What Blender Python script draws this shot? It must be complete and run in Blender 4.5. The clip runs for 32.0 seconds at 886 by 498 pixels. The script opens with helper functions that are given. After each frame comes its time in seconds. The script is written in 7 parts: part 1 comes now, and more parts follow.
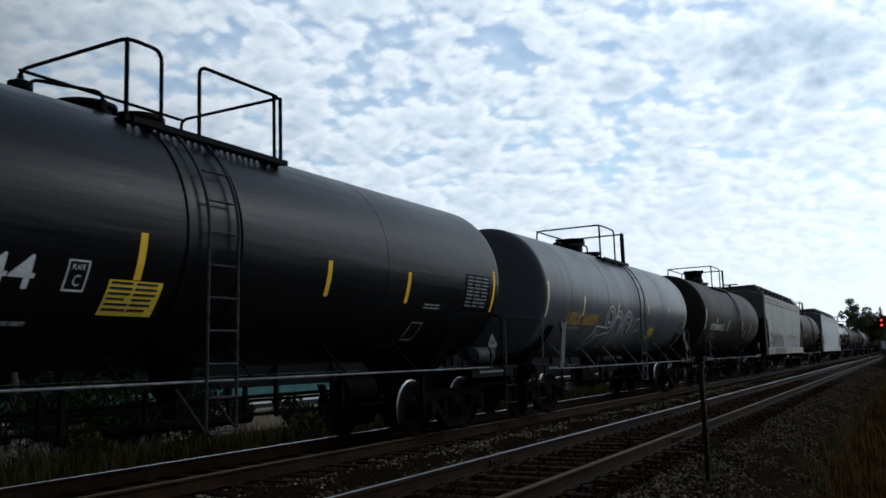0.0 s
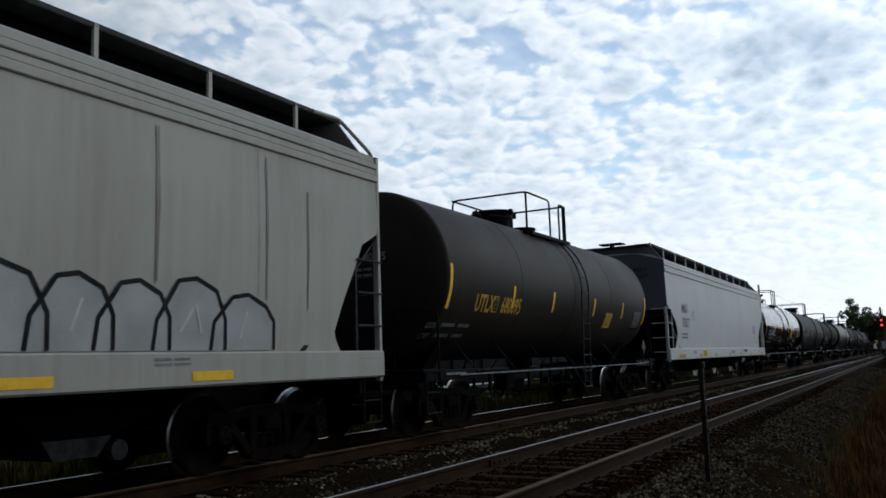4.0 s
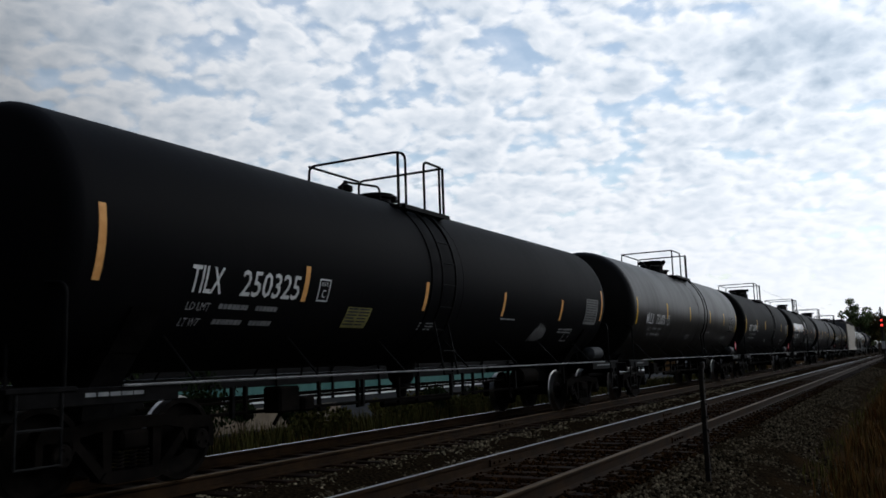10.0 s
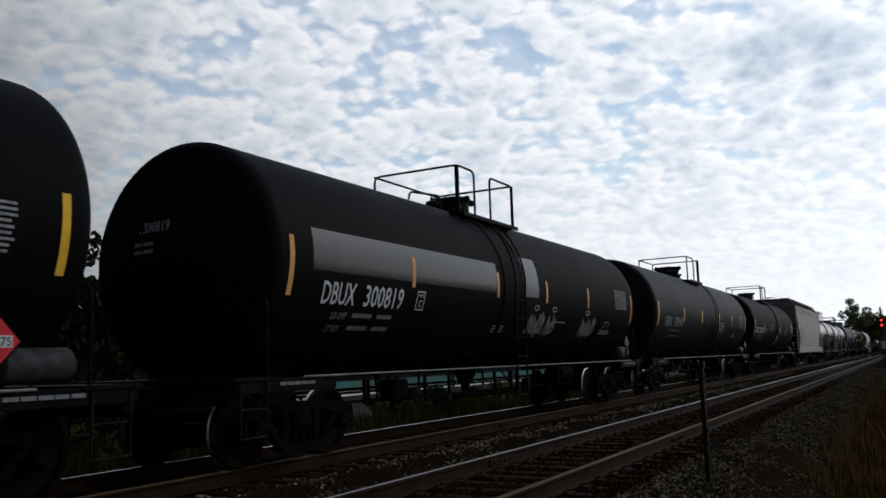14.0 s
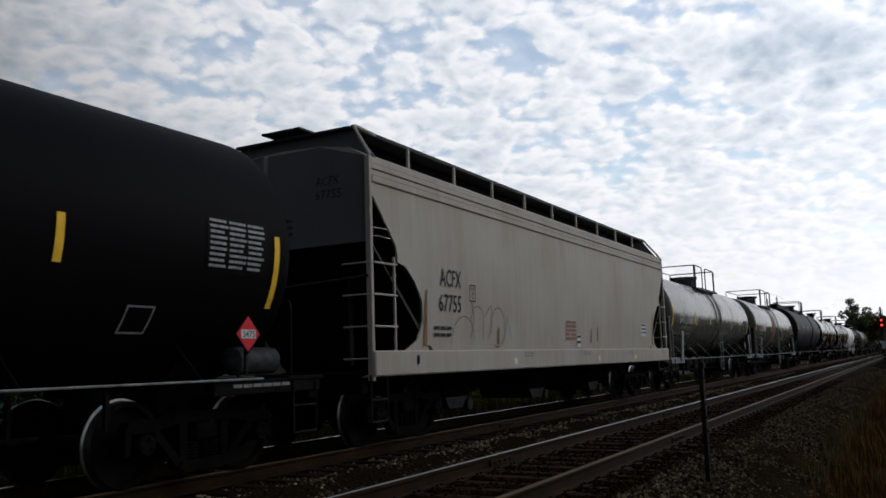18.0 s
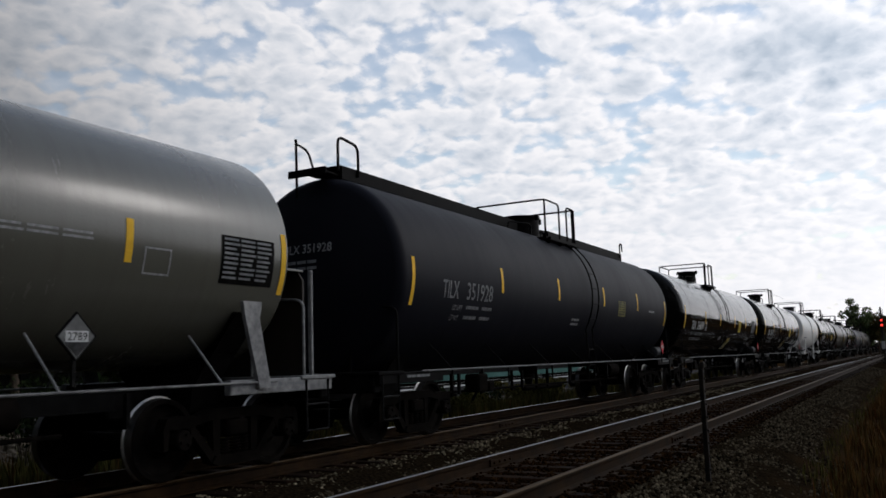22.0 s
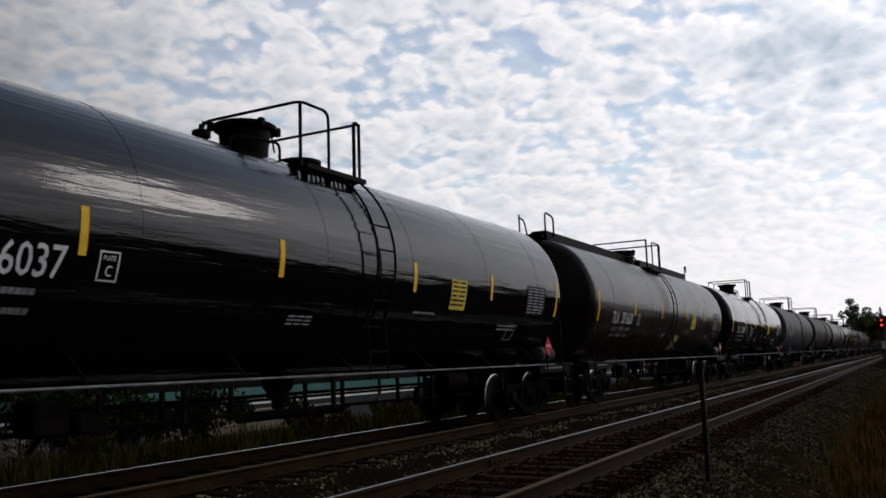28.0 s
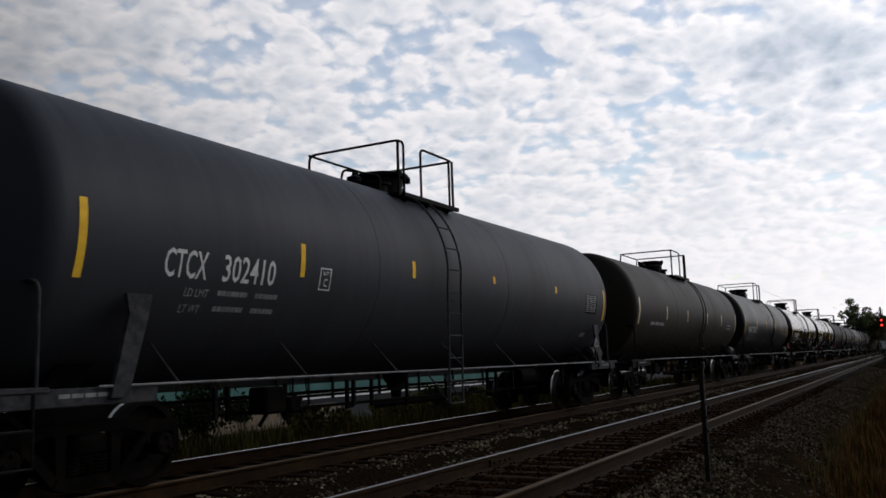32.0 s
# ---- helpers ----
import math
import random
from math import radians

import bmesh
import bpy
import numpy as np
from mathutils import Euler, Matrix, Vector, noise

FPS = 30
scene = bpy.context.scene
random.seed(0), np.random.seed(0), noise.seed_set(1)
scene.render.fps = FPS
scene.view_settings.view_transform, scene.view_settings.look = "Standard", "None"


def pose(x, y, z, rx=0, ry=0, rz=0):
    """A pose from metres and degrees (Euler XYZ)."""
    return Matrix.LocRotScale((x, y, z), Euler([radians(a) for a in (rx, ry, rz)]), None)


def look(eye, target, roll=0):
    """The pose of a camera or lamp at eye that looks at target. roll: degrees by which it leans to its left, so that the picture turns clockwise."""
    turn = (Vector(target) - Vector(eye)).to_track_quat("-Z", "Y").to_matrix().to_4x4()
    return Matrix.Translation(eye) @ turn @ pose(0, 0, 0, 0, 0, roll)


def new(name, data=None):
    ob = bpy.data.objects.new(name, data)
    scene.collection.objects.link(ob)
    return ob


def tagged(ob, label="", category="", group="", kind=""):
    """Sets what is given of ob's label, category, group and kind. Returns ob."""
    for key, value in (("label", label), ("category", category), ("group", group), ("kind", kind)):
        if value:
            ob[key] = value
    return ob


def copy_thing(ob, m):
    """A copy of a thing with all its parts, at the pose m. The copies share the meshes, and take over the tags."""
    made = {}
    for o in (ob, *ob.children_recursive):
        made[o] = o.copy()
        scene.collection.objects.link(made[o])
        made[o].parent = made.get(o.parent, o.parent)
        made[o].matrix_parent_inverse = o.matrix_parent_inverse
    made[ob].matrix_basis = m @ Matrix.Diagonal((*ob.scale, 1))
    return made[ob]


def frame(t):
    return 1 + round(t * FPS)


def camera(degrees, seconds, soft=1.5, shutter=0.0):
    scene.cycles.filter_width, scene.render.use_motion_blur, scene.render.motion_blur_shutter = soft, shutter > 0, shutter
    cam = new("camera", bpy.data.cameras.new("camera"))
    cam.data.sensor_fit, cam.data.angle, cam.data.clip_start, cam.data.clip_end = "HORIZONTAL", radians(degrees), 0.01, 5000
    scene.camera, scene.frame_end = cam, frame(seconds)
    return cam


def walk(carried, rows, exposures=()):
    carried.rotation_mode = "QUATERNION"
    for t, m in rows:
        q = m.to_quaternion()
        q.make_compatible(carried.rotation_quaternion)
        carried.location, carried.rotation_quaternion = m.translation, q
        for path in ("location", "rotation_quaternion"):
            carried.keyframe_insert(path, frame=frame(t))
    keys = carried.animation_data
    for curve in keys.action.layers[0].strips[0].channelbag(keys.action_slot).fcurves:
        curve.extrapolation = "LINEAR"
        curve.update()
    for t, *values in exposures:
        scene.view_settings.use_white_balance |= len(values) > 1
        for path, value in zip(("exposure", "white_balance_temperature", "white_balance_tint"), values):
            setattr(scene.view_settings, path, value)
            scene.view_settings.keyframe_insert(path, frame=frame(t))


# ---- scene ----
# The camera stands still beside a two-track line; x runs along the rails, y to the far side, z = 0 on the rail heads.
cam = camera(55.18, 32.0, soft=1.6, shutter=0.04)
EYE = (0.0, 0.0, 1.213)
AIM = (math.cos(radians(28.4925)) * math.cos(radians(7.5831)), math.sin(radians(28.4925)) * math.cos(radians(7.5831)), math.sin(radians(7.5831)))
VIEW = look(EYE, [EYE[i] + 50 * AIM[i] for i in range(3)], -1.8867)
walk(cam, [(0, VIEW), (32, VIEW)], exposures=[(0, 0.0, 5650, 5), (6, 0.0, 5880, 8), (13, -0.02, 6090, 10), (20, -0.03, 6240, 12), (32, -0.07, 6360, 14)])

# ---- light ----
SUN_EL, SUN_AZ = radians(30), radians(-40)   # azimuth from +x towards +y
world = bpy.data.worlds.new("sky")
scene.world = world
world.use_nodes = True
wn, wl = world.node_tree.nodes, world.node_tree.links
sky = wn.new("ShaderNodeTexSky")
sky.sky_type, sky.sun_disc = "NISHITA", False
sky.sun_elevation, sky.sun_rotation = SUN_EL, radians(90) - SUN_AZ
sky.air_density, sky.dust_density = 1.3, 0.7
wn["Background"].inputs["Strength"].default_value = 0.13
wl.new(sky.outputs[0], wn["Background"].inputs[0])
sun = new("sun", bpy.data.lights.new("sun", "SUN"))
sun.data.energy, sun.data.angle, sun.data.color = 0.5, radians(12), (1.0, 0.95, 0.88)
sun.matrix_world = look((0, 0, 50), (-math.cos(SUN_EL) * math.cos(SUN_AZ), -math.cos(SUN_EL) * math.sin(SUN_AZ), 50 - math.sin(SUN_EL)))


# ---- materials ----
def nodes_of(name):
    m = bpy.data.materials.new(name)
    m.use_nodes = True
    nt = m.node_tree
    return m, nt, nt.nodes["Principled BSDF"]


def surface(name, a, b, scale=4.0, rough=0.7, metal=0.0, bump=0.0, fine=60.0, stretch=(1, 1, 1), spread=0.12, coat=0.0, vary=0.0, ramp=(0.35, 0.65), spec=0.04):
    """Two colours mixed by coarse noise, broken by fine noise; roughness and bump follow."""
    m, nt, p = nodes_of(name)
    n, l = nt.nodes, nt.links
    tc = n.new("ShaderNodeTexCoord")
    mp = n.new("ShaderNodeMapping")
    mp.inputs["Scale"].default_value = stretch
    l.new(tc.outputs["Object"], mp.inputs[0])
    n1 = n.new("ShaderNodeTexNoise")
    n1.inputs["Scale"].default_value, n1.inputs["Detail"].default_value = scale, 6
    n2 = n.new("ShaderNodeTexNoise")
    n2.inputs["Scale"].default_value, n2.inputs["Detail"].default_value = fine, 3
    l.new(mp.outputs[0], n1.inputs[0])
    l.new(tc.outputs["Object"], n2.inputs[0])
    add = n.new("ShaderNodeMath")
    add.operation = "MULTIPLY_ADD"
    add.inputs[1].default_value, add.inputs[2].default_value = 0.3, -0.15
    l.new(n2.outputs[0], add.inputs[0])
    add2 = n.new("ShaderNodeMath")
    add2.operation = "ADD"
    l.new(n1.outputs[0], add2.inputs[0])
    l.new(add.outputs[0], add2.inputs[1])
    last = add2
    if vary:
        oi = n.new("ShaderNodeObjectInfo")
        k = n.new("ShaderNodeMath")
        k.operation = "MULTIPLY_ADD"
        k.inputs[1].default_value = vary
        l.new(oi.outputs["Random"], k.inputs[0])
        l.new(add2.outputs[0], k.inputs[2])
        sub = n.new("ShaderNodeMath")
        sub.operation = "SUBTRACT"
        sub.inputs[1].default_value = vary / 2
        l.new(k.outputs[0], sub.inputs[0])
        last = sub
    rp = n.new("ShaderNodeValToRGB")
    rp.color_ramp.elements[0].position, rp.color_ramp.elements[1].position = ramp
    rp.color_ramp.elements[0].color, rp.color_ramp.elements[1].color = (*a, 1), (*b, 1)
    l.new(last.outputs[0], rp.inputs[0])
    l.new(rp.outputs[0], p.inputs["Base Color"])
    mr = n.new("ShaderNodeMapRange")
    mr.inputs["To Min"].default_value, mr.inputs["To Max"].default_value = max(0.02, rough - spread), min(1, rough + spread)
    l.new(add2.outputs[0], mr.inputs[0])
    l.new(mr.outputs[0], p.inputs["Roughness"])
    p.inputs["Metallic"].default_value, p.inputs["Coat Weight"].default_value = metal, coat
    p.inputs["Specular IOR Level"].default_value = spec
    if bump:
        bp = n.new("ShaderNodeBump")
        bp.inputs["Strength"].default_value, bp.inputs["Distance"].default_value = bump, 0.02
        l.new(add2.outputs[0], bp.inputs["Height"])
        l.new(bp.outputs[0], p.inputs["Normal"])
    return m


def paint(name, base, dirt, rough=0.45, streak=0.35, wave=0.0, spec=0.5, speck=0.0):
    """Car paint: base colour, dirt in vertical streaks and blotches, roughness with the dirt, slight ripple of the plates."""
    m, nt, p = nodes_of(name)
    n, l = nt.nodes, nt.links
    tc = n.new("ShaderNodeTexCoord")
    mp = n.new("ShaderNodeMapping")
    mp.inputs["Scale"].default_value = (2.2, 0.25, 0.16)
    l.new(tc.outputs["Object"], mp.inputs[0])
    s1 = n.new("ShaderNodeTexNoise")
    s1.inputs["Scale"].default_value, s1.inputs["Detail"].default_value, s1.inputs["Roughness"].default_value = 2.2, 8, 0.65
    l.new(mp.outputs[0], s1.inputs[0])
    s2 = n.new("ShaderNodeTexNoise")
    s2.inputs["Scale"].default_value, s2.inputs["Detail"].default_value = 0.55, 5
    l.new(tc.outputs["Object"], s2.inputs[0])
    s3 = n.new("ShaderNodeTexNoise")
    s3.inputs["Scale"].default_value, s3.inputs["Detail"].default_value = 26, 4
    l.new(tc.outputs["Object"], s3.inputs[0])
    mul = n.new("ShaderNodeMath")
    mul.operation = "MULTIPLY"
    l.new(s1.outputs[0], mul.inputs[0])
    l.new(s2.outputs[0], mul.inputs[1])
    rp = n.new("ShaderNodeValToRGB")
    rp.color_ramp.elements[0].position, rp.color_ramp.elements[1].position = 0.18, 0.42
    rp.color_ramp.elements[0].color, rp.color_ramp.elements[1].color = (0, 0, 0, 1), (1, 1, 1, 1)
    l.new(mul.outputs[0], rp.inputs[0])
    f = n.new("ShaderNodeMath")
    f.operation = "MULTIPLY_ADD"
    f.inputs[1].default_value, f.inputs[2].default_value = streak, 0.0
    l.new(rp.outputs[0], f.inputs[0])
    g = n.new("ShaderNodeMath")
    g.operation = "MULTIPLY_ADD"
    g.use_clamp = True
    g.inputs[1].default_value = 0.12 + speck
    l.new(s3.outputs[0], g.inputs[0])
    l.new(f.outputs[0], g.inputs[2])
    mix = n.new("ShaderNodeMix")
    mix.data_type = "RGBA"
    mix.inputs[6].default_value, mix.inputs[7].default_value = (*base, 1), (*dirt, 1)
    l.new(g.outputs[0], mix.inputs[0])
    l.new(mix.outputs[2], p.inputs["Base Color"])
    mr = n.new("ShaderNodeMapRange")
    mr.inputs["To Min"].default_value, mr.inputs["To Max"].default_value = rough, min(1, rough + 0.25)
    l.new(g.outputs[0], mr.inputs[0])
    l.new(mr.outputs[0], p.inputs["Roughness"])
    p.inputs["Specular IOR Level"].default_value = spec
    bp = n.new("ShaderNodeBump")
    bp.inputs["Strength"].default_value, bp.inputs["Distance"].default_value = 0.25 + wave, 0.004 + 0.07 * wave
    if wave:
        # plates rolled lengthwise: long shallow ripples
        lm = n.new("ShaderNodeMapping")
        lm.inputs["Scale"].default_value = (0.22, 2.6, 2.6)
        l.new(tc.outputs["Object"], lm.inputs[0])
        ln = n.new("ShaderNodeTexNoise")
        ln.inputs["Scale"].default_value, ln.inputs["Detail"].default_value = 2.4, 4
        l.new(lm.outputs[0], ln.inputs[0])
        both = n.new("ShaderNodeMath")
        both.operation = "MULTIPLY_ADD"
        both.inputs[1].default_value = 1.6
        l.new(ln.outputs[0], both.inputs[0])
        l.new(s2.outputs[0], both.inputs[2])
        l.new(both.outputs[0], bp.inputs["Height"])
    else:
        l.new(s3.outputs[0], bp.inputs["Height"])
    l.new(bp.outputs[0], p.inputs["Normal"])
    return m


PAINTS = {
    "black": paint("black_paint", (0.0028, 0.0028, 0.0032), (0.009, 0.0086, 0.0083), 0.55, 0.3, spec=0.02),
    "matt": paint("matt_black_paint", (0.004, 0.004, 0.0052), (0.0115, 0.0115, 0.0134), 0.5, 0.35, spec=0.04),
    "gloss": paint("glossy_black_paint", (0.002, 0.002, 0.0022), (0.007, 0.0067, 0.0062), 0.08, 0.2, 0.25, spec=0.25),
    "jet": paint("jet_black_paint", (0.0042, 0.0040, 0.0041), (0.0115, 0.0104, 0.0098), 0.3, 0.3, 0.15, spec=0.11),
    "satin": paint("satin_black_paint", (0.0075, 0.0056, 0.0038), (0.021, 0.0148, 0.0098), 0.26, 0.3, 0.15, spec=0.18),
    "brown": paint("sooty_brown_paint", (0.013, 0.0105, 0.008), (0.04, 0.031, 0.023), 0.5, 0.6, spec=0.08),
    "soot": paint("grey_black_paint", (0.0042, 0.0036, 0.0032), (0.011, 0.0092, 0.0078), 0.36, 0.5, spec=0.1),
    "grey": paint("grey_paint", (0.07, 0.073, 0.078), (0.033, 0.031, 0.03), 0.33, 0.5, spec=0.22),
    "olive": paint("grey_green_paint", (0.078, 0.077, 0.062), (0.043, 0.037, 0.028), 0.2, 0.4, spec=0.5),
    "slate": paint("slate_blue_paint", (0.030, 0.0315, 0.0365), (0.0155, 0.0155, 0.017), 0.5, 0.4, spec=0.1),
    # hopper ends: darker than the sides, the weaker light there put into the colour
    "hopper_end_shade": paint("shaded_end_grey_brown", (0.11, 0.105, 0.095), (0.055, 0.049, 0.042), 0.6, 0.5, spec=0.1),
    "end_shade_grey": paint("shaded_end_blue_grey", (0.105, 0.108, 0.118), (0.06, 0.058, 0.058), 0.6, 0.5, spec=0.1),
    "navy": paint("navy_black_paint", (0.005, 0.0053, 0.0084), (0.013, 0.0132, 0.0168), 0.5, 0.4, spec=0.06),
    "pale": paint("pale_grey_paint", (0.46, 0.46, 0.45), (0.22, 0.20, 0.17), 0.5, 0.4),
    "white": paint("white_paint", (0.72, 0.71, 0.68), (0.4, 0.36, 0.3), 0.45, 0.25),
    "hopper_grey": paint("light_grey_hopper_paint", (0.335, 0.32, 0.275), (0.19, 0.17, 0.14), 0.6, 0.5, spec=0.1),
    "hopper_light": paint("pale_hopper_paint", (0.44, 0.44, 0.42), (0.31, 0.3, 0.275), 0.5, 0.3, spec=0.1),
    "hopper_tan": paint("tan_grey_hopper_paint", (0.325, 0.30, 0.255), (0.205, 0.165, 0.125), 0.6, 0.5, spec=0.1),
}
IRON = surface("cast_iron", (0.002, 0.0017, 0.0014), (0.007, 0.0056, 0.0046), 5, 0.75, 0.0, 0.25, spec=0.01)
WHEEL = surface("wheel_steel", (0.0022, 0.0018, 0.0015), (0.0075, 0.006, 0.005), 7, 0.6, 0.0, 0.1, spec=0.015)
TREAD = surface("polished_steel", (0.60, 0.59, 0.57), (0.68, 0.67, 0.65), 8, 0.42, 1.0, stretch=(0.03, 1, 1), fine=4.0, spread=0.04)
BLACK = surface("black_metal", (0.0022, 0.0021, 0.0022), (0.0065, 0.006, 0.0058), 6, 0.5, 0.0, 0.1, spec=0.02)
PIPE = surface("pale_worn_pipe", (0.13, 0.13, 0.13), (0.24, 0.24, 0.235), 9, 0.5, 0.2)
GREYPIPE = surface("grey_painted_metal", (0.018, 0.0185, 0.02), (0.042, 0.042, 0.042), 9, 0.5)
GREYMARK = surface("grey_stencil_paint", (0.12, 0.125, 0.13), (0.2, 0.2, 0.2), 9, 0.6)
STEPS = surface("dark_step_iron", (0.005, 0.005, 0.005), (0.013, 0.0125, 0.012), 9, 0.5)
LINE = surface("worn_rail_paint", (0.09, 0.09, 0.09), (0.2, 0.2, 0.195), 5, 0.4)
YELLOW = surface("yellow_reflective_tape", (0.72, 0.44, 0.04), (0.62, 0.36, 0.03), 9, 0.35)
PALETAPE = surface("faded_reflective_tape", (0.62, 0.56, 0.38), (0.5, 0.42, 0.22), 9, 0.35)
PEACH = surface("peach_reflective_tape", (0.62, 0.32, 0.11), (0.52, 0.25, 0.08), 9, 0.35)
SIGN = surface("yellow_decal", (0.66, 0.48, 0.05), (0.55, 0.4, 0.05), 5, 0.5)
WHITE = surface("white_lettering", (0.55, 0.55, 0.54), (0.42, 0.42, 0.41), 14, 0.55)
DIM = surface("worn_lettering", (0.3, 0.3, 0.3), (0.16, 0.16, 0.16), 22, 0.6)
ORANGE = surface("orange_yellow_lettering", (0.45, 0.28, 0.05), (0.34, 0.2, 0.04), 14, 0.6)
INK = surface("black_lettering", (0.02, 0.02, 0.02), (0.05, 0.05, 0.05), 14, 0.6)
RUST = surface("rust", (0.15, 0.085, 0.055), (0.22, 0.13, 0.08), 6, 0.8)
PLACARD = surface("dull_white_placard", (0.15, 0.15, 0.146), (0.1, 0.1, 0.097), 8, 0.6)
DECAL = surface("worn_yellow_decal", (0.3, 0.22, 0.03), (0.2, 0.19, 0.15), 3.2, 0.6)
OLIVE = surface("faded_olive_decal", (0.2, 0.18, 0.06), (0.12, 0.11, 0.05), 5, 0.6)
RED = surface("red_placard", (0.5, 0.03, 0.04), (0.4, 0.03, 0.04), 8, 0.45)
SEAM = surface("dark_seam", (0.008, 0.008, 0.008), (0.02, 0.02, 0.02), 8, 0.6)
# the dark of sill slots and hopper undersides, put in as near-black colour
HOLE = surface("shade_black_steel", (0.003, 0.003, 0.003), (0.007, 0.007, 0.007), 8, 0.8)
CAP = surface("faded_red_cap", (0.3, 0.1, 0.1), (0.2, 0.07, 0.07), 6, 0.6)
REDINK = surface("faded_red_stencil", (0.27, 0.13, 0.09), (0.22, 0.125, 0.09), 9, 0.7)
CHUTE = surface("bare_worn_steel", (0.3, 0.3, 0.29), (0.48, 0.47, 0.45), 6, 0.5, 0.2)
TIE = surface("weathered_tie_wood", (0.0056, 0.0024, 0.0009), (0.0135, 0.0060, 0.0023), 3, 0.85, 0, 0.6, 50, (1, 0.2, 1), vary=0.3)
RAILSIDE = surface("rusty_rail_steel", (0.0095, 0.005, 0.0022), (0.024, 0.0128, 0.0054), 4, 0.75, 0.1, 0.2)
BARK = surface("bark", (0.04, 0.03, 0.022), (0.09, 0.07, 0.05), 5, 0.9, 0, 0.6)
POST = surface("post_steel", (0.012, 0.012, 0.012), (0.035, 0.028, 0.022), 6, 0.7, 0.1)
CONCRETE = surface("pale_concrete", (0.14, 0.112, 0.08), (0.23, 0.185, 0.13), 1.5, 0.9, 0, 0.2)
ASPHALT = surface("yard_asphalt", (0.008, 0.008, 0.008), (0.02, 0.019, 0.018), 1.5, 0.9, 0, 0.2)
DULLRAIL = surface("dull_rail_head", (0.038, 0.023, 0.011), (0.086, 0.056, 0.030), 3, 0.6, 0.15, stretch=(0.2, 1, 1))
TEAL = surface("teal_cladding", (0.045, 0.11, 0.097), (0.065, 0.14, 0.125), 1, 0.6)
CLAD = surface("white_cladding", (0.62, 0.62, 0.6), (0.45, 0.45, 0.43), 1, 0.6)


# ---- mesh builder ----
class Shape:
    def __init__(self):
        self.v, self.f = [], []

    def add(self, verts, faces):
        o = len(self.v)
        self.v += [tuple(p) for p in verts]
        self.f += [tuple(i + o for i in f) for f in faces]
        return self

    def box(self, c, s, m=None, ch=0.0):
        """A box of size s about c, its edges chamfered by ch; m turns it about c."""
        x, y, z = (k / 2 for k in s)
        ch = min(ch, x * 0.9, y * 0.9, z * 0.9)
        m = m or Matrix.Identity(3)
        if ch <= 0:
            vs = [(i * x, j * y, k * z) for i in (-1, 1) for j in (-1, 1) for k in (-1, 1)]
            fs = [(0, 1, 3, 2), (4, 6, 7, 5), (0, 4, 5, 1), (2, 3, 7, 6), (0, 2, 6, 4), (1, 5, 7, 3)]
        else:
            vs, idx, fs = [], {}, []
            for i in (-1, 1):
                for j in (-1, 1):
                    for k in (-1, 1):
                        for a, p in enumerate(((i * x, j * (y - ch), k * (z - ch)), (i * (x - ch), j * y, k * (z - ch)), (i * (x - ch), j * (y - ch), k * z))):
                            idx[i, j, k, a] = len(vs)
                            vs.append(p)
            for s1 in (-1, 1):
                ring = ((-1, -1), (1, -1), (1, 1), (-1, 1))
                for a, mk in ((0, lambda p: (s1, p[0], p[1])), (1, lambda p: (p[0], s1, p[1])), (2, lambda p: (p[0], p[1], s1))):
                    fs.append(tuple(idx[(*mk(p), a)] for p in (ring if (s1 > 0) != (a == 1) else ring[::-1])))
            for i in (-1, 1):
                for j in (-1, 1):
                    fs.append((idx[i, j, -1, 0], idx[i, j, -1, 1], idx[i, j, 1, 1], idx[i, j, 1, 0]))
                    fs.append((idx[i, -1, j, 0], idx[i, -1, j, 2], idx[i, 1, j, 2], idx[i, 1, j, 0]))
                    fs.append((idx[-1, i, j, 1], idx[-1, i, j, 2], idx[1, i, j, 2], idx[1, i, j, 1]))
                    for k in (-1, 1):
                        fs.append((idx[i, j, k, 0], idx[i, j, k, 1], idx[i, j, k, 2]))
        return self.add([Vector(c) + m @ Vector(p) for p in vs], fs)

    def tube(self, pts, r, seg=8, caps=True):
        """A round bar along the points."""
        pts = [Vector(p) for p in pts]
        rings, up = [], None
        for i, p in enumerate(pts):
            t = ((pts[i] - pts[i - 1]).normalized() if i else Vector((0, 0, 0))) + ((pts[i + 1] - pts[i]).normalized() if i + 1 < len(pts) else Vector((0, 0, 0)))
            t.normalize()
            if up is None:
                up = t.orthogonal().normalized()
            side = t.cross(up).normalized()
            up = side.cross(t).normalized()
            rings.append([p + r * (math.cos(a) * up + math.sin(a) * side) for a in (2 * math.pi * k / seg for k in range(seg))])
        fs = [(i * seg + k, i * seg + (k + 1) % seg, (i + 1) * seg + (k + 1) % seg, (i + 1) * seg + k) for i in range(len(pts) - 1) for k in range(seg)]
        if caps:
            fs += [tuple(range(seg))[::-1], tuple((len(pts) - 1) * seg + k for k in range(seg))]
        return self.add([q for ring in rings for q in ring], fs)

    def lathe(self, prof, c, axis="x", seg=32):
        """A turned shape: prof is rows of (along, radius)."""
        vs, fs = [], []
        for a, r in prof:
            for k in range(seg):
                g = 2 * math.pi * k / seg
                p, q = r * math.cos(g), r * math.sin(g)
                vs.append({"x": (a, p, q), "y": (p, a, q), "z": (p, q, a)}[axis])
        n = len(prof)
        fs = [(i * seg + k, i * seg + (k + 1) % seg, (i + 1) * seg + (k + 1) % seg, (i + 1) * seg + k) for i in range(n - 1) for k in range(seg)]
        if prof[0][1] > 1e-4:
            fs.append(tuple(range(seg))[::-1])
        if prof[-1][1] > 1e-4:
            fs.append(tuple((n - 1) * seg + k for k in range(seg)))
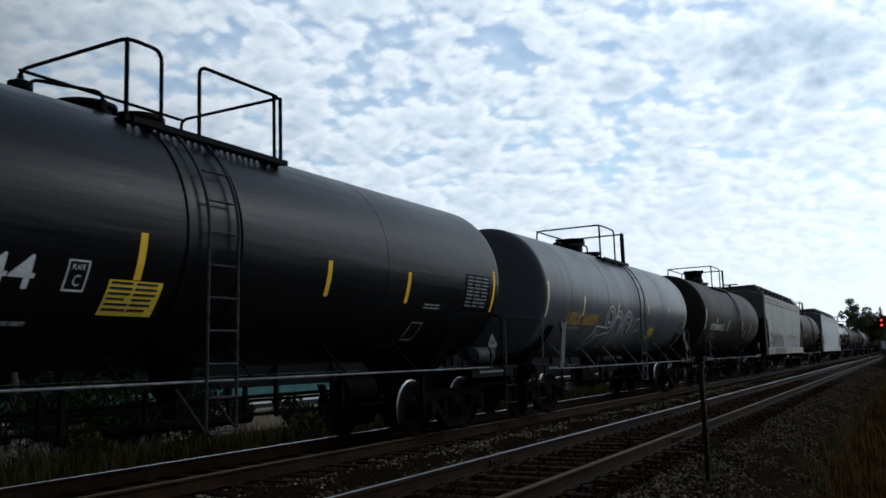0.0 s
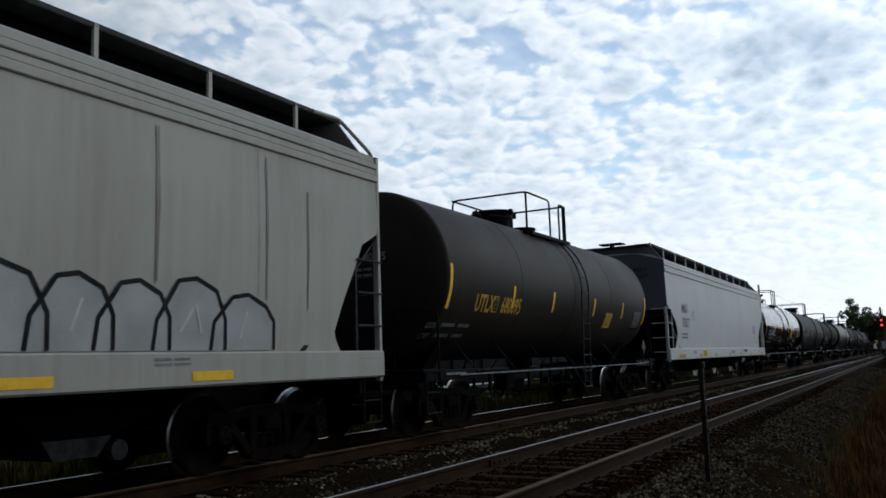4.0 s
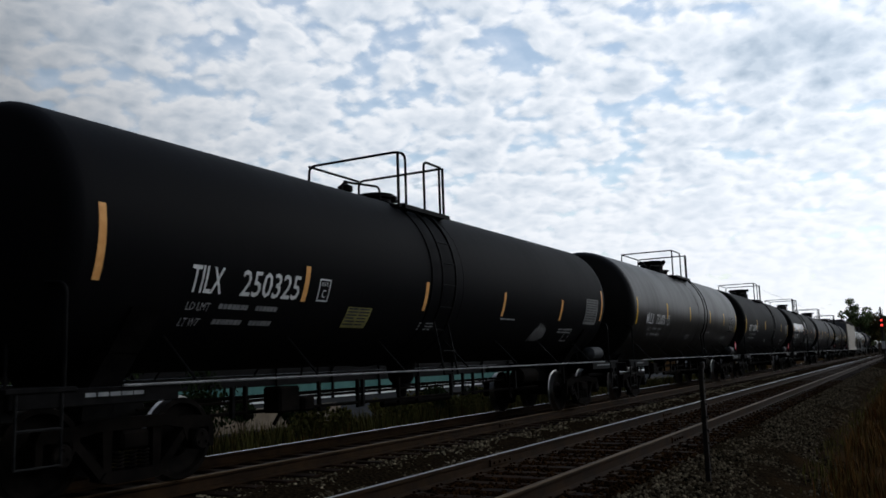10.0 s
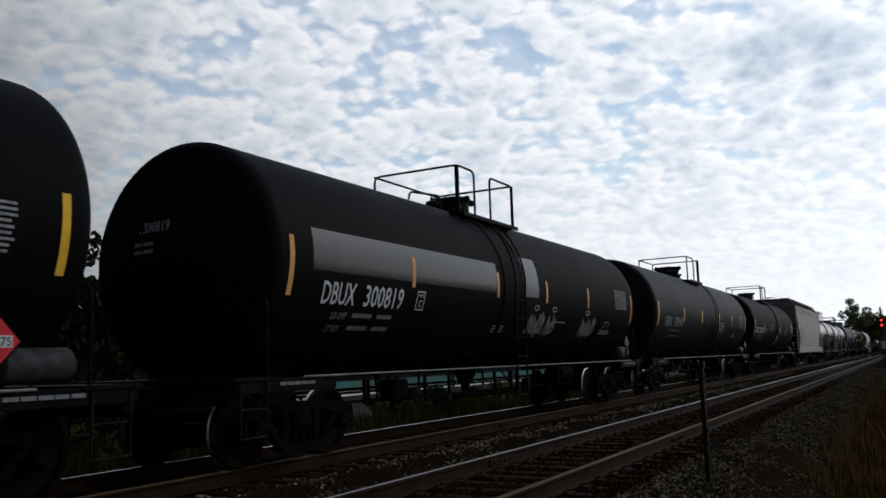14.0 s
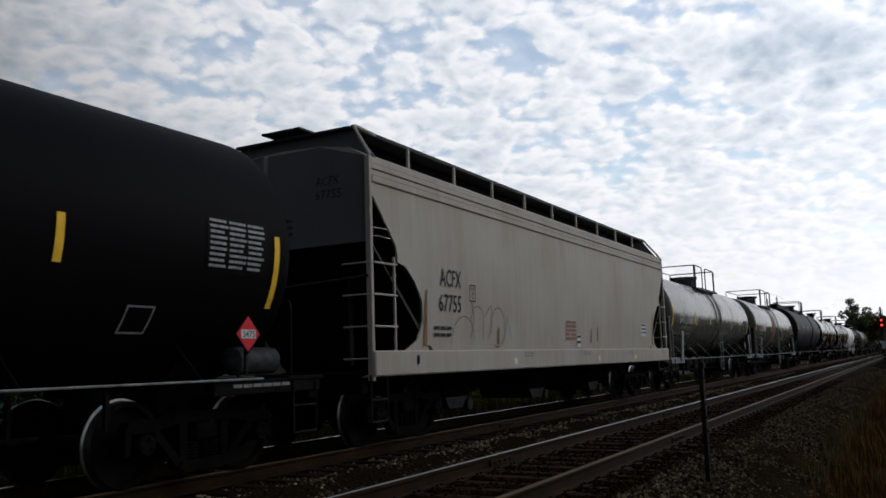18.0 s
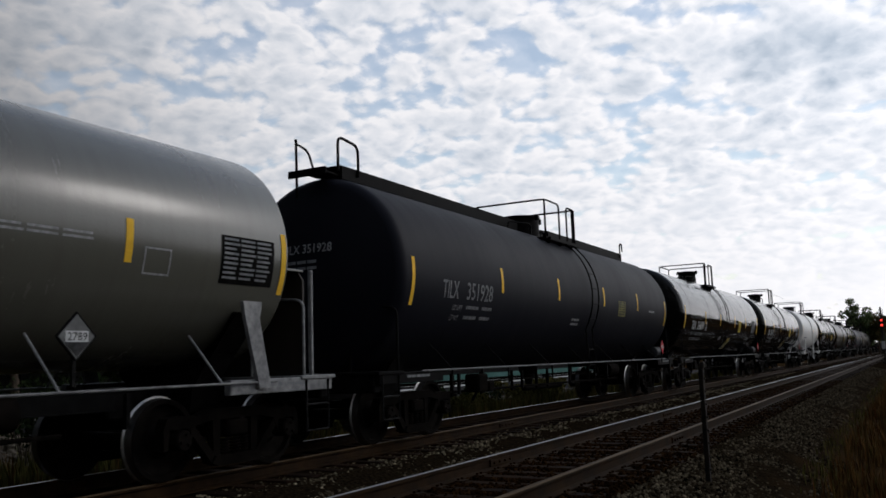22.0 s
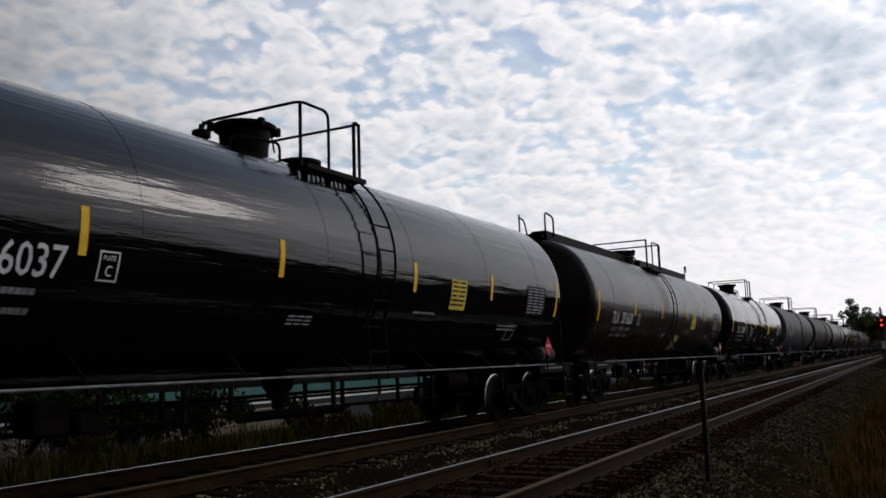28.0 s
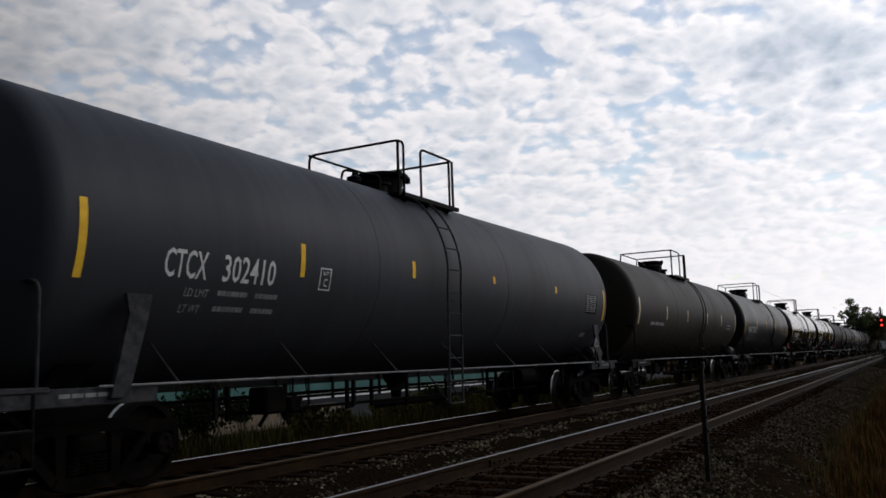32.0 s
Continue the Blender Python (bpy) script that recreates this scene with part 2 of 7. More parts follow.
        return self.add([Vector(c) + Vector(p) for p in vs], fs)

    def prism(self, outline, y0, y1, axis="y"):
        """An outline of two coordinates drawn out along an axis."""
        n = len(outline)
        put = {"y": lambda a, b, d: (a, d, b), "x": lambda a, b, d: (d, a, b), "z": lambda a, b, d: (a, b, d)}[axis]
        vs = [put(a, b, y0) for a, b in outline] + [put(a, b, y1) for a, b in outline]
        return self.add(vs, [tuple(range(n)), tuple(range(n, 2 * n))[::-1]] + [(k, k + n, (k + 1) % n + n, (k + 1) % n) for k in range(n)])

    def mesh(self, name, mat, smooth=35):
        me = bpy.data.meshes.new(name)
        me.from_pydata(self.v, [], self.f)
        bm = bmesh.new()
        bm.from_mesh(me)
        bmesh.ops.recalc_face_normals(bm, faces=bm.faces)
        bm.to_mesh(me)
        bm.free()
        for k in mat if isinstance(mat, (list, tuple)) else [mat]:
            me.materials.append(k)
        if smooth:
            me.polygons.foreach_set("use_smooth", [True] * len(me.polygons))
            me.set_sharp_from_angle(angle=radians(smooth))
        me.update()
        return me


def part(name, shape, mat, parent, label="", smooth=35):
    ob = new(name, shape.mesh(name, mat, smooth) if isinstance(shape, Shape) else shape)
    ob.parent = parent
    if label:
        ob["label"] = label
    return ob


def thing(name, at, label, category, group=""):
    ob = new(name)
    ob.empty_display_size = 0.3
    ob.matrix_world = at if isinstance(at, Matrix) else Matrix.Translation(at)
    return tagged(ob, label, category, group)


def rounded(pts, r, n=4):
    """The polyline with its corners rounded by r."""
    pts = [Vector(p) for p in pts]
    out = [pts[0]]
    for a, b, c in zip(pts, pts[1:], pts[2:]):
        d1, d2 = (a - b), (c - b)
        k = min(r, d1.length * 0.49, d2.length * 0.49)
        p, q = b + d1.normalized() * k, b + d2.normalized() * k
        out += [(1 - t) ** 2 * p + 2 * t * (1 - t) * b + t * t * q for t in (i / n for i in range(n + 1))]
    return out + [pts[-1]]


# ---- sky ----
def cloud_deck():
    """A wide dome of broken cloud that drifts slowly; blue sky shows through its gaps."""
    m = bpy.data.materials.new("broken_cloud")
    m.use_nodes = True
    nt = m.node_tree
    n, l = nt.nodes, nt.links
    n.clear()
    out = n.new("ShaderNodeOutputMaterial")
    tc = n.new("ShaderNodeTexCoord")
    sep = n.new("ShaderNodeSeparateXYZ")
    l.new(tc.outputs["Object"], sep.inputs[0])

    def mth(op, a, b=None, c=None, clamp=False):
        k = n.new("ShaderNodeMath")
        k.operation, k.use_clamp = op, clamp
        for i, x in enumerate((a, b, c)):
            if x is None:
                continue
            if isinstance(x, (int, float)):
                k.inputs[i].default_value = x
            else:
                l.new(x, k.inputs[i])
        return k.outputs[0]
    nrm = n.new("ShaderNodeVectorMath")
    nrm.operation = "NORMALIZE"
    l.new(tc.outputs["Object"], nrm.inputs[0])
    dsep = n.new("ShaderNodeSeparateXYZ")
    l.new(nrm.outputs[0], dsep.inputs[0])
    # a cloud sheet in perspective
    zz = mth("ADD", dsep.outputs["Z"], 0.34)
    uv = n.new("ShaderNodeCombineXYZ")
    l.new(mth("DIVIDE", dsep.outputs["X"], zz), uv.inputs[0])
    l.new(mth("DIVIDE", dsep.outputs["Y"], zz), uv.inputs[1])
    warp = n.new("ShaderNodeTexNoise")
    warp.inputs["Scale"].default_value, warp.inputs["Detail"].default_value, warp.inputs["Roughness"].default_value = 8.0, 6, 0.6
    l.new(uv.outputs[0], warp.inputs[0])
    wv = n.new("ShaderNodeVectorMath")
    wv.operation = "MULTIPLY_ADD"
    wv.inputs[1].default_value = (0.055, 0.055, 0)
    l.new(warp.outputs["Color"], wv.inputs[0])
    l.new(uv.outputs[0], wv.inputs[2])

    def density(du, dv, detail):
        """Heaped cells of cloud in two sizes with ragged edges."""
        mp = n.new("ShaderNodeMapping")
        mp.inputs["Location"].default_value = (du, dv, 0)
        l.new(wv.outputs[0], mp.inputs[0])

        def cells(scale):
            t = n.new("ShaderNodeTexVoronoi")
            t.feature, t.voronoi_dimensions = "SMOOTH_F1", "2D"
            t.inputs["Scale"].default_value, t.inputs["Smoothness"].default_value = scale, 0.35
            l.new(mp.outputs[0], t.inputs["Vector"])
            return t.outputs["Distance"]

        def fbm(scale, detail, rough):
            t = n.new("ShaderNodeTexNoise")
            t.noise_dimensions = "2D"
            t.inputs["Scale"].default_value, t.inputs["Detail"].default_value, t.inputs["Roughness"].default_value = scale, detail, rough
            l.new(mp.outputs[0], t.inputs["Vector"])
            return t.outputs[0]
        heaps = mth("MULTIPLY_ADD", cells(12.5), -0.80, mth("MULTIPLY_ADD", cells(29.0), -0.45, 0.84))
        return mth("MULTIPLY_ADD", fbm(4.4, 2, 0.5), 0.80, mth("MULTIPLY_ADD", fbm(17.0, detail, 0.62), 0.80, heaps))
    # wide gaps (below zero) and heavy banks (above) of this day's cloud: azimuth, elevation, half widths, amount
    azi = mth("MULTIPLY", mth("ARCTAN2", dsep.outputs["Y"], dsep.outputs["X"]), 180 / math.pi)
    ele = mth("MULTIPLY", mth("ARCSINE", dsep.outputs["Z"]), 180 / math.pi)
    field = None
    # the last entry is an unseen gap, added so the sun lamp gets through
    for a, e, wa, we, amount in ((25.5, 21.5, 2.8, 1.4, -0.28), (43.5, 20.9, 2.6, 1.3, -0.26), (34.3, 18.6, 1.3, 1.8, -0.22), (53.7, 18.0, 2.0, 0.8, -0.24),
                                 (12.1, 17.8, 1.7, 1.6, -0.30), (9.9, 15.9, 2.8, 0.5, -0.22), (14.3, 21.3, 2.4, 2.0, -0.22), (47.2, 19.3, 2.2, 0.7, -0.18),
                                 (5.6, 18.4, 4.6, 2.2, 0.62), (17.7, 17.8, 2.3, 1.3, 0.34), (40.5, 16.7, 4.0, 2.0, 0.14), (11.0, 20.3, 1.4, 1.6, 0.16), (25.7, 18.4, 1.7, 1.2, 0.14), (-40.0, 30.0, 10.0, 9.0, -1.4)):
        da = mth("MULTIPLY", mth("SUBTRACT", azi, a), 1 / wa)
        de = mth("MULTIPLY", mth("SUBTRACT", ele, e), 1 / we)
        w = mth("EXPONENT", mth("MULTIPLY", mth("MULTIPLY_ADD", da, da, mth("MULTIPLY", de, de)), -0.8))
        field = mth("MULTIPLY_ADD", w, amount, field if field else 0.0)
    d = mth("ADD", density(0, 0, 8), field)
    near, toward = density(0, 0, 3), density(-0.010, -0.020, 3)
    low = mth("MULTIPLY_ADD", dsep.outputs["Z"], -2.6, 0.62, clamp=True)     # haze closes the gaps low down
    cover = n.new("ShaderNodeMapRange")
    cover.interpolation_type = "SMOOTHSTEP"
    cover.inputs["From Min"].default_value, cover.inputs["From Max"].default_value = 0.71, 1.06
    cover.inputs["To Min"].default_value, cover.inputs["To Max"].default_value = 0.38, 1.0
    l.new(mth("MULTIPLY_ADD", low, 0.8, d), cover.inputs[0])
    high = n.new("ShaderNodeMapRange")                                       # overhead the sheet thins out
    high.interpolation_type = "SMOOTHSTEP"
    high.inputs["From Min"].default_value, high.inputs["From Max"].default_value = 0.40, 0.78
    high.inputs["To Min"].default_value, high.inputs["To Max"].default_value = 1.0, 0.28
    l.new(dsep.outputs["Z"], high.inputs[0])
    cover = mth("MULTIPLY", cover.outputs[0], high.outputs[0])
    # towards the sun the cloud is lit through; away from it, out of view, it is dimmed and closed to cut fill light
    dot = n.new("ShaderNodeVectorMath")
    dot.operation = "DOT_PRODUCT"
    dot.inputs[1].default_value = (math.cos(SUN_EL) * math.cos(SUN_AZ), math.cos(SUN_EL) * math.sin(SUN_AZ), math.sin(SUN_EL))
    l.new(nrm.outputs[0], dot.inputs[0])
    half = mth("MULTIPLY_ADD", dot.outputs["Value"], 0.5, 0.5, clamp=True)
    ss = n.new("ShaderNodeMapRange")
    ss.interpolation_type = "SMOOTHSTEP"
    ss.inputs["From Min"].default_value, ss.inputs["From Max"].default_value, ss.inputs["To Min"].default_value, ss.inputs["To Max"].default_value = -0.28, 0.40, 0.0, 1.0
    l.new(dot.outputs["Value"], ss.inputs[0])
    # unseen cloud, thickened here to hold back light from behind the view
    away = mth("SUBTRACT", 1.0, ss.outputs[0])
    cover = mth("MULTIPLY_ADD", mth("MULTIPLY", mth("SUBTRACT", 1.0, cover), away), 0.85, cover)
    glow = mth("MULTIPLY_ADD", mth("POWER", half, 60.0), 2.6, mth("MULTIPLY_ADD", mth("POWER", half, 6.0), 0.52, mth("MULTIPLY_ADD", ss.outputs[0], 0.78, 0.02)))
    # each heap is bright on the side towards the sun and grey-blue behind and where it is thick
    lit = mth("MULTIPLY_ADD", mth("SUBTRACT", near, toward), 1.5, 0.70, clamp=True)
    thick = mth("MULTIPLY_ADD", d, 1.5, -1.72, clamp=True)
    calm = mth("MULTIPLY_ADD", low, -1.7, 1.0, clamp=True)
    dim = mth("MULTIPLY", mth("MULTIPLY_ADD", mth("SUBTRACT", 1.0, lit), 0.27, mth("MULTIPLY", thick, 0.28)), calm)
    body = mth("SUBTRACT", 1.07, dim, clamp=False)
    power = mth("MULTIPLY", glow, body)
    mix = n.new("ShaderNodeMix")
    mix.data_type = "RGBA"
    mix.inputs[6].default_value, mix.inputs[7].default_value = (0.76, 0.88, 1.0, 1), (1.0, 0.985, 0.968, 1)
    l.new(mth("MULTIPLY_ADD", dim, -2.2, 1.0, clamp=True), mix.inputs[0])
    em = n.new("ShaderNodeEmission")
    l.new(mix.outputs[2], em.inputs[0])
    l.new(mth("MULTIPLY", power, 1.0), em.inputs[1])
    tr = n.new("ShaderNodeBsdfTransparent")
    ms = n.new("ShaderNodeMixShader")
    l.new(cover, ms.inputs[0])
    l.new(tr.outputs[0], ms.inputs[1])
    l.new(em.outputs[0], ms.inputs[2])
    l.new(ms.outputs[0], out.inputs[0])
    sh = Shape()
    prof = [(1500 * math.sin(radians(a)), 4600 * math.cos(radians(a))) for a in (-2, 2, 6, 12, 20, 30, 42, 55, 68, 80, 90)]
    prof[-1] = (1500, 0.5)
    sh.lathe(prof, (0, 0, 0), "z", 96)
    ob = new("cloud_layer", sh.mesh("cloud_layer", m, 180))
    return tagged(ob, "broken white altocumulus cloud drifting over pale blue sky", "clouds", kind="structure")


CLOUDS = cloud_deck()
NEAR1, NEAR2, FAR1, FAR2 = 3.35, 4.855, 7.369, 8.874
YC = (FAR1 + FAR2) / 2
YN = (NEAR1 + NEAR2) / 2


# ---- ground and tracks ----
def ground_height(x, y):
    """Cross-section of the line: two ballast beds with a shallow trough, a ditch-side slope on each side."""
    def ease(a, b, t):
        t = min(1, max(0, (t - a) / (b - a)))
        return t * t * (3 - 2 * t)
    z = -0.20
    if YN + 1.5 < y < YC - 1.5:
        z -= 0.10 * math.sin(math.pi * (y - YN - 1.5) / (YC - YN - 3.0))
    if y < YN - 1.5:
        z -= 0.42 * ease(YN - 1.5, 0.9, y) * 1.0 if y > 0.9 else 0.42
    if y > YC + 1.5:
        z -= 0.50 * ease(YC + 1.5, YC + 4.0, y)
    return z


def make_ground():
    ys = [-4000, -600, -120, -40, -15, -6, -2, -0.5, 0.2, 0.9, 1.3, 1.8, 2.2, 2.6, 3.0, 4.1, 5.2, 5.6, 6.1, 6.6, 7.4, 8.2, 9.6, 10.2, 10.8, 11.4, 12.2, 14, 18, 26, 60, 200, 900, 4000]
    xs = [-4000, -600, -120, -40, -20, -10] + [x * 0.5 for x in range(-10, 80)] + [40 + 4 * k for k in range(1, 41)] + [230, 300, 450, 700, 1200, 4000]
    sh = Shape()
    vs = []
    for x in xs:
        for y in ys:
            z = ground_height(x, y)
            if -30 < x < 200 and -8 < y < 20:
                z += 0.05 * noise.noise((x * 0.9, y * 1.3, 0)) + 0.02 * noise.noise((x * 4, y * 4, 3))
                if NEAR1 - 1.2 < y < FAR2 + 1.2:
                    z -= 0.005
            vs.append((x, y, z))
    w = len(ys)
    sh.add(vs, [(i * w + j, (i + 1) * w + j, (i + 1) * w + j + 1, i * w + j + 1) for i in range(len(xs) - 1) for j in range(w - 1)])
    m, nt, p = nodes_of("trackside_ground")
    n, l = nt.nodes, nt.links
    geo = n.new("ShaderNodeNewGeometry")
    sep = n.new("ShaderNodeSeparateXYZ")
    l.new(geo.outputs["Position"], sep.inputs[0])
    ns = n.new("ShaderNodeTexNoise")
    ns.inputs["Scale"].default_value, ns.inputs["Detail"].default_value = 1.1, 6
    l.new(geo.outputs["Position"], ns.inputs[0])
    n2 = n.new("ShaderNodeTexVoronoi")
    n2.inputs["Scale"].default_value = 17
    l.new(geo.outputs["Position"], n2.inputs[0])
    n3 = n.new("ShaderNodeTexNoise")
    n3.inputs["Scale"].default_value, n3.inputs["Detail"].default_value = 9, 5
    l.new(geo.outputs["Position"], n3.inputs[0])
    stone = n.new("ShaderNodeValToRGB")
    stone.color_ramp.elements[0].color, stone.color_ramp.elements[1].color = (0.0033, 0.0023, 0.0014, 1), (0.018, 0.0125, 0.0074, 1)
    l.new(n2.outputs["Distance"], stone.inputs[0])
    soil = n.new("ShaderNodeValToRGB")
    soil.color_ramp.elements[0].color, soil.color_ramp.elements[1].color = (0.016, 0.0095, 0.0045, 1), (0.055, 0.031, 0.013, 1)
    l.new(n3.outputs[0], soil.inputs[0])
    wob = n.new("ShaderNodeMath")
    wob.operation = "MULTIPLY_ADD"
    wob.inputs[1].default_value = 1.6
    l.new(ns.outputs[0], wob.inputs[0])
    l.new(sep.outputs["Y"], wob.inputs[2])
    a = n.new("ShaderNodeMapRange")
    a.inputs["From Min"].default_value, a.inputs["From Max"].default_value = 1.75, 2.45
    l.new(wob.outputs[0], a.inputs[0])
    b = n.new("ShaderNodeMapRange")
    b.inputs["From Min"].default_value, b.inputs["From Max"].default_value = 12.6, 11.2
    l.new(wob.outputs[0], b.inputs[0])
    ab = n.new("ShaderNodeMath")
    ab.operation = "MULTIPLY"
    l.new(a.outputs[0], ab.inputs[0])
    l.new(b.outputs[0], ab.inputs[1])
    mx = n.new("ShaderNodeMix")
    mx.data_type = "RGBA"
    l.new(ab.outputs[0], mx.inputs[0])
    l.new(soil.outputs[0], mx.inputs[6])
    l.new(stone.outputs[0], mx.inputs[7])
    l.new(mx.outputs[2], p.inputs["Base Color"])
    p.inputs["Roughness"].default_value = 0.95
    p.inputs["Specular IOR Level"].default_value = 0.0
    bp = n.new("ShaderNodeBump")
    bp.inputs["Strength"].default_value, bp.inputs["Distance"].default_value = 0.9, 0.03
    l.new(n2.outputs["Distance"], bp.inputs["Height"])
    l.new(bp.outputs[0], p.inputs["Normal"])
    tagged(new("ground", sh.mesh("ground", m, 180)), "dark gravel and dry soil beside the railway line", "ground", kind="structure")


make_ground()
RAIL_PROFILE = [(-0.075, -0.172), (0.075, -0.172), (0.075, -0.160), (0.012, -0.140), (0.009, -0.048), (0.036, -0.036), (0.037, -0.010), (0.033, -0.003), (0.025, 0.0), (-0.025, 0.0), (-0.033, -0.003), (-0.037, -0.010), (-0.036, -0.036), (-0.009, -0.048), (-0.012, -0.140), (-0.075, -0.160)]


def make_rail(y, label, head=None):
    sh = Shape()
    xs = [-60 + 12 * k for k in range(0, 72)]
    n = len(RAIL_PROFILE)
    vs = [(x, y + a, b) for x in xs for a, b in RAIL_PROFILE]
    fs = [(i * n + k, i * n + (k + 1) % n, (i + 1) * n + (k + 1) % n, (i + 1) * n + k) for i in range(len(xs) - 1) for k in range(n)]
    sh.add(vs, fs)
    me = sh.mesh("rail", [RAILSIDE, head or TREAD], 30)
    me.polygons.foreach_set("material_index", [1 if f.center.z > (-0.012 if head else -0.0005) else 0 for f in me.polygons])
    ob = tagged(new("rail", me), label, "rail", kind="structure")
    return ob


make_rail(NEAR1, "rusty steel rail with a dull head on wooden ties", DULLRAIL)
make_rail(NEAR2, "rusty steel rail with a polished head on wooden ties")
# dull head colour stands in for the dark train mirrored in it
make_rail(FAR1, "rusty steel rail with the dark train's reflection coloured into its dull head", DULLRAIL)
make_rail(FAR2, "steel rail with a bright running surface under the train")


# ---- railway cars ----
def wheelset_mesh():
    sh = Shape()
    for s in (-1, 1):
        k = lambda a: s * a
        prof = [(k(0.62), 0.09), (k(0.655), 0.13), (k(0.665), 0.36), (k(0.69), 0.40), (k(0.683), 0.478), (k(0.70), 0.484), (k(0.715), 0.462), (k(0.735), 0.457), (k(0.815), 0.453), (k(0.822), 0.445), (k(0.822), 0.395), (k(0.765), 0.37), (k(0.745), 0.2), (k(0.80), 0.135), (k(0.80), 0.085)]
        sh.lathe(prof, (0, 0, 0), "y", 40)
        sh.lathe([(k(0.80), 0.075), (k(0.93), 0.075), (k(0.93), 0.115), (k(1.12), 0.115), (k(1.14), 0.10), (k(1.14), 0.0)], (0, 0, 0), "y", 20)
        for a in (0, 120, 240):
            sh.lathe([(k(1.135), 0.02), (k(1.16), 0.02), (k(1.165), 0.0)], (0.062 * math.cos(radians(a)), 0, 0.062 * math.sin(radians(a))), "y", 6)
    sh.lathe([(-0.63, 0.085), (0.63, 0.085)], (0, 0, 0), "y", 14)
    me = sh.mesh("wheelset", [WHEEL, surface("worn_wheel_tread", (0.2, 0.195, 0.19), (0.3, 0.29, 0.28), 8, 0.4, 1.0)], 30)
    me.polygons.foreach_set("material_index", [1 if (0.45 < math.hypot(f.center.x, f.center.z) < 0.487 and abs(f.normal.y) < 0.95) else 0 for f in me.polygons])
    return me


def side_frame_shape():
    """Cast truck side frame: arched top chord, two pedestal jaws, open windows either side of the spring nest."""
    sh = Shape()
    top = [(-1.13, 0.60), (-1.08, 0.70), (-0.86, 0.72), (-0.62, 0.70), (-0.42, 0.76), (0.42, 0.76), (0.62, 0.70), (0.86, 0.72), (1.08, 0.70), (1.13, 0.60)]
    bot = [(1.13, 0.36), (1.06, 0.36), (1.05, 0.58), (0.74, 0.58), (0.73, 0.44), (0.66, 0.60), (0.44, 0.64), (-0.44, 0.64), (-0.66, 0.60), (-0.73, 0.44), (-0.74, 0.58), (-1.05, 0.58), (-1.06, 0.36), (-1.13, 0.36)]
    sh.prism(top + bot, -0.07, 0.07)
    for s in (-1, 1):
        sh.prism([(s * 0.70, 0.62), (s * 0.80, 0.60), (s * 0.42, 0.18), (s * 0.30, 0.20)], -0.06, 0.06)
        sh.prism([(s * 0.26, 0.66), (s * 0.38, 0.66), (s * 0.36, 0.2), (s * 0.26, 0.2)], -0.05, 0.05)
    sh.prism([(-0.42, 0.16), (-0.36, 0.24), (0.36, 0.24), (0.42, 0.16), (0.30, 0.12), (-0.30, 0.12)], -0.09, 0.09)
    return sh


def spring_shape():
    sh = Shape()
    for dx in (-0.16, 0.0, 0.16):
        pts = [(dx + 0.062 * math.cos(a), 0.062 * math.sin(a), 0.24 + 0.036 * a / 6.283) for a in (k * 0.7854 for k in range(0, 41))]
        sh.tube(pts, 0.014, 5)
    return sh


WHEELSET_ME = wheelset_mesh()
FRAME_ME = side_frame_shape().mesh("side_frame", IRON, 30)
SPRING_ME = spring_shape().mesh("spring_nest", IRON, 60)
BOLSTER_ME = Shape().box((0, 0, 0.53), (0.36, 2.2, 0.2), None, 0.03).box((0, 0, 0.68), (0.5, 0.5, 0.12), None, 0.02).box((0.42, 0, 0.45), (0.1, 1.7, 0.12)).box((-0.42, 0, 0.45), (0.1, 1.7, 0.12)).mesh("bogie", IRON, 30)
WHEELS = []


def bogie(car, x):
    b = part("bogie", BOLSTER_ME, None, car)
    b.location.x = x
    for s in (-1, 1):
        f = part("side_frame", FRAME_ME, None, b)
        f.location.y = s * 1.0
        k = part("spring_nest", SPRING_ME, None, b)
        k.location.y = s * 1.0
        w = part("wheelset", WHEELSET_ME, None, b)
        w.location = (s * 0.889, 0, 0.457)
        WHEELS.append(w)
    return b


def aside(r):
    """Wide tanks stand a little towards the far side."""
    return max(0.0, r - 1.5)


def bend(u, z, r, zc, lift):
    """The point of the tank's near side at height z."""
    k = (r + lift) ** 2 - (z - zc) ** 2
    return (u, aside(r) - math.sqrt(max(k, 0.0001)), z)


def band(sh, u0, u1, z0, z1, r, zc, lift=0.006, n=5):
    """A patch that hugs the near side of the tank."""
    vs = [bend(u, z0 + (z1 - z0) * k / n, r, zc, lift) for k in range(n + 1) for u in (u0, u1)]
    return sh.add(vs, [(2 * k, 2 * k + 1, 2 * k + 3, 2 * k + 2) for k in range(n)])


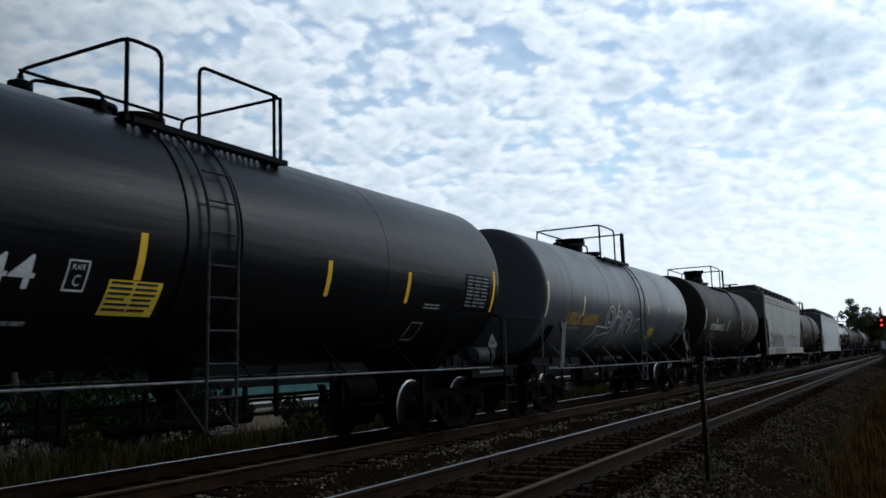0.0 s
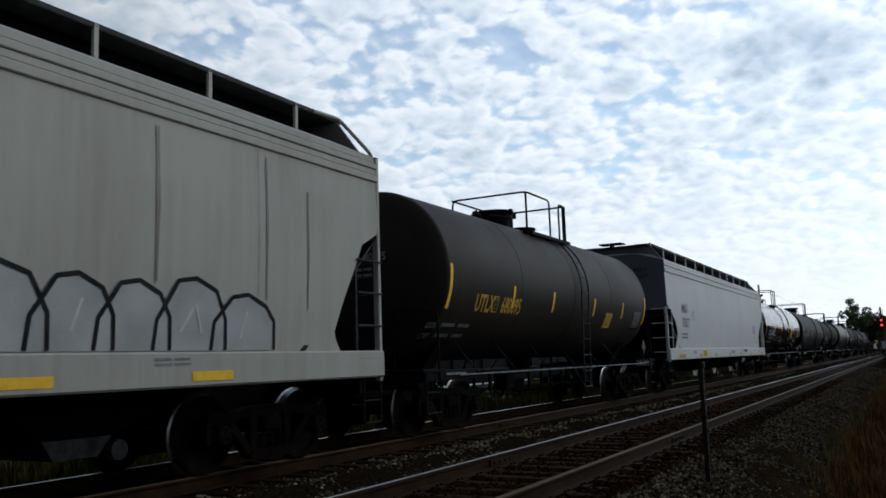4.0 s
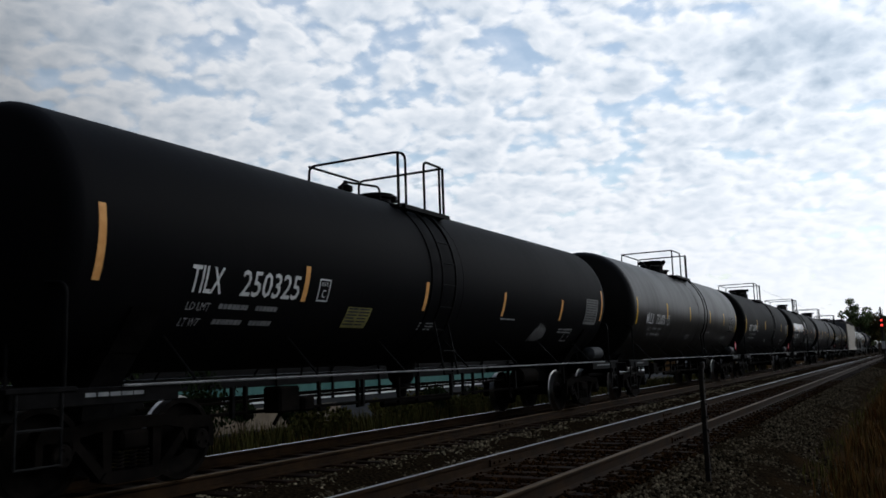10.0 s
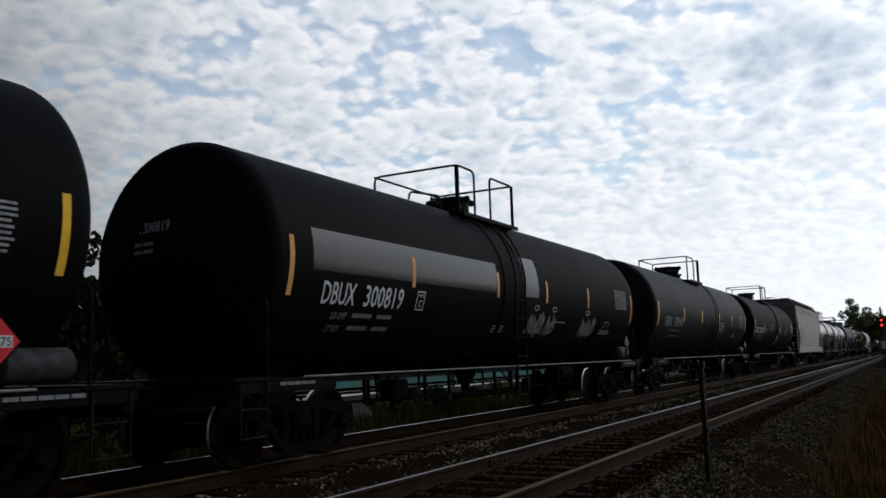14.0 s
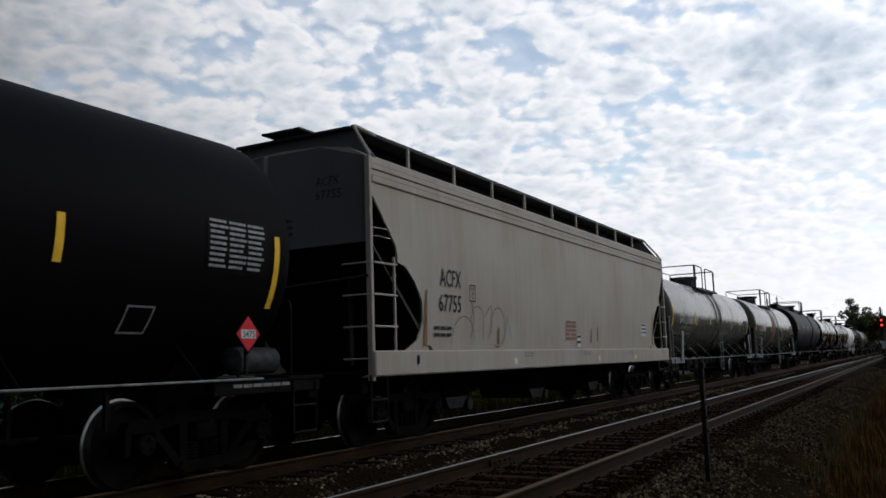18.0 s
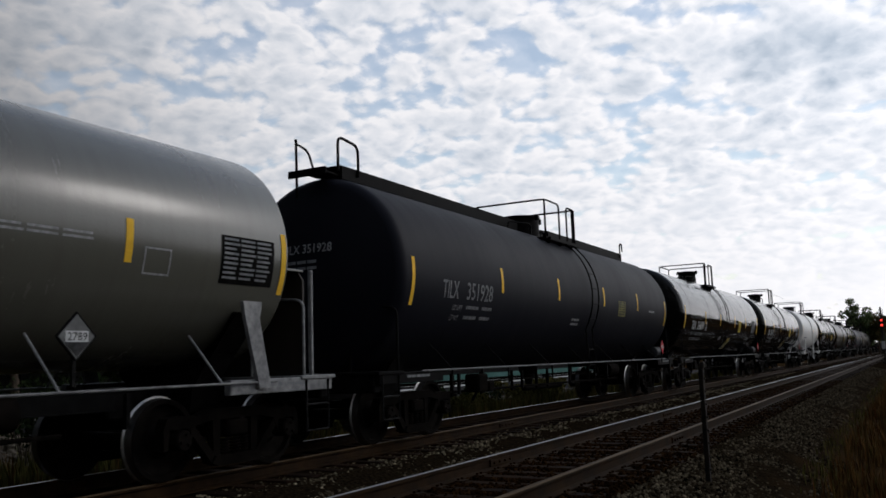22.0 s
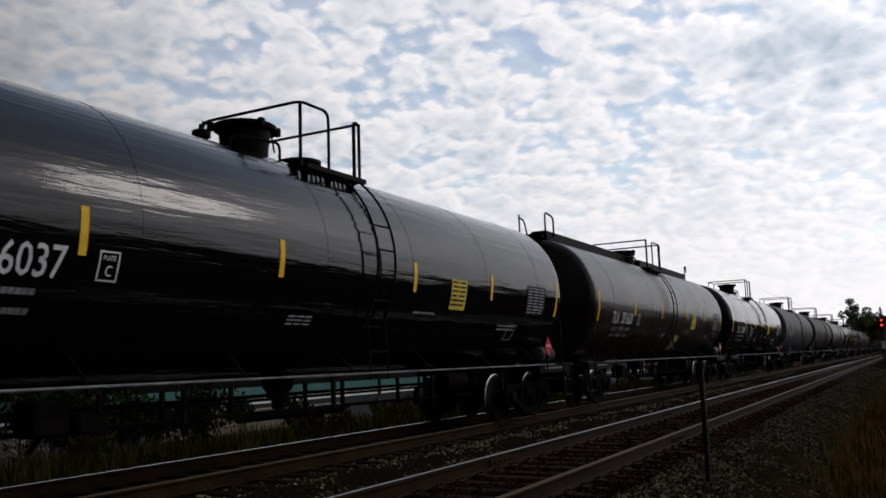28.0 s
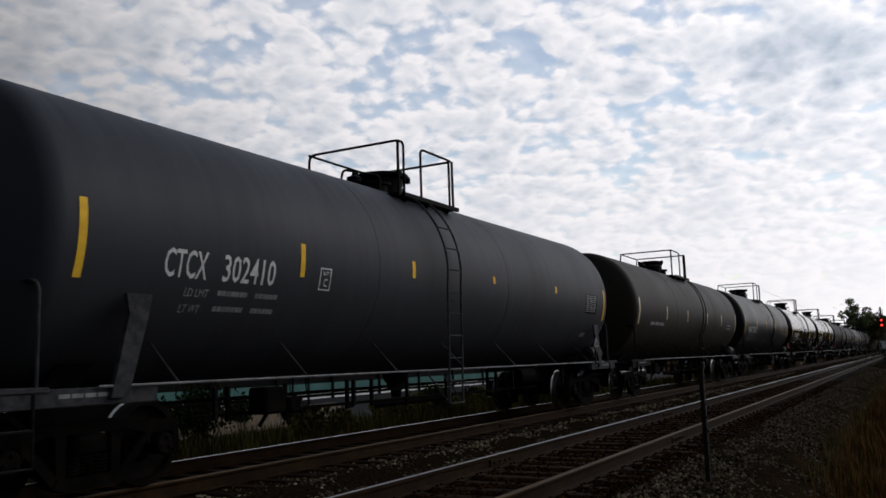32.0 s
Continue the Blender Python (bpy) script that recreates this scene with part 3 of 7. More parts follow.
def letters(text, size, width=0.0, weight=0.008):
    """Flat outline text as vertices and triangles, cut in strips so that it can follow a curved side; starts at u = 0, baseline at 0."""
    cu = bpy.data.curves.new("t", "FONT")
    cu.body, cu.size, cu.resolution_u = text, size, 2
    cu.offset = size * weight
    ob = bpy.data.objects.new("t", cu)
    scene.collection.objects.link(ob)
    me = bpy.data.meshes.new_from_object(ob.evaluated_get(bpy.context.evaluated_depsgraph_get()))
    bpy.data.objects.remove(ob)
    bm = bmesh.new()
    bm.from_mesh(me)
    bpy.data.meshes.remove(me)
    for z in (-0.05, 0.05, 0.15, 0.25, 0.35, 0.45):
        bmesh.ops.bisect_plane(bm, geom=bm.verts[:] + bm.edges[:] + bm.faces[:], plane_co=(0, z, 0), plane_no=(0, 1, 0))
    v = [(a.co.x, a.co.y) for a in bm.verts]
    bm.verts.index_update()
    f = [tuple(a.index for a in q.verts) for q in bm.faces]
    bm.free()
    if width and v:
        k = width / max(a for a, b in v)
        v = [(a * k, b) for a, b in v]
    return v, f


def write(name, text, u, z, size, width, put, mat, car, weight=0.008):
    v, f = letters(text, size, width, weight)
    return part(name, Shape().add([put(u + a, z + b) for a, b in v], f), mat, car, smooth=0)


def bars(sh, put, u, z, w, h, rows, cols=1, gap=0.52, rnd=None):
    """Unreadable small print as plain bars."""
    rnd = rnd or random.Random(5)
    rh = h / rows
    for r in range(rows):
        a = u
        for c in range(cols):
            cw = w / cols
            ww = cw * rnd.uniform(0.7, 0.94)
            z1 = z + h - r * rh
            z0 = z1 - rh * (1 - gap)
            sh.add([put(a, z0), put(a + ww, z0), put(a + ww, z1), put(a, z1)], [(0, 1, 2, 3)])
            a += cw
    return sh


def outline(sh, put, u, z, w, h, t):
    q = h / 4
    for a, b, c, d in [(u, z, w, t), (u, z + h - t, w, t)] + [(x, z + q * k, t, q) for x in (u, u + w - t) for k in range(4)]:
        sh.add([put(a, b), put(a + c, b), put(a + c, b + d), put(a, b + d)], [(0, 1, 2, 3)])
    return sh


def diamond(sh, put, u, z, s):
    return sh.add([put(u, z - s), put(u + s, z), put(u, z + s), put(u - s, z)], [(0, 1, 2, 3)])


def under_parts(car, half, pipe, busy=True):
    """Couplers, stub sills, end platforms, side rails and brake gear that all cars here share."""
    for s in (-1, 1):
        e = half + 0.95
        sh = Shape().box((s * (e - 1.3), 0, 0.86), (2.7, 0.42, 0.36), None, 0.02)
        sh.box((s * (e - 0.15), 0, 0.92), (0.18, 2.7, 0.24), None, 0.02)
        part("stub_sill", sh, BLACK, car)
        c = Shape().box((s * (e + 0.2), 0, 0.86), (0.5, 0.14, 0.16), None, 0.03)
        c.box((s * (e + 0.42), 0.06, 0.86), (0.24, 0.26, 0.28), None, 0.06)
        part("coupler", c, IRON, car)
        hose = [(s * (e + 0.02), 0.35, 0.75), (s * (e + 0.25), 0.33, 0.55), (s * (e + 0.42), 0.2, 0.45), (s * (e + 0.5), 0.05, 0.52)]
        part("air_hose", Shape().tube(rounded(hose, 0.15), 0.025, 6), BLACK, car)


TANKS = []


def head_bulge(k, deep):
    """How far the tank head stands out at the share k of its radius: a shallow dish with a tight rim."""
    rim = 0.08 if deep < 0.4 else 0.27
    return rim + (deep - rim) * max(0.0, 1 - (k / 0.93) ** 2)


def tank_car(half, colour, label, deck=(-1.1, 0.2, 0.9, 1.25), r=1.6, zc=2.64, dome=-0.9, dome_r=0.46, dome_h=0.45, gusset=False, topwalk=False, ladder_low=True, pipe=None, bogie_in=0.8, seams=(), rail_mat=None, group="cars of the freight train", funnel=False, posts=False, strap=False, flat_head=False):
    car = thing("tank_car", (0, 0, 0), label, "tank car", group)
    x0, la, lb, x1 = deck
    ladder = (la + lb) / 2 + 0.08
    mat = PAINTS[colour]
    pipe = pipe or (PIPE if colour in ("grey", "olive", "white", "pale") else GREYPIPE)
    rail_mat = rail_mat or BLACK
    # shell
    deep = 0.28 if flat_head else 0.58
    bow = [(head_bulge(k, deep), r * k) for k in (0.0, 0.12, 0.25, 0.4, 0.55, 0.68, 0.8, 0.86)]
    bow += [(0.07, r - 0.055), (0.045, r - 0.024), (0.012, r - 0.004)] if flat_head else [(0.10 + 0.2 * math.sin(radians(a)), r - 0.2 + 0.2 * math.cos(radians(a))) for a in (70, 56, 42, 28, 14, 2)]
    prof = [(-half - a, b) for a, b in bow] + [(-half + 0.02, r), (-half / 2, r), (0, r), (half / 2, r), (half - 0.02, r)] + [(half + a, b) for a, b in bow[::-1]]
    prof[0], prof[-1] = (-half - head_bulge(0, deep), 0.001), (half + head_bulge(0, deep), 0.001)
    part("tank_shell", Shape().lathe(prof, (0, aside(r), zc), "x", 72), mat, car, smooth=50)
    for x in seams:
        part("weld_seam", Shape().lathe([(x - 0.012, r - 0.01), (x - 0.010, r + 0.004), (x + 0.010, r + 0.004), (x + 0.012, r - 0.01)], (0, aside(r), zc), "x", 60), mat, car)
    if strap:
        for x in (ladder - 0.42, ladder + 0.42):
            part("jacket_band", Shape().lathe([(x - 0.07, r - 0.01), (x - 0.06, r + 0.02), (x + 0.06, r + 0.02), (x + 0.07, r - 0.01)], (0, aside(r), zc), "x", 60), mat, car)
    # dome, lid and fittings
    zt = zc + r
    dz = zt - 0.05
    if funnel:
        pr = [(dz - 0.15, 0.88 * dome_r), (dz + 0.1, 0.89 * dome_r), (dz + dome_h - 0.12, 0.97 * dome_r), (dz + dome_h - 0.09, dome_r + 0.07), (dz + dome_h - 0.04, dome_r + 0.08), (dz + dome_h - 0.02, dome_r + 0.05), (dz + dome_h + 0.01, 0.6 * dome_r), (dz + dome_h + 0.03, 0.001)]
    else:
        pr = [(dz - 0.15, dome_r), (dz + dome_h - 0.06, dome_r), (dz + dome_h - 0.05, dome_r + 0.03), (dz + dome_h - 0.01, dome_r + 0.03), (dz + dome_h, dome_r - 0.03), (dz + dome_h + 0.02, 0.001)]
    if dome_h < 0.2:
        pr = [(dz - 0.1, 0.3), (dz + 0.1, 0.3), (dz + 0.12, 0.36), (dz + 0.16, 0.36), (dz + 0.18, 0.001)]
    d = part("dome", Shape().lathe(pr, (dome, 0, 0), "z", 28), BLACK if colour != "olive" else PAINTS["slate"], car, "dark cylindrical valve housing with a hinged lid")
    part("hinge", Shape().box((dome + dome_r + 0.05, -0.1, dz + dome_h - 0.06), (0.14, 0.1, 0.1), None, 0.02).tube([(dome + dome_r + 0.1, -0.1, dz + dome_h - 0.1), (dome + dome_r + 0.16, -0.1, dz + dome_h - 0.32)], 0.015, 6), BLACK, d)
    for a in (35, 145, 250, 325):
        part("lid_bolt", Shape().box((dome + (dome_r + 0.1) * math.cos(radians(a)), (dome_r + 0.1) * math.sin(radians(a)), dz + dome_h - 0.07), (0.09, 0.09, 0.13), None, 0.015), BLACK, d)
    part("manway", Shape().lathe([(zt - 0.1, 0.28), (zt + 0.09, 0.28), (zt + 0.10, 0.33), (zt + 0.15, 0.33), (zt + 0.17, 0.001)], (ladder + 0.1, 0, 0), "z", 20), BLACK, car)
    part("safety_valve", Shape().lathe([(zt - 0.08, 0.09), (zt + 0.1, 0.09), (zt + 0.12, 0.13), (zt + 0.2, 0.13), (zt + 0.24, 0.04), (zt + 0.3, 0.03)], (dome - 0.75, 0.1, 0), "z", 12), BLACK, car)
    # platform with grating and handrails
    zd, yd = zt - 0.26, 0.92
    for s in (-1, 1):
        sh = Shape().box(((x0 + x1) / 2, s * 0.78, zd), (x1 - x0, 0.05, 0.05)).box(((x0 + x1) / 2, s * 1.02, zd), (x1 - x0, 0.05, 0.07))
        for k in range(int((x1 - x0) / 0.11)):
            sh.box((x0 + 0.06 + k * 0.11, s * 0.9, zd + 0.005), (0.025, 0.22, 0.035))
        for k in (0.12, 0.5, 0.88):
            sh.prism([(s * 0.72, zd - 0.2), (s * 1.0, zd - 0.02), (s * 0.72, zd - 0.02)], x0 + (x1 - x0) * k - 0.03, x0 + (x1 - x0) * k + 0.03, "x")
        part("walkway", sh, rail_mat, car)
    for x in (x0, x1):
        sh = Shape().box((x, 0, zd + 0.02), (0.08, 1.9, 0.05))
        part("deck_beam", sh, rail_mat, car)
    zr = zd + 0.93
    rr = 0.023
    part("handrail", Shape().tube(rounded([(x0, yd, zd), (x0, yd, zr), (x0, -yd, zr), (la, -yd, zr), (la, -yd, zd)], 0.14), rr, 8), rail_mat, car)
    part("handrail_post", Shape().tube([(x0, -yd, zd), (x0, -yd, zr)], rr * (1.9 if posts else 1.1), 8), rail_mat, car)
    part("handrail", Shape().tube(rounded([(x0, yd, zr), (x1, yd, zr)], 0.1), rr, 8), rail_mat, car)
    part("handrail", Shape().tube(rounded([(lb, -yd, zd), (lb, -yd, zr), (x1, -yd, zr), (x1, yd, zr), (x1, yd, zd)], 0.12), rr, 8), rail_mat, car)
    part("handrail_post", Shape().tube([(x1, -yd, zd), (x1, -yd, zr)], rr * (1.5 if posts else 1.1), 8), rail_mat, car)
    if not posts:
        part("handrail_post", Shape().tube([(x1 - 0.13, -yd, zd), (x1 - 0.13, -yd, zr)], rr, 8), rail_mat, car)
    part("handrail", Shape().tube(rounded([(x0 - 0.75, -0.3, zt - 0.03), (x0 - 0.7, -0.3, zt + 0.12), (x0, -0.55, zt + 0.12), (x0, -0.55, zd + 0.05)], 0.1), rr * 0.9, 7), rail_mat, car)
    # ladder down the near side (and the far one)
    zl, rl = (zc, r) if r < 1.55 else (zc + 0.04, 1.56)
    for s in (-1, 1):
        lad = part("ladder", Shape().tube([(ladder - 0.03, s * (rl + 0.02), 2.2), (ladder + 0.03, s * (rl + 0.02), 2.2)], 0.01, 4), rail_mat, car)
        low = 0.52 if ladder_low else 1.0
        for dx in (-0.23, 0.23):
            pts = [(ladder + dx, s * (rl + 0.07) * math.sin(radians(a)), zl + (rl + 0.07) * math.cos(radians(a))) for a in range(38, 100, 6)]
            if ladder_low:
                pts += [(ladder + dx, s * (rl + 0.05), zl - 0.6), (ladder + dx, s * (rl + 0.02), low)]
            else:
                pts += [(ladder + dx, s * (rl + 0.07) * math.sin(radians(a)), zl + (rl + 0.07) * math.cos(radians(a))) for a in range(102, 122, 6)] + [(ladder + dx, s * 1.47, 1.0)]
            part("stile", Shape().tube(pts, 0.019, 6), pipe if ladder_low else rail_mat, lad)
        zs = [low + 0.03 + 0.36 * k for k in range(int((zl + 1.1 - low) / 0.36))]
        for z in zs:
            y = rl + 0.05 if z < zl - 0.4 and ladder_low else (math.sqrt(max(0.01, (rl + 0.07) ** 2 - (z - zl) ** 2)) if z > 1.5 else 1.45)
            part("rung", Shape().tube([(ladder - 0.23, s * y, z), (ladder + 0.23, s * y, z)], 0.014, 6), pipe if ladder_low else rail_mat, lad)
        if ladder_low:
            for dx in (-0.23, 0.23):
                part("brace", Shape().tube([(ladder + dx - 0.35, s * 1.4, 1.02), (ladder + dx - 0.02, s * (rl + 0.02), low + 0.05)], 0.014, 6), pipe, lad)
    # running rail along the sides with struts to the tank
    z_rail = 1.09 if not flat_head else 1.05 if colour == "olive" else 0.99
    for s in (-1, 1):
        part("side_rail", Shape().tube([(-half + 0.3, s * 1.47, z_rail), (half - 0.3, s * 1.47, z_rail)], 0.014, 8), LINE, car)
        for k in range(-3, 4):
            x = k * half / 3.6
            if abs(x - ladder) > 0.5:
                part("strut", Shape().tube([(x, s * 1.47, z_rail), (x - 0.02, s * 0.98, 1.6)], 0.014, 6), pipe if gusset else BLACK, car)
    under_parts(car, half, pipe)
    if not flat_head:
        part("air_reservoir", Shape().lathe([(-0.42, 0.001), (-0.40, 0.10), (-0.34, 0.165), (0.34, 0.165), (0.40, 0.10), (0.42, 0.001)], (half - 0.1, -1.12, 1.30), "x", 18), GREYPIPE, car, "grey steel air reservoir")
    flat = lambda a, b: (a, -1.434, b)
    part("sill_print", bars(Shape(), flat, half - 0.75, 0.955, 1.0, 0.08, 1, 6), GREYMARK, car, smooth=0)
    part("sill_print", bars(Shape(), flat, -half - 0.1, 0.955, 0.7, 0.08, 1, 5), GREYMARK, car, smooth=0)
    # end platforms, hoops and steps
    for e in (-1, 1):
        xe = e * (half + 0.55)
        sh = Shape().box((xe, 0, 1.08), (0.7, 2.9, 0.05), None, 0.008)
        for s in (-1, 1):
            sh.box((e * (half - 0.1), s * 1.38, 1.0), (1.9, 0.1, 0.17), None, 0.01)
        part("end_platform", sh, pipe if gusset and colour in ("olive", "white", "slate") else BLACK, car)
        for s in (-1, 1):
            part("end_handrail", Shape().tube(rounded([(xe - 0.25 * e, s * 1.4, 1.1), (xe - 0.25 * e, s * 1.4, 2.05), (xe - 0.25 * e, s * 0.55, 2.12), (xe - 0.25 * e, s * 0.55, 1.1)], 0.12), 0.019, 7), pipe if gusset else BLACK, car)
            st = Shape().tube([(xe - 0.25, s * 1.44, 1.05), (xe - 0.25, s * 1.44, 0.42), (xe + 0.2, s * 1.44, 0.42), (xe + 0.2, s * 1.44, 1.05)], 0.016, 6)
            st.tube([(xe - 0.25, s * 1.44, 0.74), (xe + 0.2, s * 1.44, 0.74)], 0.014, 6)
            part("step", st, STEPS, car)
            if gusset == "slim":
                xg = e * (half - 0.5)
                part("gusset", Shape().prism([(xg - 0.05, 1.72), (xg + 0.07, 1.72), (xg + 0.14, 1.02), (xg + 0.06, 1.02)], s * 1.4, s * 1.45), pipe, car)
            elif gusset:
                xg = e * (half - 0.75)
                part("gusset", Shape().prism([(xg - 0.16, 1.98), (xg + 0.16, 1.98), (xg + 0.12, 1.78), (xg + 0.22 * e + 0.10, 0.98), (xg + 0.22 * e - 0.1, 0.98), (xg - 0.12, 1.78)], s * 1.44, s * 1.49), pipe, car)
        bogie(car, e * (half - bogie_in))
    # saddles and bottom fittings
    for e in (-1, 1):
        sh = Shape()
        xb = e * (half - bogie_in)
        vs = [(-1.25, zc - 0.75), (-0.55, 1.0), (-0.5, 0.72), (0.5, 0.72), (0.55, 1.0), (1.25, zc - 0.75), (0.9, zc - 1.2), (0, zc - r + 0.02), (-0.9, zc - 1.2)]
        sh.prism(vs, xb - 0.2, xb + 0.2, "x")
        part("saddle", sh, BLACK, car)
    part("bottom_outlet", Shape().lathe([(0.62, 0.09), (0.74, 0.10), (0.76, 0.17), (0.86, 0.17), (0.92, 0.22), (1.32, 0.3)], (0.15, 0, 0), "z", 16), BLACK, car)
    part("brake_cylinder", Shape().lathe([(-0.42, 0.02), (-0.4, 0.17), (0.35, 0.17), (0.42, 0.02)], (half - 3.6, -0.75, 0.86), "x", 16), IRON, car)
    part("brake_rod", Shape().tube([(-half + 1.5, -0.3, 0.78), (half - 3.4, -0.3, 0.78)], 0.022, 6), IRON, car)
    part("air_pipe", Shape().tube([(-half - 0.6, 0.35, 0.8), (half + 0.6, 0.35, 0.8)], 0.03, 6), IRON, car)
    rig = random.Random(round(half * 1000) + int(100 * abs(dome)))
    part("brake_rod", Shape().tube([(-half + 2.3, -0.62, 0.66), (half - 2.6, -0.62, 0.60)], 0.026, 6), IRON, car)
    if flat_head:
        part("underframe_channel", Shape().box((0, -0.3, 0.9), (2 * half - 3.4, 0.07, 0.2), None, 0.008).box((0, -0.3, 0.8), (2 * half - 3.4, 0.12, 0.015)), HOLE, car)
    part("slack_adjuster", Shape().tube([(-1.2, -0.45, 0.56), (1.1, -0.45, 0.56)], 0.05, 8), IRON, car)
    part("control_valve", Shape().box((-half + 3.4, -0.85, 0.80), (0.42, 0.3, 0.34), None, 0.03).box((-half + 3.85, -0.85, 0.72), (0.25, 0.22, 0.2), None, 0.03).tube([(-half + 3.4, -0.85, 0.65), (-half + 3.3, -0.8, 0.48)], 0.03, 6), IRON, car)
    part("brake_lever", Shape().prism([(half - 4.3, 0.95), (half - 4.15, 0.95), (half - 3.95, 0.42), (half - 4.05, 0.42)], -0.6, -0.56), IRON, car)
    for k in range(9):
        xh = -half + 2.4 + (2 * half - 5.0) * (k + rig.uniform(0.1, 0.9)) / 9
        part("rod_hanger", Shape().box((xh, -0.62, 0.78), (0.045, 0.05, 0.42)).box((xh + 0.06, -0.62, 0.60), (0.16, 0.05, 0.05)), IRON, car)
    for k in range(5):
        part("pipe_hanger", Shape().box((-half + 2.2 + k * (2 * half - 4.4) / 4, -1.1, 0.82), (0.05, 0.05, 0.36)), BLACK, car)
    if topwalk:
        for a, b in ((-half + 0.02, x0), (x1, half - 0.1)):
            sh = Shape().box(((a + b) / 2, -0.2, zt + 0.11), (b - a, 0.04, 0.22)).box(((a + b) / 2, 0.2, zt + 0.11), (b - a, 0.04, 0.22)).box(((a + b) / 2, 0, zt + 0.22), (b - a, 0.38, 0.025))
            for k in range(6):
                sh.box((a + (b - a) * (k + 0.5) / 6, 0, zt + 0.08), (0.06, 0.36, 0.24))
            part("running_board", sh, BLACK, car, "narrow steel running board along the tank top")
        for e in (-1, 1):
            if e < 0:
                sh = Shape().box((-half - 0.28, 0.05, zt + 0.07), (0.62, 0.42, 0.03)).box((-half - 0.56, 0.05, zt + 0.03), (0.04, 0.75, 0.12), None, 0.01).tube([(-half - 0.5, 0.3, zt - 0.35), (-half - 0.52, 0.3, zt + 0.62)], 0.022, 7)
                part("end_step", sh, BLACK, car)
                part("grab_iron", Shape().tube(rounded([(-half - 0.52, 0.3, zt + 0.55), (-half - 0.2, 0.3, zt + 0.5), (-half - 0.02, 0.3, zt + 0.1)], 0.14), 0.02, 7), BLACK, car)
                part("grab_iron", Shape().tube(rounded([(-half - 0.12, -0.24, zt + 0.1), (-half - 0.12, -0.24, zt + 0.68), (-half + 0.46, -0.24, zt + 0.62), (-half + 0.46, -0.24, zt + 0.1)], 0.14), 0.024, 7), BLACK, car)
            else:
                part("grab_iron", Shape().tube(rounded([(half - 0.3, -0.24, zt + 0.08), (half - 0.3, -0.24, zt + 0.52), (half - 0.08, -0.24, zt + 0.56), (half - 0.05, -0.24, zt + 0.3)], 0.1), 0.022, 7), BLACK, car)
                part("grab_iron", Shape().tube(rounded([(half - 1.8, -0.2, zt + 0.1), (half - 1.7, -0.2, zt + 0.2), (half - 1.3, -0.2, zt + 0.2), (half - 1.2, -0.2, zt + 0.1)], 0.08), 0.02, 7), BLACK, car)
    TANKS.append(car)
    return car


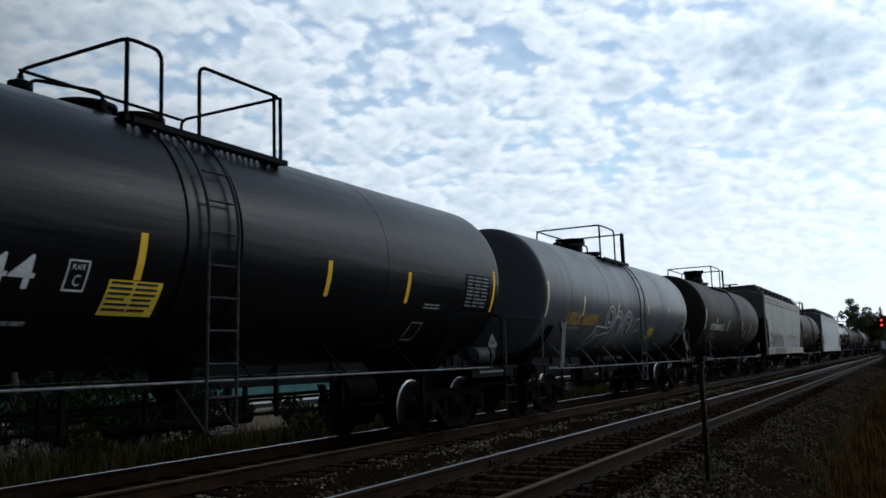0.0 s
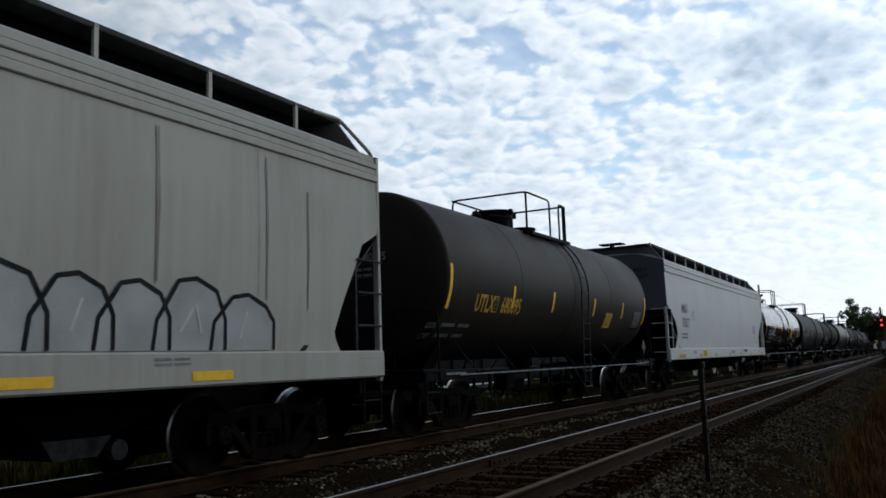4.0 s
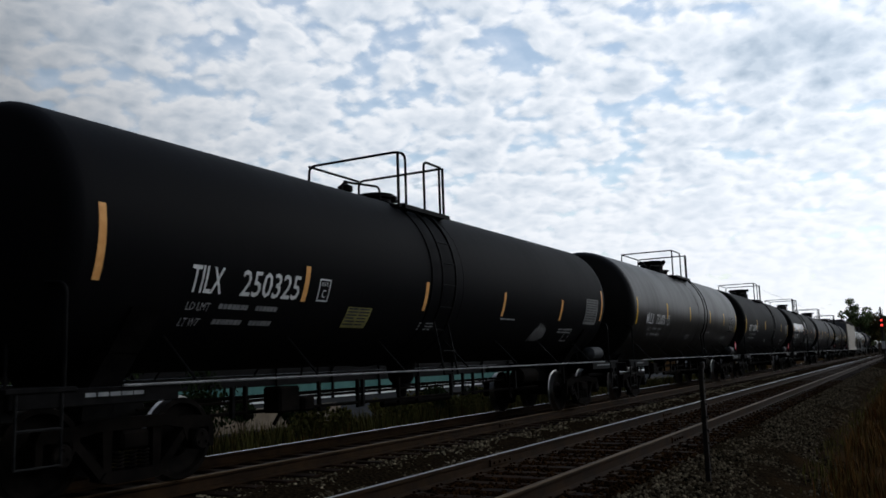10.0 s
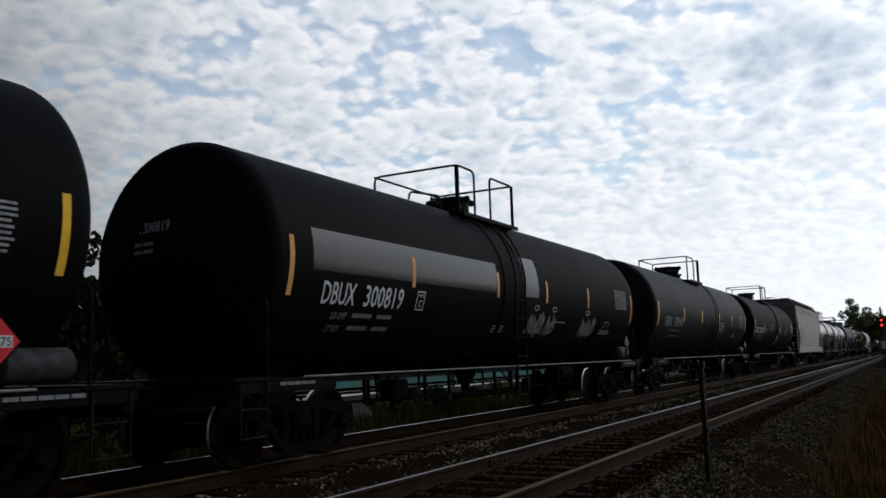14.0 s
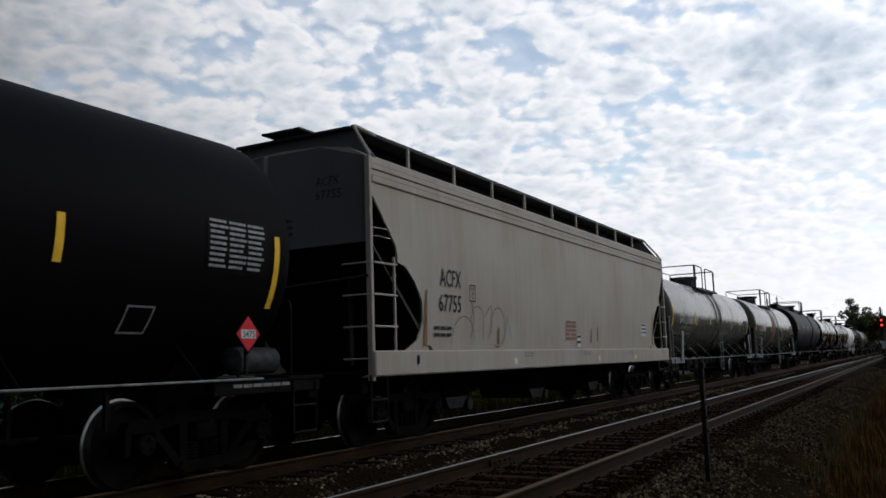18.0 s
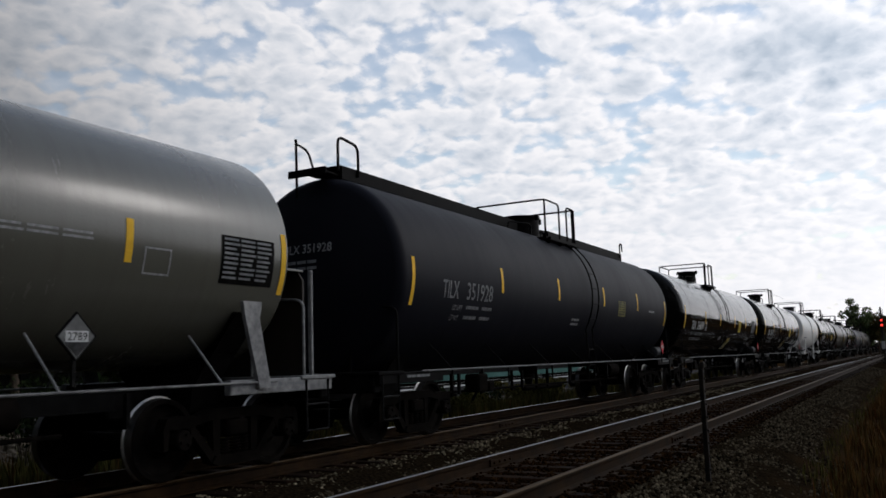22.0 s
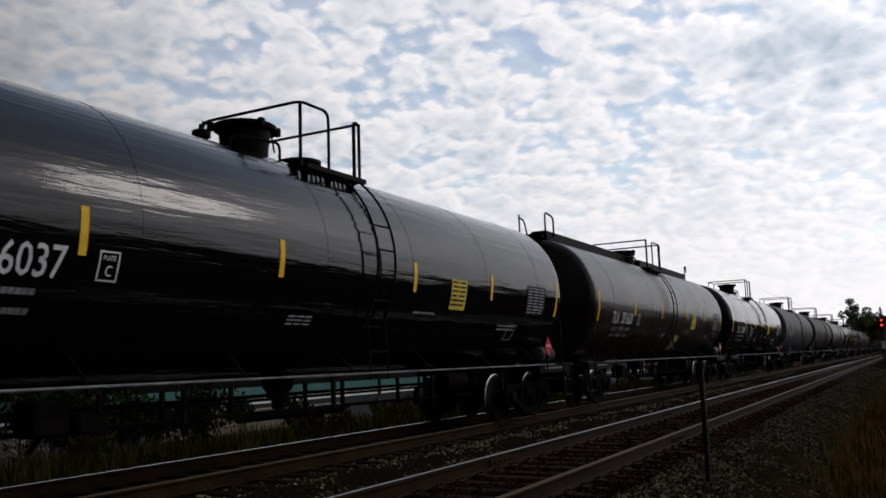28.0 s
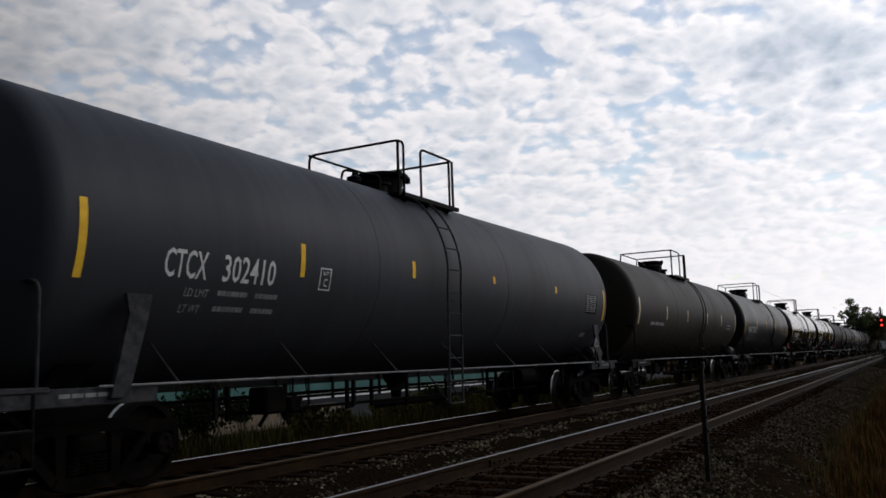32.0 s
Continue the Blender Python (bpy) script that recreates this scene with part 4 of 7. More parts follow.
def hopper_car(half, colour, label, over=0.0, group="cars of the freight train", swept=False, cut=(), first=0.0):
    """Covered hopper: smooth curved side, cut-away ends with slope sheets, side sill, roof with running boards, chutes below."""
    car = thing("hopper_car", (0, 0, 0), label, "hopper car", group)
    mat = PAINTS[colour]
    w, zb, ze, zt = 1.60, 1.40, 4.18, 4.45

    def side(z):
        t = (z - zb) / (3.80 - zb)
        return w - 0.10 * (1 - math.sin(math.pi * min(1, max(0, t)) * 0.62 + 0.35)) if z < 3.8 else w - 0.02
    xe = half - 0.05
    # body as sections along x; the end slopes in below, its lower corners cut away in a curve
    zs = [1.40, 1.46, 1.55, 1.65, 1.75, 1.85, 2.0, 2.15, 2.3, 2.44, 2.5, 2.56, 2.64, 2.69, 2.74, 2.76, 2.85, 2.92, 3.04, 3.2, 3.4, 3.65, 3.8]

    def reach(z):
        for (za, oa), (zb2, ob2) in zip(cut, cut[1:]):
            if za <= z <= zb2:
                return xe - oa - (ob2 - oa) * (z - za) / (zb2 - za)
        if swept:
            return xe
        if z >= 2.75:
            return xe
        if z > 2.5:
            return xe - 0.10 - 0.55 * (2.75 - z) / 0.25
        t = (2.5 - z) / 1.1
        return xe - 0.65 - 0.68 * math.sin(min(1.0, t / 0.62) * math.pi / 2) + 0.26 * max(0.0, t - 0.62) / 0.38
    for s in (-1, 1):
        sh = Shape()
        n = 16
        vs = [(reach(z) * (2 * k / n - 1), s * side(z), z) for z in zs for k in range(n + 1)]
        vs += [(x, y - s * 0.03, z) for x, y, z in vs]
        o = len(zs) * (n + 1)
        fs = []
        for i in range(len(zs) - 1):
            for k in range(n):
                a = i * (n + 1) + k
                fs += [(a, a + 1, a + n + 2, a + n + 1), (a + o, a + o + n + 1, a + o + n + 2, a + o + 1)]
            for k in (0, n):
                a = i * (n + 1) + k
                fs.append((a, a + n + 1, a + o + n + 1, a + o))
        sh.add(vs, fs)
        part("side_sheet", sh, mat, car, smooth=40)
        # stepped eave mouldings
        for z0, z1, y in ((3.80, 3.90, w + 0.012), (3.905, 3.99, w - 0.015), (3.995, 4.08, w + 0.0), (4.085, 4.18, w - 0.03)):
            part("eave_moulding", Shape().box((0, s * (y - 0.03), (z0 + z1) / 2), (2 * xe, 0.06, z1 - z0), None, 0.012), mat, car)
        part("side_sill", Shape().box((0, s * (w - 0.01), 1.22), (2 * half, 0.09, 0.36), None, 0.02).box((0, s * (w - 0.10), 1.05), (2 * half, 0.2, 0.03)), mat, car)
    # ends are lit less than the sides: that shade is in these darker paints
    z_end, end_mat = (2.95 if swept else 2.62), PAINTS["hopper_end_shade" if colour == "hopper_grey" else "end_shade_grey"]
    # roof
    ro = [(-w + 0.03, 4.17), (-1.2, 4.36), (-0.7, 4.44), (0, 4.47), (0.7, 4.44), (1.2, 4.36), (w - 0.03, 4.17)]
    part("roof", Shape().prism(ro, -xe, xe, "x"), mat, car)
    for e in (-1, 1):
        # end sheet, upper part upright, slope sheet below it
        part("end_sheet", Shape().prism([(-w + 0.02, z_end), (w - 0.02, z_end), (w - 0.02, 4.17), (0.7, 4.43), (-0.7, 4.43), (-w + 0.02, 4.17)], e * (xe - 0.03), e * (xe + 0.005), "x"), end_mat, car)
        # shade under the end is put into the slope sheet's near-black paint
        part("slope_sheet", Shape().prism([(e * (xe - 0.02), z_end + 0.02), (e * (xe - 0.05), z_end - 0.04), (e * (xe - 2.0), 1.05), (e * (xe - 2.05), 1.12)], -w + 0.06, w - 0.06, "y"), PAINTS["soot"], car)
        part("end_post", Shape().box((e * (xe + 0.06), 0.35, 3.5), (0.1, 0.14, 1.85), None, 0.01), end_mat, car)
        for s in (-1, 1):
            part("corner_post", Shape().box((e * (half - 0.03), s * (w - 0.05), 2.58 if swept else 1.84), (0.07, 0.09, 3.2 if swept else 1.72), None, 0.01), mat, car)
            part("end_stanchion", Shape().box((e * (half - 0.5), s * 0.85, 1.95), (0.12, 0.1, 1.5), None, 0.01), PAINTS["soot"], car)
            rung_mat = GREYPIPE if colour == "hopper_grey" else mat
            lad = part("ladder", Shape().box((e * (half - 0.62), s * (w - 0.02), 1.98), (0.035, 0.03, 1.56)), rung_mat, car)
            for k in range(4):
                part("rung", Shape().tube([(e * (half - 0.03), s * (w + 0.02), 1.29 + 0.45 * k), (e * (half - 0.63), s * (w + 0.02), 1.29 + 0.45 * k)], 0.016, 6), rung_mat, lad)
                part("rung", Shape().tube([(e * (half + 0.0), s * (w - 0.06), 1.29 + 0.45 * k), (e * (half + 0.0), s * (w - 0.5), 1.29 + 0.45 * k)], 0.014, 6), rung_mat, lad)
            st = Shape().tube(rounded([(e * (half - 0.42), s * 1.55, 1.06), (e * (half - 0.42), s * 1.55, 0.42), (e * (half + 0.0), s * 1.55, 0.42), (e * (half + 0.0), s * 1.55, 1.06)], 0.05), 0.017, 6)
            st.tube([(e * (half - 0.42), s * 1.55, 0.72), (e * (half), s * 1.55, 0.72)], 0.015, 6)
            part("step", st, STEPS, car)
        part("end_platform", Shape().box((e * (half - 0.3), 0, 1.08), (0.75, 2.9, 0.06), None, 0.01), BLACK, car)
        part("end_rail", Shape().tube([(e * (half + 0.02), -w + 0.05, 2.45), (e * (half + 0.02), w - 0.05, 2.30)], 0.02, 7), GREYPIPE, car)
        if swept:
            part("corner_brace", Shape().tube(rounded([(e * (half - 0.9), -1.12, 4.74), (e * (half - 0.3), -1.12, 4.77), (e * (half - 0.09), -w + 0.05, 4.2), (e * (half - 0.04), -w + 0.03, 3.5)], 0.1), 0.027, 7), mat, car)
        bogie(car, e * (half - 1.75))
    # running boards on stanchions, with a raised step at each end
    run = half - 0.3
    for s in (-1, 1):
        rb = part("running_board", Shape().box((0, s * 0.87, 4.74), (2 * run, 0.5, 0.035)).box((0, s * 1.1, 4.74), (2 * run, 0.03, 0.06)), GREYPIPE, car)
        for k in range(14):
            x = first + 1.62 * k
            if abs(x) < run:
                part("stanchion", Shape().box((x, s * 1.1, 4.56), (0.055, 0.04, 0.40)), mat, rb)
        # dark strip put in for the shaded underside of the running board
        part("kick_plate", Shape().box((0, s * 0.72, 4.57), (2 * run - 0.2, 0.025, 0.34)), BLACK, rb)
    for e in (-1, 1):
        part("cross_walk", Shape().box((e * (run - 0.12), 0, 4.72), (0.4, 2.2, 0.035)).box((e * (run - 0.12), 0.15, 4.84), (0.5, 0.75, 0.03)).box((e * (run - 0.12), 0.15, 4.78), (0.3, 0.06, 0.12)), GREYPIPE, car)
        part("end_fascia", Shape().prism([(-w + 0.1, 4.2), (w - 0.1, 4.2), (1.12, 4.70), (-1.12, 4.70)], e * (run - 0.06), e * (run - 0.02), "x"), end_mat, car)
    for k in range(4):
        x = (k - 1.5) * half * 0.46
        part("hatch", Shape().lathe([(4.40, 0.42), (4.58, 0.42), (4.6, 0.46), (4.64, 0.46), (4.68, 0.001)], (x, 0, 0), "z", 20), mat, car)
    # hoppers and outlet gates
    nb = 4 if half > 9 else 3
    for k in range(nb):
        x = (k - (nb - 1) / 2) * (2 * half - 4.6) / nb
        hp = (2 * half - 4.6) / nb / 2
        sh = Shape()
        vs = [(x - hp, -1.45, 1.35), (x + hp, -1.45, 1.35), (x + hp, 1.45, 1.35), (x - hp, 1.45, 1.35), (x - 0.32, -0.5, 0.5), (x + 0.32, -0.5, 0.5), (x + 0.32, 0.5, 0.5), (x - 0.32, 0.5, 0.5)]
        sh.add(vs, [(0, 1, 5, 4), (1, 2, 6, 5), (2, 3, 7, 6), (3, 0, 4, 7), (4, 5, 6, 7), (0, 3, 2, 1)])
        # bays carry the underside shade as colour, not the car's paint
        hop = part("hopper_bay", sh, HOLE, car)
        part("outlet_gate", Shape().prism([(x - 0.42, 0.56), (x + 0.42, 0.56), (x + 0.24, 0.36), (x - 0.28, 0.36)], -0.62, 0.62), CHUTE if colour == "hopper_light" else GREYPIPE, hop)
        part("gate_cap", Shape().lathe([(-0.06, 0.001), (-0.05, 0.11), (0.05, 0.11), (0.06, 0.001)], (x + 0.5, -0.6, 0.4), "y", 14), CAP if colour == "hopper_light" else GREYPIPE, hop)
    part("centre_sill", Shape().box((0, 0, 0.95), (2 * half - 0.4, 0.4, 0.36), None, 0.02), BLACK, car)
    under_parts(car, half - 0.95 + over, GREYPIPE)
    return car


# ---- the train ----
# speed in m/s while the train passes
SPEED = [(0.0, 13.4), (8.0, 13.05), (18.0, 12.82), (22.0, 13.0), (32.0, 12.85)]


def gone(t):
    """Metres that the train has run since the start."""
    s = 0.0
    for (a, va), (b, vb) in zip(SPEED, SPEED[1:]):
        e = min(t, b)
        if e > a:
            ve = va + (vb - va) * (e - a) / (b - a)
            s += (va + ve) / 2 * (e - a)
    return s


TRAIN = []


def put_car(car, s):
    """s: how far along the line the car's middle stands at the start."""
    car.matrix_world = Matrix.Translation((s, YC, 0))
    TRAIN.append((car, s))
    return car


# ---- lettering and decals of the cars ----
def on_tank(r=1.6, zc=2.64, lift=0.006):
    return lambda u, z: bend(u, z, r, zc, lift)


def ribbon(sh, put, pts, w):
    """A painted stroke of width w along points (u, z), as one strip with mitred corners."""
    fine = [pts[0]]
    for (a, b), (c, d) in zip(pts, pts[1:]):
        n = max(1, int(math.hypot(c - a, d - b) / 0.08))
        fine += [(a + (c - a) * k / n, b + (d - b) * k / n) for k in range(1, n + 1)]
    vs = []
    for i, (x, z) in enumerate(fine):
        (a, b), (c, d) = fine[max(0, i - 1)], fine[min(len(fine) - 1, i + 1)]
        q = math.hypot(c - a, d - b) or 1
        ox, oz = -(d - b) / q * w / 2, (c - a) / q * w / 2
        vs += [put(x + ox, z + oz), put(x - ox, z - oz)]
    return sh.add(vs, [(2 * k, 2 * k + 1, 2 * k + 3, 2 * k + 2) for k in range(len(fine) - 1)])


def arc(u, z, r, a0, a1, n=10, sq=1.0):
    return [(u + r * math.cos(radians(a0 + (a1 - a0) * k / n)), z + r * sq * math.sin(radians(a0 + (a1 - a0) * k / n))) for k in range(n + 1)]


def plate_box(car, put, u, z, mat=None):
    p = part("plate_mark", outline(Shape(), put, u, z, 0.24, 0.29, 0.018), mat or WHITE, car, smooth=0)
    write("plate_letter", "C", u + 0.085, z + 0.05, 0.15, 0.08, put, mat or WHITE, p)
    write("plate_letter", "PLATE", u + 0.05, z + 0.2, 0.07, 0.14, put, mat or WHITE, p)
    return p


def stripe(car, put, u, z0, z1, w=0.09, mat=None):
    n = 6
    vs = [put(u + k * w, z0 + (z1 - z0) * i / n) for i in range(n + 1) for k in (0, 1)]
    part("reflector_strip", Shape().add(vs, [(2 * k, 2 * k + 1, 2 * k + 3, 2 * k + 2) for k in range(n)]), mat or YELLOW, car, smooth=0)


def notice(car, put, u, z, w, h, mat, bar, rows=7, label="", cols=3):
    """A decal sheet with its small print as bars."""
    n = 5
    vs = [put(u + k * w, z + h * i / n) for i in range(n + 1) for k in (0, 1)]
    p = part("notice", Shape().add(vs, [(2 * k, 2 * k + 1, 2 * k + 3, 2 * k + 2) for k in range(n)]), mat, car, label, smooth=0)
    up = lambda a, b: tuple(Vector(put(a, b)) + Vector((0, -0.004, 0.0)))
    part("print", bars(Shape(), up, u + 0.04 * w, z + 0.05 * h, 0.92 * w, 0.9 * h, rows, cols), bar, p, smooth=0)
    return p


def placard(car, u, z, mat, text="", y=-1.52):
    """Diamond hazard placard in a holder on the side of the car."""
    sh = Shape().prism([(u, z - 0.20), (u + 0.19, z), (u, z + 0.20), (u - 0.19, z)], y, y - 0.012)
    p = part("placard", sh, PLACARD if mat is WHITE else mat, car, "diamond hazard placard in its holder", smooth=0)
    flat = lambda a, b: (a, y - 0.016, b)
    if text:
        part("number_panel", Shape().prism([(u - 0.12, z - 0.05), (u + 0.12, z - 0.05), (u + 0.12, z + 0.05), (u - 0.12, z + 0.05)], y - 0.012, y - 0.015), WHITE, p, smooth=0)
        flat2 = lambda a, b: (a, y - 0.019, b)
        write("number", text, u - 0.105, z - 0.037, 0.105, 0.21, flat2, INK, p)
    else:
        part("number_panel", bars(Shape(), flat, u - 0.10, z - 0.05, 0.2, 0.1, 1, 4), WHITE if mat is RED else INK, p, smooth=0)
    if mat is WHITE:
        part("lower_half", Shape().prism([(u, z - 0.185), (u + 0.13, z - 0.055), (u - 0.13, z - 0.055)], y - 0.012, y - 0.015), INK, p, smooth=0)
    fr = Shape()
    for a in range(4):
        g, h = radians(90 * a), radians(90 * a + 90)
        fr.tube([(u + 0.205 * math.sin(g), y, z + 0.215 * math.cos(g)), (u + 0.205 * math.sin(h), y, z + 0.215 * math.cos(h))], 0.014, 5)
    part("frame", fr, BLACK, p)
    part("holder", Shape().box((u, y + 0.03, z - 0.3), (0.035, 0.03, 0.3)), STEPS, p)


def tank_marks(car, half, mark="", number="", mu=(-6.45, 0.57), nu=(-5.55, 1.0), zl=2.08, cap=0.29, mat=None, plate=None, strips=(-4.4, -1.55, 1.65, 4.4), zs=(2.3, 2.76), tape=None, sign=None, table=None, green=None, plac=None, loads=None, small=(), rect=None, ends=(2.1, 2.85), headmark=True, tmat=None, smat=None, r=1.6, zc=2.64, deep=0.58, hy=0.6):
    mat = mat or WHITE
    put = on_tank(r, zc)
    if mark:
        write("reporting_mark", mark, mu[0], zl, cap / 0.69, mu[1], put, mat, car, 0.026 if mark == "UTLX" else 0.008)
    if number:
        write("car_number", number, nu[0], zl, cap / 0.69, nu[1], put, mat, car, 0.02 if mark == "UTLX" else 0.008)
        if headmark:
            v, f = letters(number if not mark else mark + " " + number, 0.2, 1.0)
            rr = []
            for a, b in v:
                y, z = hy - a, 2.98 + b
                k = min(0.98, math.hypot(y, z - zc) / r)
                rr.append((-half - head_bulge(k, deep) - 0.012, y, z))
            part("end_mark", Shape().add(rr, f), DIM, car, smooth=0)
            on_head = lambda a, b: (-half - head_bulge(min(0.9, math.hypot(hy - a, b - zc) / r), deep) - 0.014, hy - a, b)
            part("end_print", bars(Shape(), on_head, 0.15, 2.66, 0.6, 0.2, 2, 3), GREYMARK, car, smooth=0)
    for k, u in enumerate(strips):
        z0, z1 = zs[k] if isinstance(zs[0], tuple) else zs
        stripe(car, put, u - 0.045, z0, z1, mat=tape)
    if ends:
        for u in (-half + 0.02, half - 0.11):
            stripe(car, put, u, ends[0], ends[1], mat=tape)
    if plate is not None:
        plate_box(car, put, plate, zl + 0.0, mat)
    if loads:
        u, a, b = loads
        if a:
            write("load_line", a.replace(" ", "  "), u, zl - 0.19, 0.14, 1.75, put, DIM, car, 0.0)
            write("load_line", b.replace(" ", "  "), u, zl - 0.38, 0.14, 1.75, put, DIM, car, 0.0)
        else:
            drop = 0.32 if mark == "UTLX" else 0.19
            for word, wide, z in (("LD LMT", 0.36, zl - drop), ("LT WT", 0.30, zl - drop - 0.17)):
                write("load_line", word, u, z, 0.125, wide, put, DIM, car, 0.0)
                part("load_print", bars(Shape(), put, u + 0.5, z + 0.015, 0.5, 0.07, 1, 7, 0.2), GREYMARK, car, smooth=0)
                part("load_print", bars(Shape(), put, u + 1.12, z + 0.015, 0.4, 0.07, 1, 6, 0.2), GREYMARK, car, smooth=0)
    if sign:
        notice(car, put, *sign, smat or SIGN, INK, 6, "yellow emergency notice with rows of print", 2)
    if table:
        notice(car, put, *table, PLACARD if tmat is PLACARD else BLACK, INK if tmat is PLACARD else DIM if tmat is None else GREYMARK, 9, "stencilled test table in white paint")
    if green:
        u, top = green
        rows = [(top - 0.05 * k, u - 0.39) for k in range(10)]
        part("worn_decal", Shape().add([put(a + d, z) for z, a in rows for d in (0, 0.3, 0.6)], [(3 * k + i, 3 * k + i + 3, 3 * k + i + 4, 3 * k + i + 1) for k in range(9) for i in (0, 1)]), DECAL, car, smooth=0)
    for u, z, w, h, rows in small:
        part("small_print", bars(Shape(), put, u, z, w, h, rows, 3), DIM, car, smooth=0)
    if rect:
        part("stencil_box", outline(Shape(), put, rect[0], rect[1], 0.36, 0.28, 0.02), DIM, car, smooth=0)
    if plac:
        placard(car, *plac)


# ---- the cars, from the front of the stretch that passes ----
def tank(s0, s1, colour, label, deck, marks, **more):
    half = (s1 - s0) / 2
    car = tank_car(half, colour, label, deck, **more)
    tank_marks(car, half, r=more.get("r", 1.6), zc=more.get("zc", 2.64), deep=0.28 if more.get("flat_head") else 0.58, **marks)
    put_car(car, (s0 + s1) / 2)
    return car


SEAMS6 = (-6.9, -3.7, -0.6, 1.6, 4.2, 6.6)
STD = dict(loads=(-6.3, "", ""), plate=-4.2, small=((-1.2, 1.72, 0.5, 0.14, 3), (1.75, 1.95, 0.7, 0.06, 1), (5.0, 1.75, 0.8, 0.12, 2)), rect=(5.5, 1.6), table=(6.05, 2.07, 0.95, 0.6))


def marks(**k):
    d = dict(STD)
    d.update(k)
    return d


CARS = {}
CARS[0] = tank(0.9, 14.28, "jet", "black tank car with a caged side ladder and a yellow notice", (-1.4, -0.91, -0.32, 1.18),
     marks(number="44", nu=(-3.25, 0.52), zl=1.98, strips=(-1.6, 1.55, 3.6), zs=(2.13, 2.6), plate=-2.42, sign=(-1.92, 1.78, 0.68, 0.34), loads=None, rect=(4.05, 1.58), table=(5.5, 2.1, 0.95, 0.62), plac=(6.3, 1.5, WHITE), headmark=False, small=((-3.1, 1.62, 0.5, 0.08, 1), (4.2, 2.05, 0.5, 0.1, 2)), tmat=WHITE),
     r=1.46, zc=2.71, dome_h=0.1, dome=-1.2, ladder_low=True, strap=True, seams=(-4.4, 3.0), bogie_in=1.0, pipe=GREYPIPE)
CARS[1] = tank(16.9, 29.75, "grey", "weathered grey tank car with orange lettering and white graffiti", (-1.05, 0.27, 0.92, 1.17),
     marks(mark="UTLX", number="660076", mu=(-5.05, 1.0), nu=(-3.93, 1.06), zl=1.99, cap=0.25, mat=ORANGE, strips=(-4.05, -1.35, 1.6, 3.9), zs=((2.19, 2.64), (2.21, 2.61), (2.4, 2.66), (2.53, 2.67)), tape=PALETAPE, loads=(-4.95, "", ""), plate=None, sign=(2.05, 1.74, 0.5, 0.3), rect=(4.5, 1.78), table=(5.4, 1.85, 0.7, 0.4), plac=(5.75, 1.45, WHITE), small=((-4.95, 1.83, 0.9, 0.1, 1),)),
     flat_head=True, r=1.45, zc=2.68, dome=-0.85, dome_r=0.33, dome_h=0.42, gusset=True, seams=(-4.9, -2.2, -0.2, 1.3, 3.2), bogie_in=0.62, pipe=surface("dull_grey_pipe", (0.05, 0.05, 0.05), (0.1, 0.1, 0.098), 9, 0.5))
CARS[2] = tank(32.77, 45.2, "brown", "soot-brown tank car with cream lettering", (-1.72, 0.08, 0.72, 0.9),
     marks(mark="UTLX", number="643923", mu=(-5.12, 1.05), nu=(-3.98, 1.2), zl=2.12, cap=0.22, strips=(-4.05, -1.5, 1.8, 4.0), zs=(2.1, 2.56), tape=PALETAPE, loads=(-5.1, "", ""), plate=-2.7, sign=None, rect=(4.55, 1.78), table=(5.45, 1.9, 0.62, 0.48), plac=(5.7, 1.5, WHITE), small=((-2.0, 2.1, 0.35, 0.3, 5), (2.55, 1.86, 0.45, 0.28, 2))),
     flat_head=True, r=1.5, zc=2.74, dome=-1.0, dome_r=0.37, dome_h=0.62, gusset="slim", seams=(-2.9, -0.3, 2.2), bogie_in=0.7, pipe=STEPS)
CARS[4] = tank(65.67, 77.62, "brown", "soot-black tank car with faded orange lettering", (-1.2, 0.2, 0.8, 1.2),
     marks(mark="UTLX", number="680095", mu=(-4.9, 0.8), nu=(-3.8, 0.9), zl=2.1, mat=ORANGE, strips=(-3.3, -1.2, 1.5, 3.8), zs=(2.2, 2.62), sign=(2.5, 1.95, 0.5, 0.35), rect=None, table=(4.9, 1.95, 0.7, 0.5), plac=(5.4, 1.45, WHITE), small=()),
     flat_head=True, r=1.5, zc=2.74, dome=-0.9, dome_r=0.42, dome_h=0.4, seams=(-2.9, 0.1, 2.8), bogie_in=0.7)
CARS[6] = tank(101.25, 116.55, "gloss", "glossy black tank car with white lettering", (-0.52, 0.23, 0.9, 1.05),
     marks(mark="TILX", number="316106", loads=(-6.3, "LD LMT 206900LB 93848KG", "LT WT 79100LB 35879KG"), sign=(2.95, 2.08, 0.55, 0.5), plac=(6.95, 1.45, RED), zs=(2.3, 2.76)), dome=-0.6, dome_r=0.36, dome_h=0.5, funnel=True, seams=SEAMS6, ladder_low=False)
CARS[7] = tank(119.2, 134.65, "matt", "matt black tank car with pale grey lettering", (-0.98, 0.05, 0.59, 0.81),
     marks(mark="WFRX", number="160344", mu=(-7.25, 1.0), nu=(-6.02, 1.38), zl=2.18, cap=0.26, mat=DIM, plate=-4.1, zs=(2.2, 2.68), sign=None, plac=(6.95, 1.5, RED, "3475"), small=((-2.9, 2.32, 0.85, 0.1, 2), (-1.39, 2.8, 0.5, 0.1, 2), (3.0, 2.0, 0.6, 0.16, 3), (-4.4, 1.6, 0.8, 0.06, 1))),
     r=1.6, zc=2.60, dome=-0.75, dome_r=0.45, dome_h=0.42, funnel=True, ladder_low=False, seams=(0.2, 0.8))
